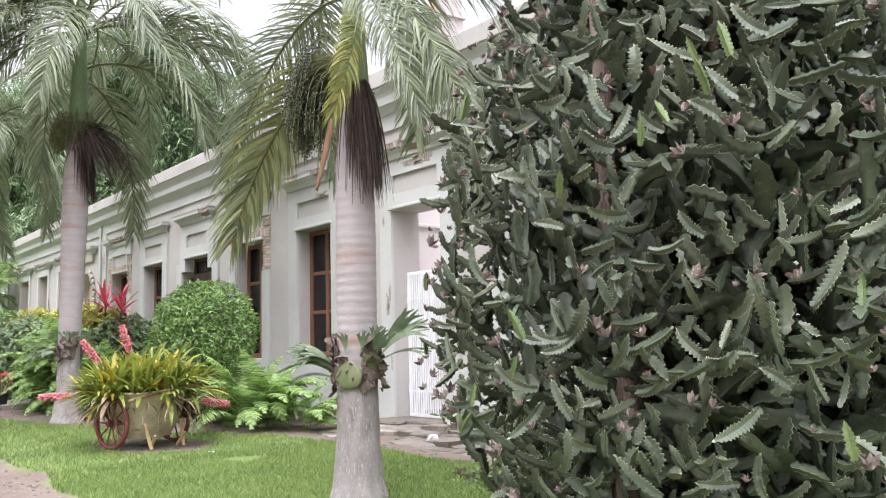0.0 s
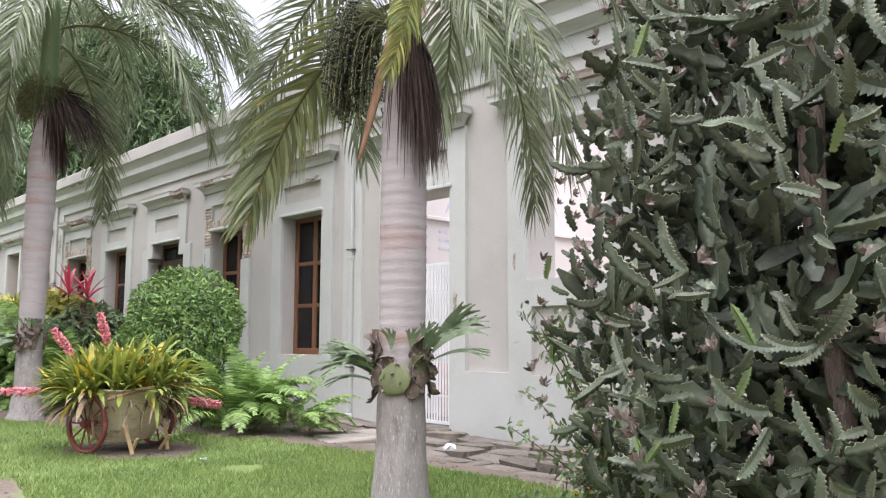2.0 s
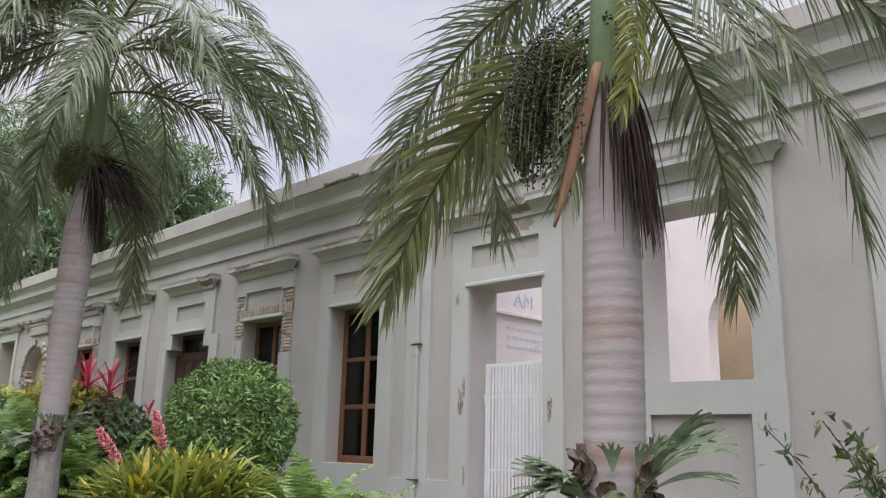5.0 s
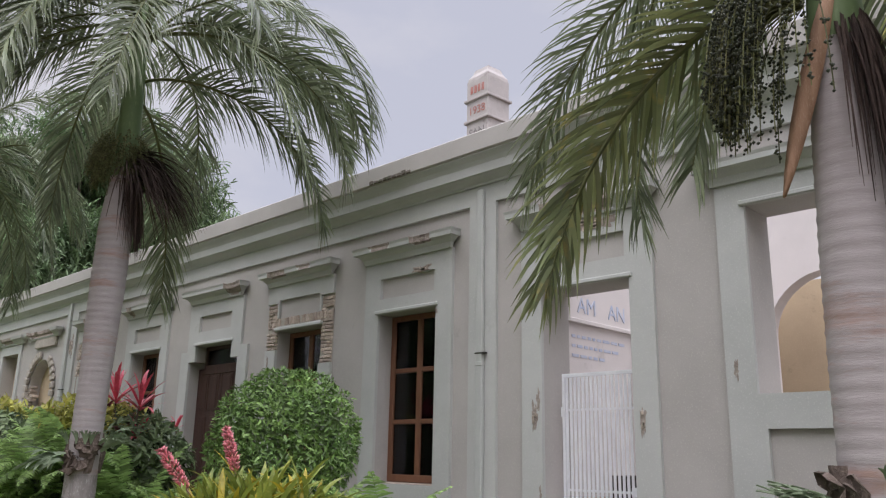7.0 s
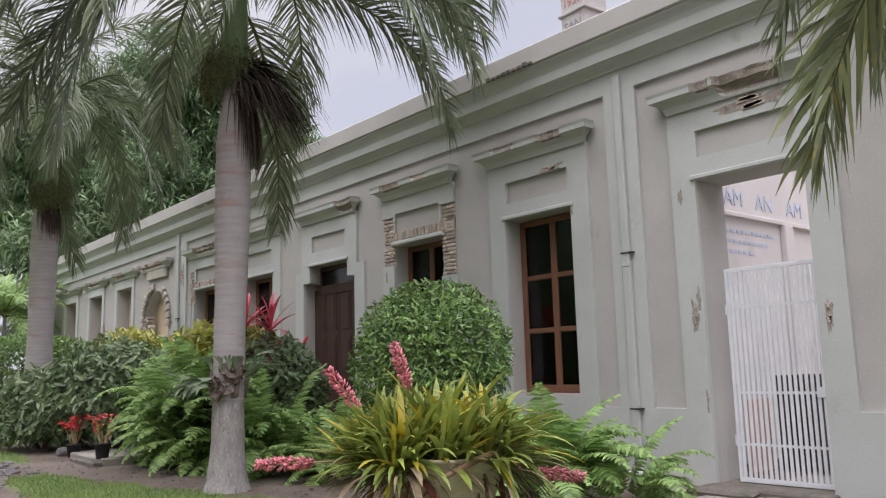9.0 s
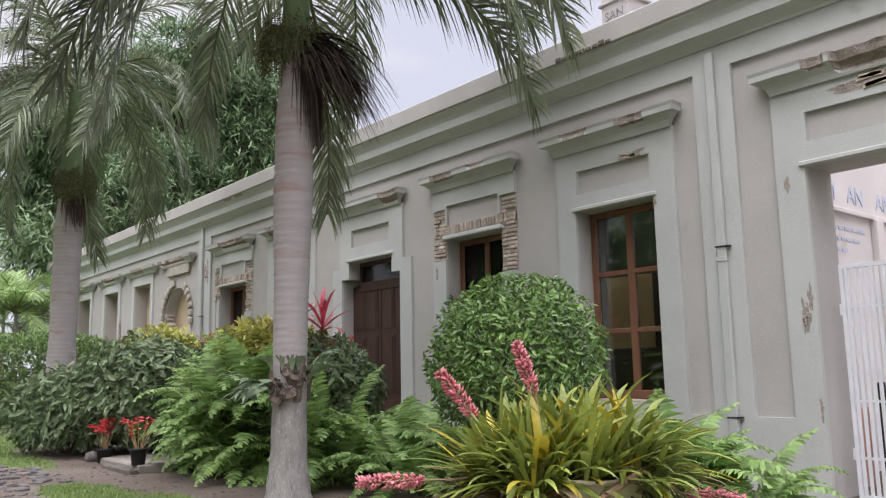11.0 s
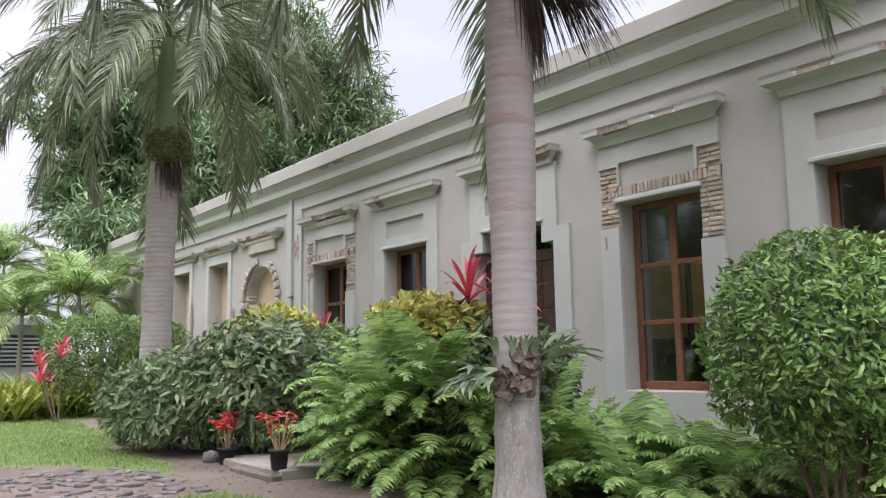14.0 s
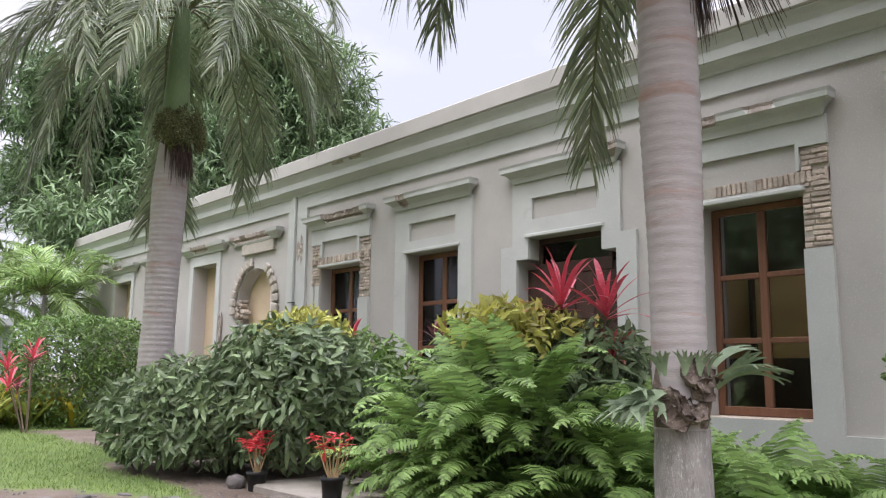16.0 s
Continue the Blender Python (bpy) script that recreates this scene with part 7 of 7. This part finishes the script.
# ---- thin shrub beside the spurge ----
t = thing("thin_shrub", (4.85, 4.6, gz(4.85, 4.6)), "thin sparse shrub with small dark leaves and yellow ones", "shrub")
rnd = random.Random(31)
tw_, leaves = Shape(), []
for k in range(46):
    a = rnd.uniform(0, 6.28)
    h = rnd.uniform(0.3, 1.65)
    r = rnd.uniform(0.3, 0.9)
    c = [(r * u ** 1.3 * math.cos(a) + 0.06 * noise.noise((u * 3, k, 0)), r * u ** 1.3 * math.sin(a) + 0.06 * noise.noise((u * 3, k, 4)), h * u * (1.2 - 0.2 * u)) for u in [i / 9 for i in range(10)]]
    tw_.tube(c, [0.011 * (1 - 0.7 * i / 9) for i in range(10)], 5, cap=False)
    for i in range(3, 10):
        for j in range(10):
            leaves.append((c[i][0] + rnd.gauss(0, 0.03), c[i][1] + rnd.gauss(0, 0.03), c[i][2] + rnd.gauss(0, 0.03)))
part("twig_mass", tw_, TWIG, t, "thin brown twigs", kind="stuff")
leaves = np.array(leaves)
n = len(leaves)
v, f = scatter(*OVAL, leaves, turns(rr.normal(size=(n, 3)) + np.array([0, 0, -0.4]), rr.normal(size=(n, 3)) + np.array([0, 0, 0.8]), rr.uniform(-0.5, 0.5, n)), 0.08 * rr.uniform(0.6, 1.25, n))
part("leaves", soup("leaves", v, f, DARKL), DARKL, t, "small dark leaves", kind="stuff")
sel = leaves[::23]
v, f = scatter(*OVAL, sel, turns(rr.normal(size=(len(sel), 3)), rr.normal(size=(len(sel), 3)), rr.uniform(-0.5, 0.5, len(sel))), 0.06 * rr.uniform(0.7, 1.2, len(sel)))
part("yellow_leaves", soup("yellow_leaves", v, f, BROMY), BROMY, t, "a few yellow leaves", kind="stuff")

# ---- young palms at the far end ----
YOUNGP = leaf("young_palm_leaf", (0.33, 0.45, 0.17), (0.24, 0.36, 0.13), (0.42, 0.5, 0.22), rough=0.4, island=0.4)
FARF = [frond_mesh(2.3, 70, -20, 0.5, YOUNGP, 31, pairs=46, bend=1.1, droop=0.5), frond_mesh(2.2, 45, -45, 0.5, YOUNGP, 32, pairs=46, droop=0.6)]
for x, y, h, n, lab in ((6.3, 38.6, 3.6, 15, "young bright green feather palm behind the hedge"), (4.9, 40.2, 3.0, 13, "young feather palm at the end of the facade"), (7.4, 39.8, 3.6, 13, "young palm against the facade's end"), (3.4, 43.0, 3.8, 14, "small feather palm at the far end of the lawn"), (6.2, 52.0, 6.0, 16, "feather palm standing beyond the pale shed"), (4.6, 54.0, 5.2, 15, "feather palm standing beyond the pale shed"), (8.4, 51.0, 5.0, 15, "feather palm standing beyond the pale shed")):
    t = thing("young_palm", (x, y, gz(x, y)), lab, "palm tree", "young palms")
    part("trunk", Shape().tube([(0, 0, -0.05), (0.02, 0, h * 0.5), (0.03, 0.02, h)], [0.1, 0.08, 0.06], 10), BARE, t, smooth=True)
    for k in range(n + 8):
        a = k * 137.5 + x * 50
        part("frond", FARF[k % 2], YOUNGP, t, m=pose(0.03, 0.02, h, 0, (k % 7) * 8 - 16, a) @ Matrix.Scale((0.95 if y < 50 else 1.35) + 0.3 * ((k * 7) % 5) / 5, 4))

# ---- shed at the far end ----
sh = thing("garden_shed", (2.4, 44.5, gz(2.4, 44.5)), "low pale grey shed with a flat white roof and dark louvres", "shed")
part("wall", Shape().box((-5, 0, 0), (4.6, 4, 2.85), 0.02), SHEDW, sh)
part("roof", Shape().box((-5.4, -0.5, 2.85), (5.0, 4.3, 3.15), 0.03), SHEDR, sh)
lv = part("louvre", Shape().box((2.6, -0.05, 1.3), (4.0, 0.0, 2.5), 0.01), IRON, sh, "dark louvred window")
for i in range(7):
    part("slat", Shape().box((2.65, -0.09, 1.36 + i * 0.16), (3.95, -0.05, 1.44 + i * 0.16), 0.01), SHEDW, lv)

# ---- litter on the lawn ----
for x, y, sz, lab in ((4.25, 9.6, 0.045, "small crumpled blue wrapper on the grass"), (3.35, 6.0, 0.05, "small crumpled white paper on the grass"), (6.6, 8.2, 0.09, "white crumpled plastic scrap on the stones")):
    t = thing("litter", (x, y, gz(x, y) + (0.0 if x < 6 else 0.12)), lab, "litter")
    s = Shape()
    rn = random.Random(int(x * 10))
    v = [(rn.uniform(-1, 1) * sz, rn.uniform(-1, 1) * sz, rn.uniform(0, 1) * sz) for _ in range(9)]
    s.add(v, [(0, 1, 2), (2, 3, 4), (4, 5, 6), (6, 7, 8), (0, 3, 6), (1, 4, 7), (2, 5, 8), (1, 5, 3)])
    part("scrap", s, PAPER, t)
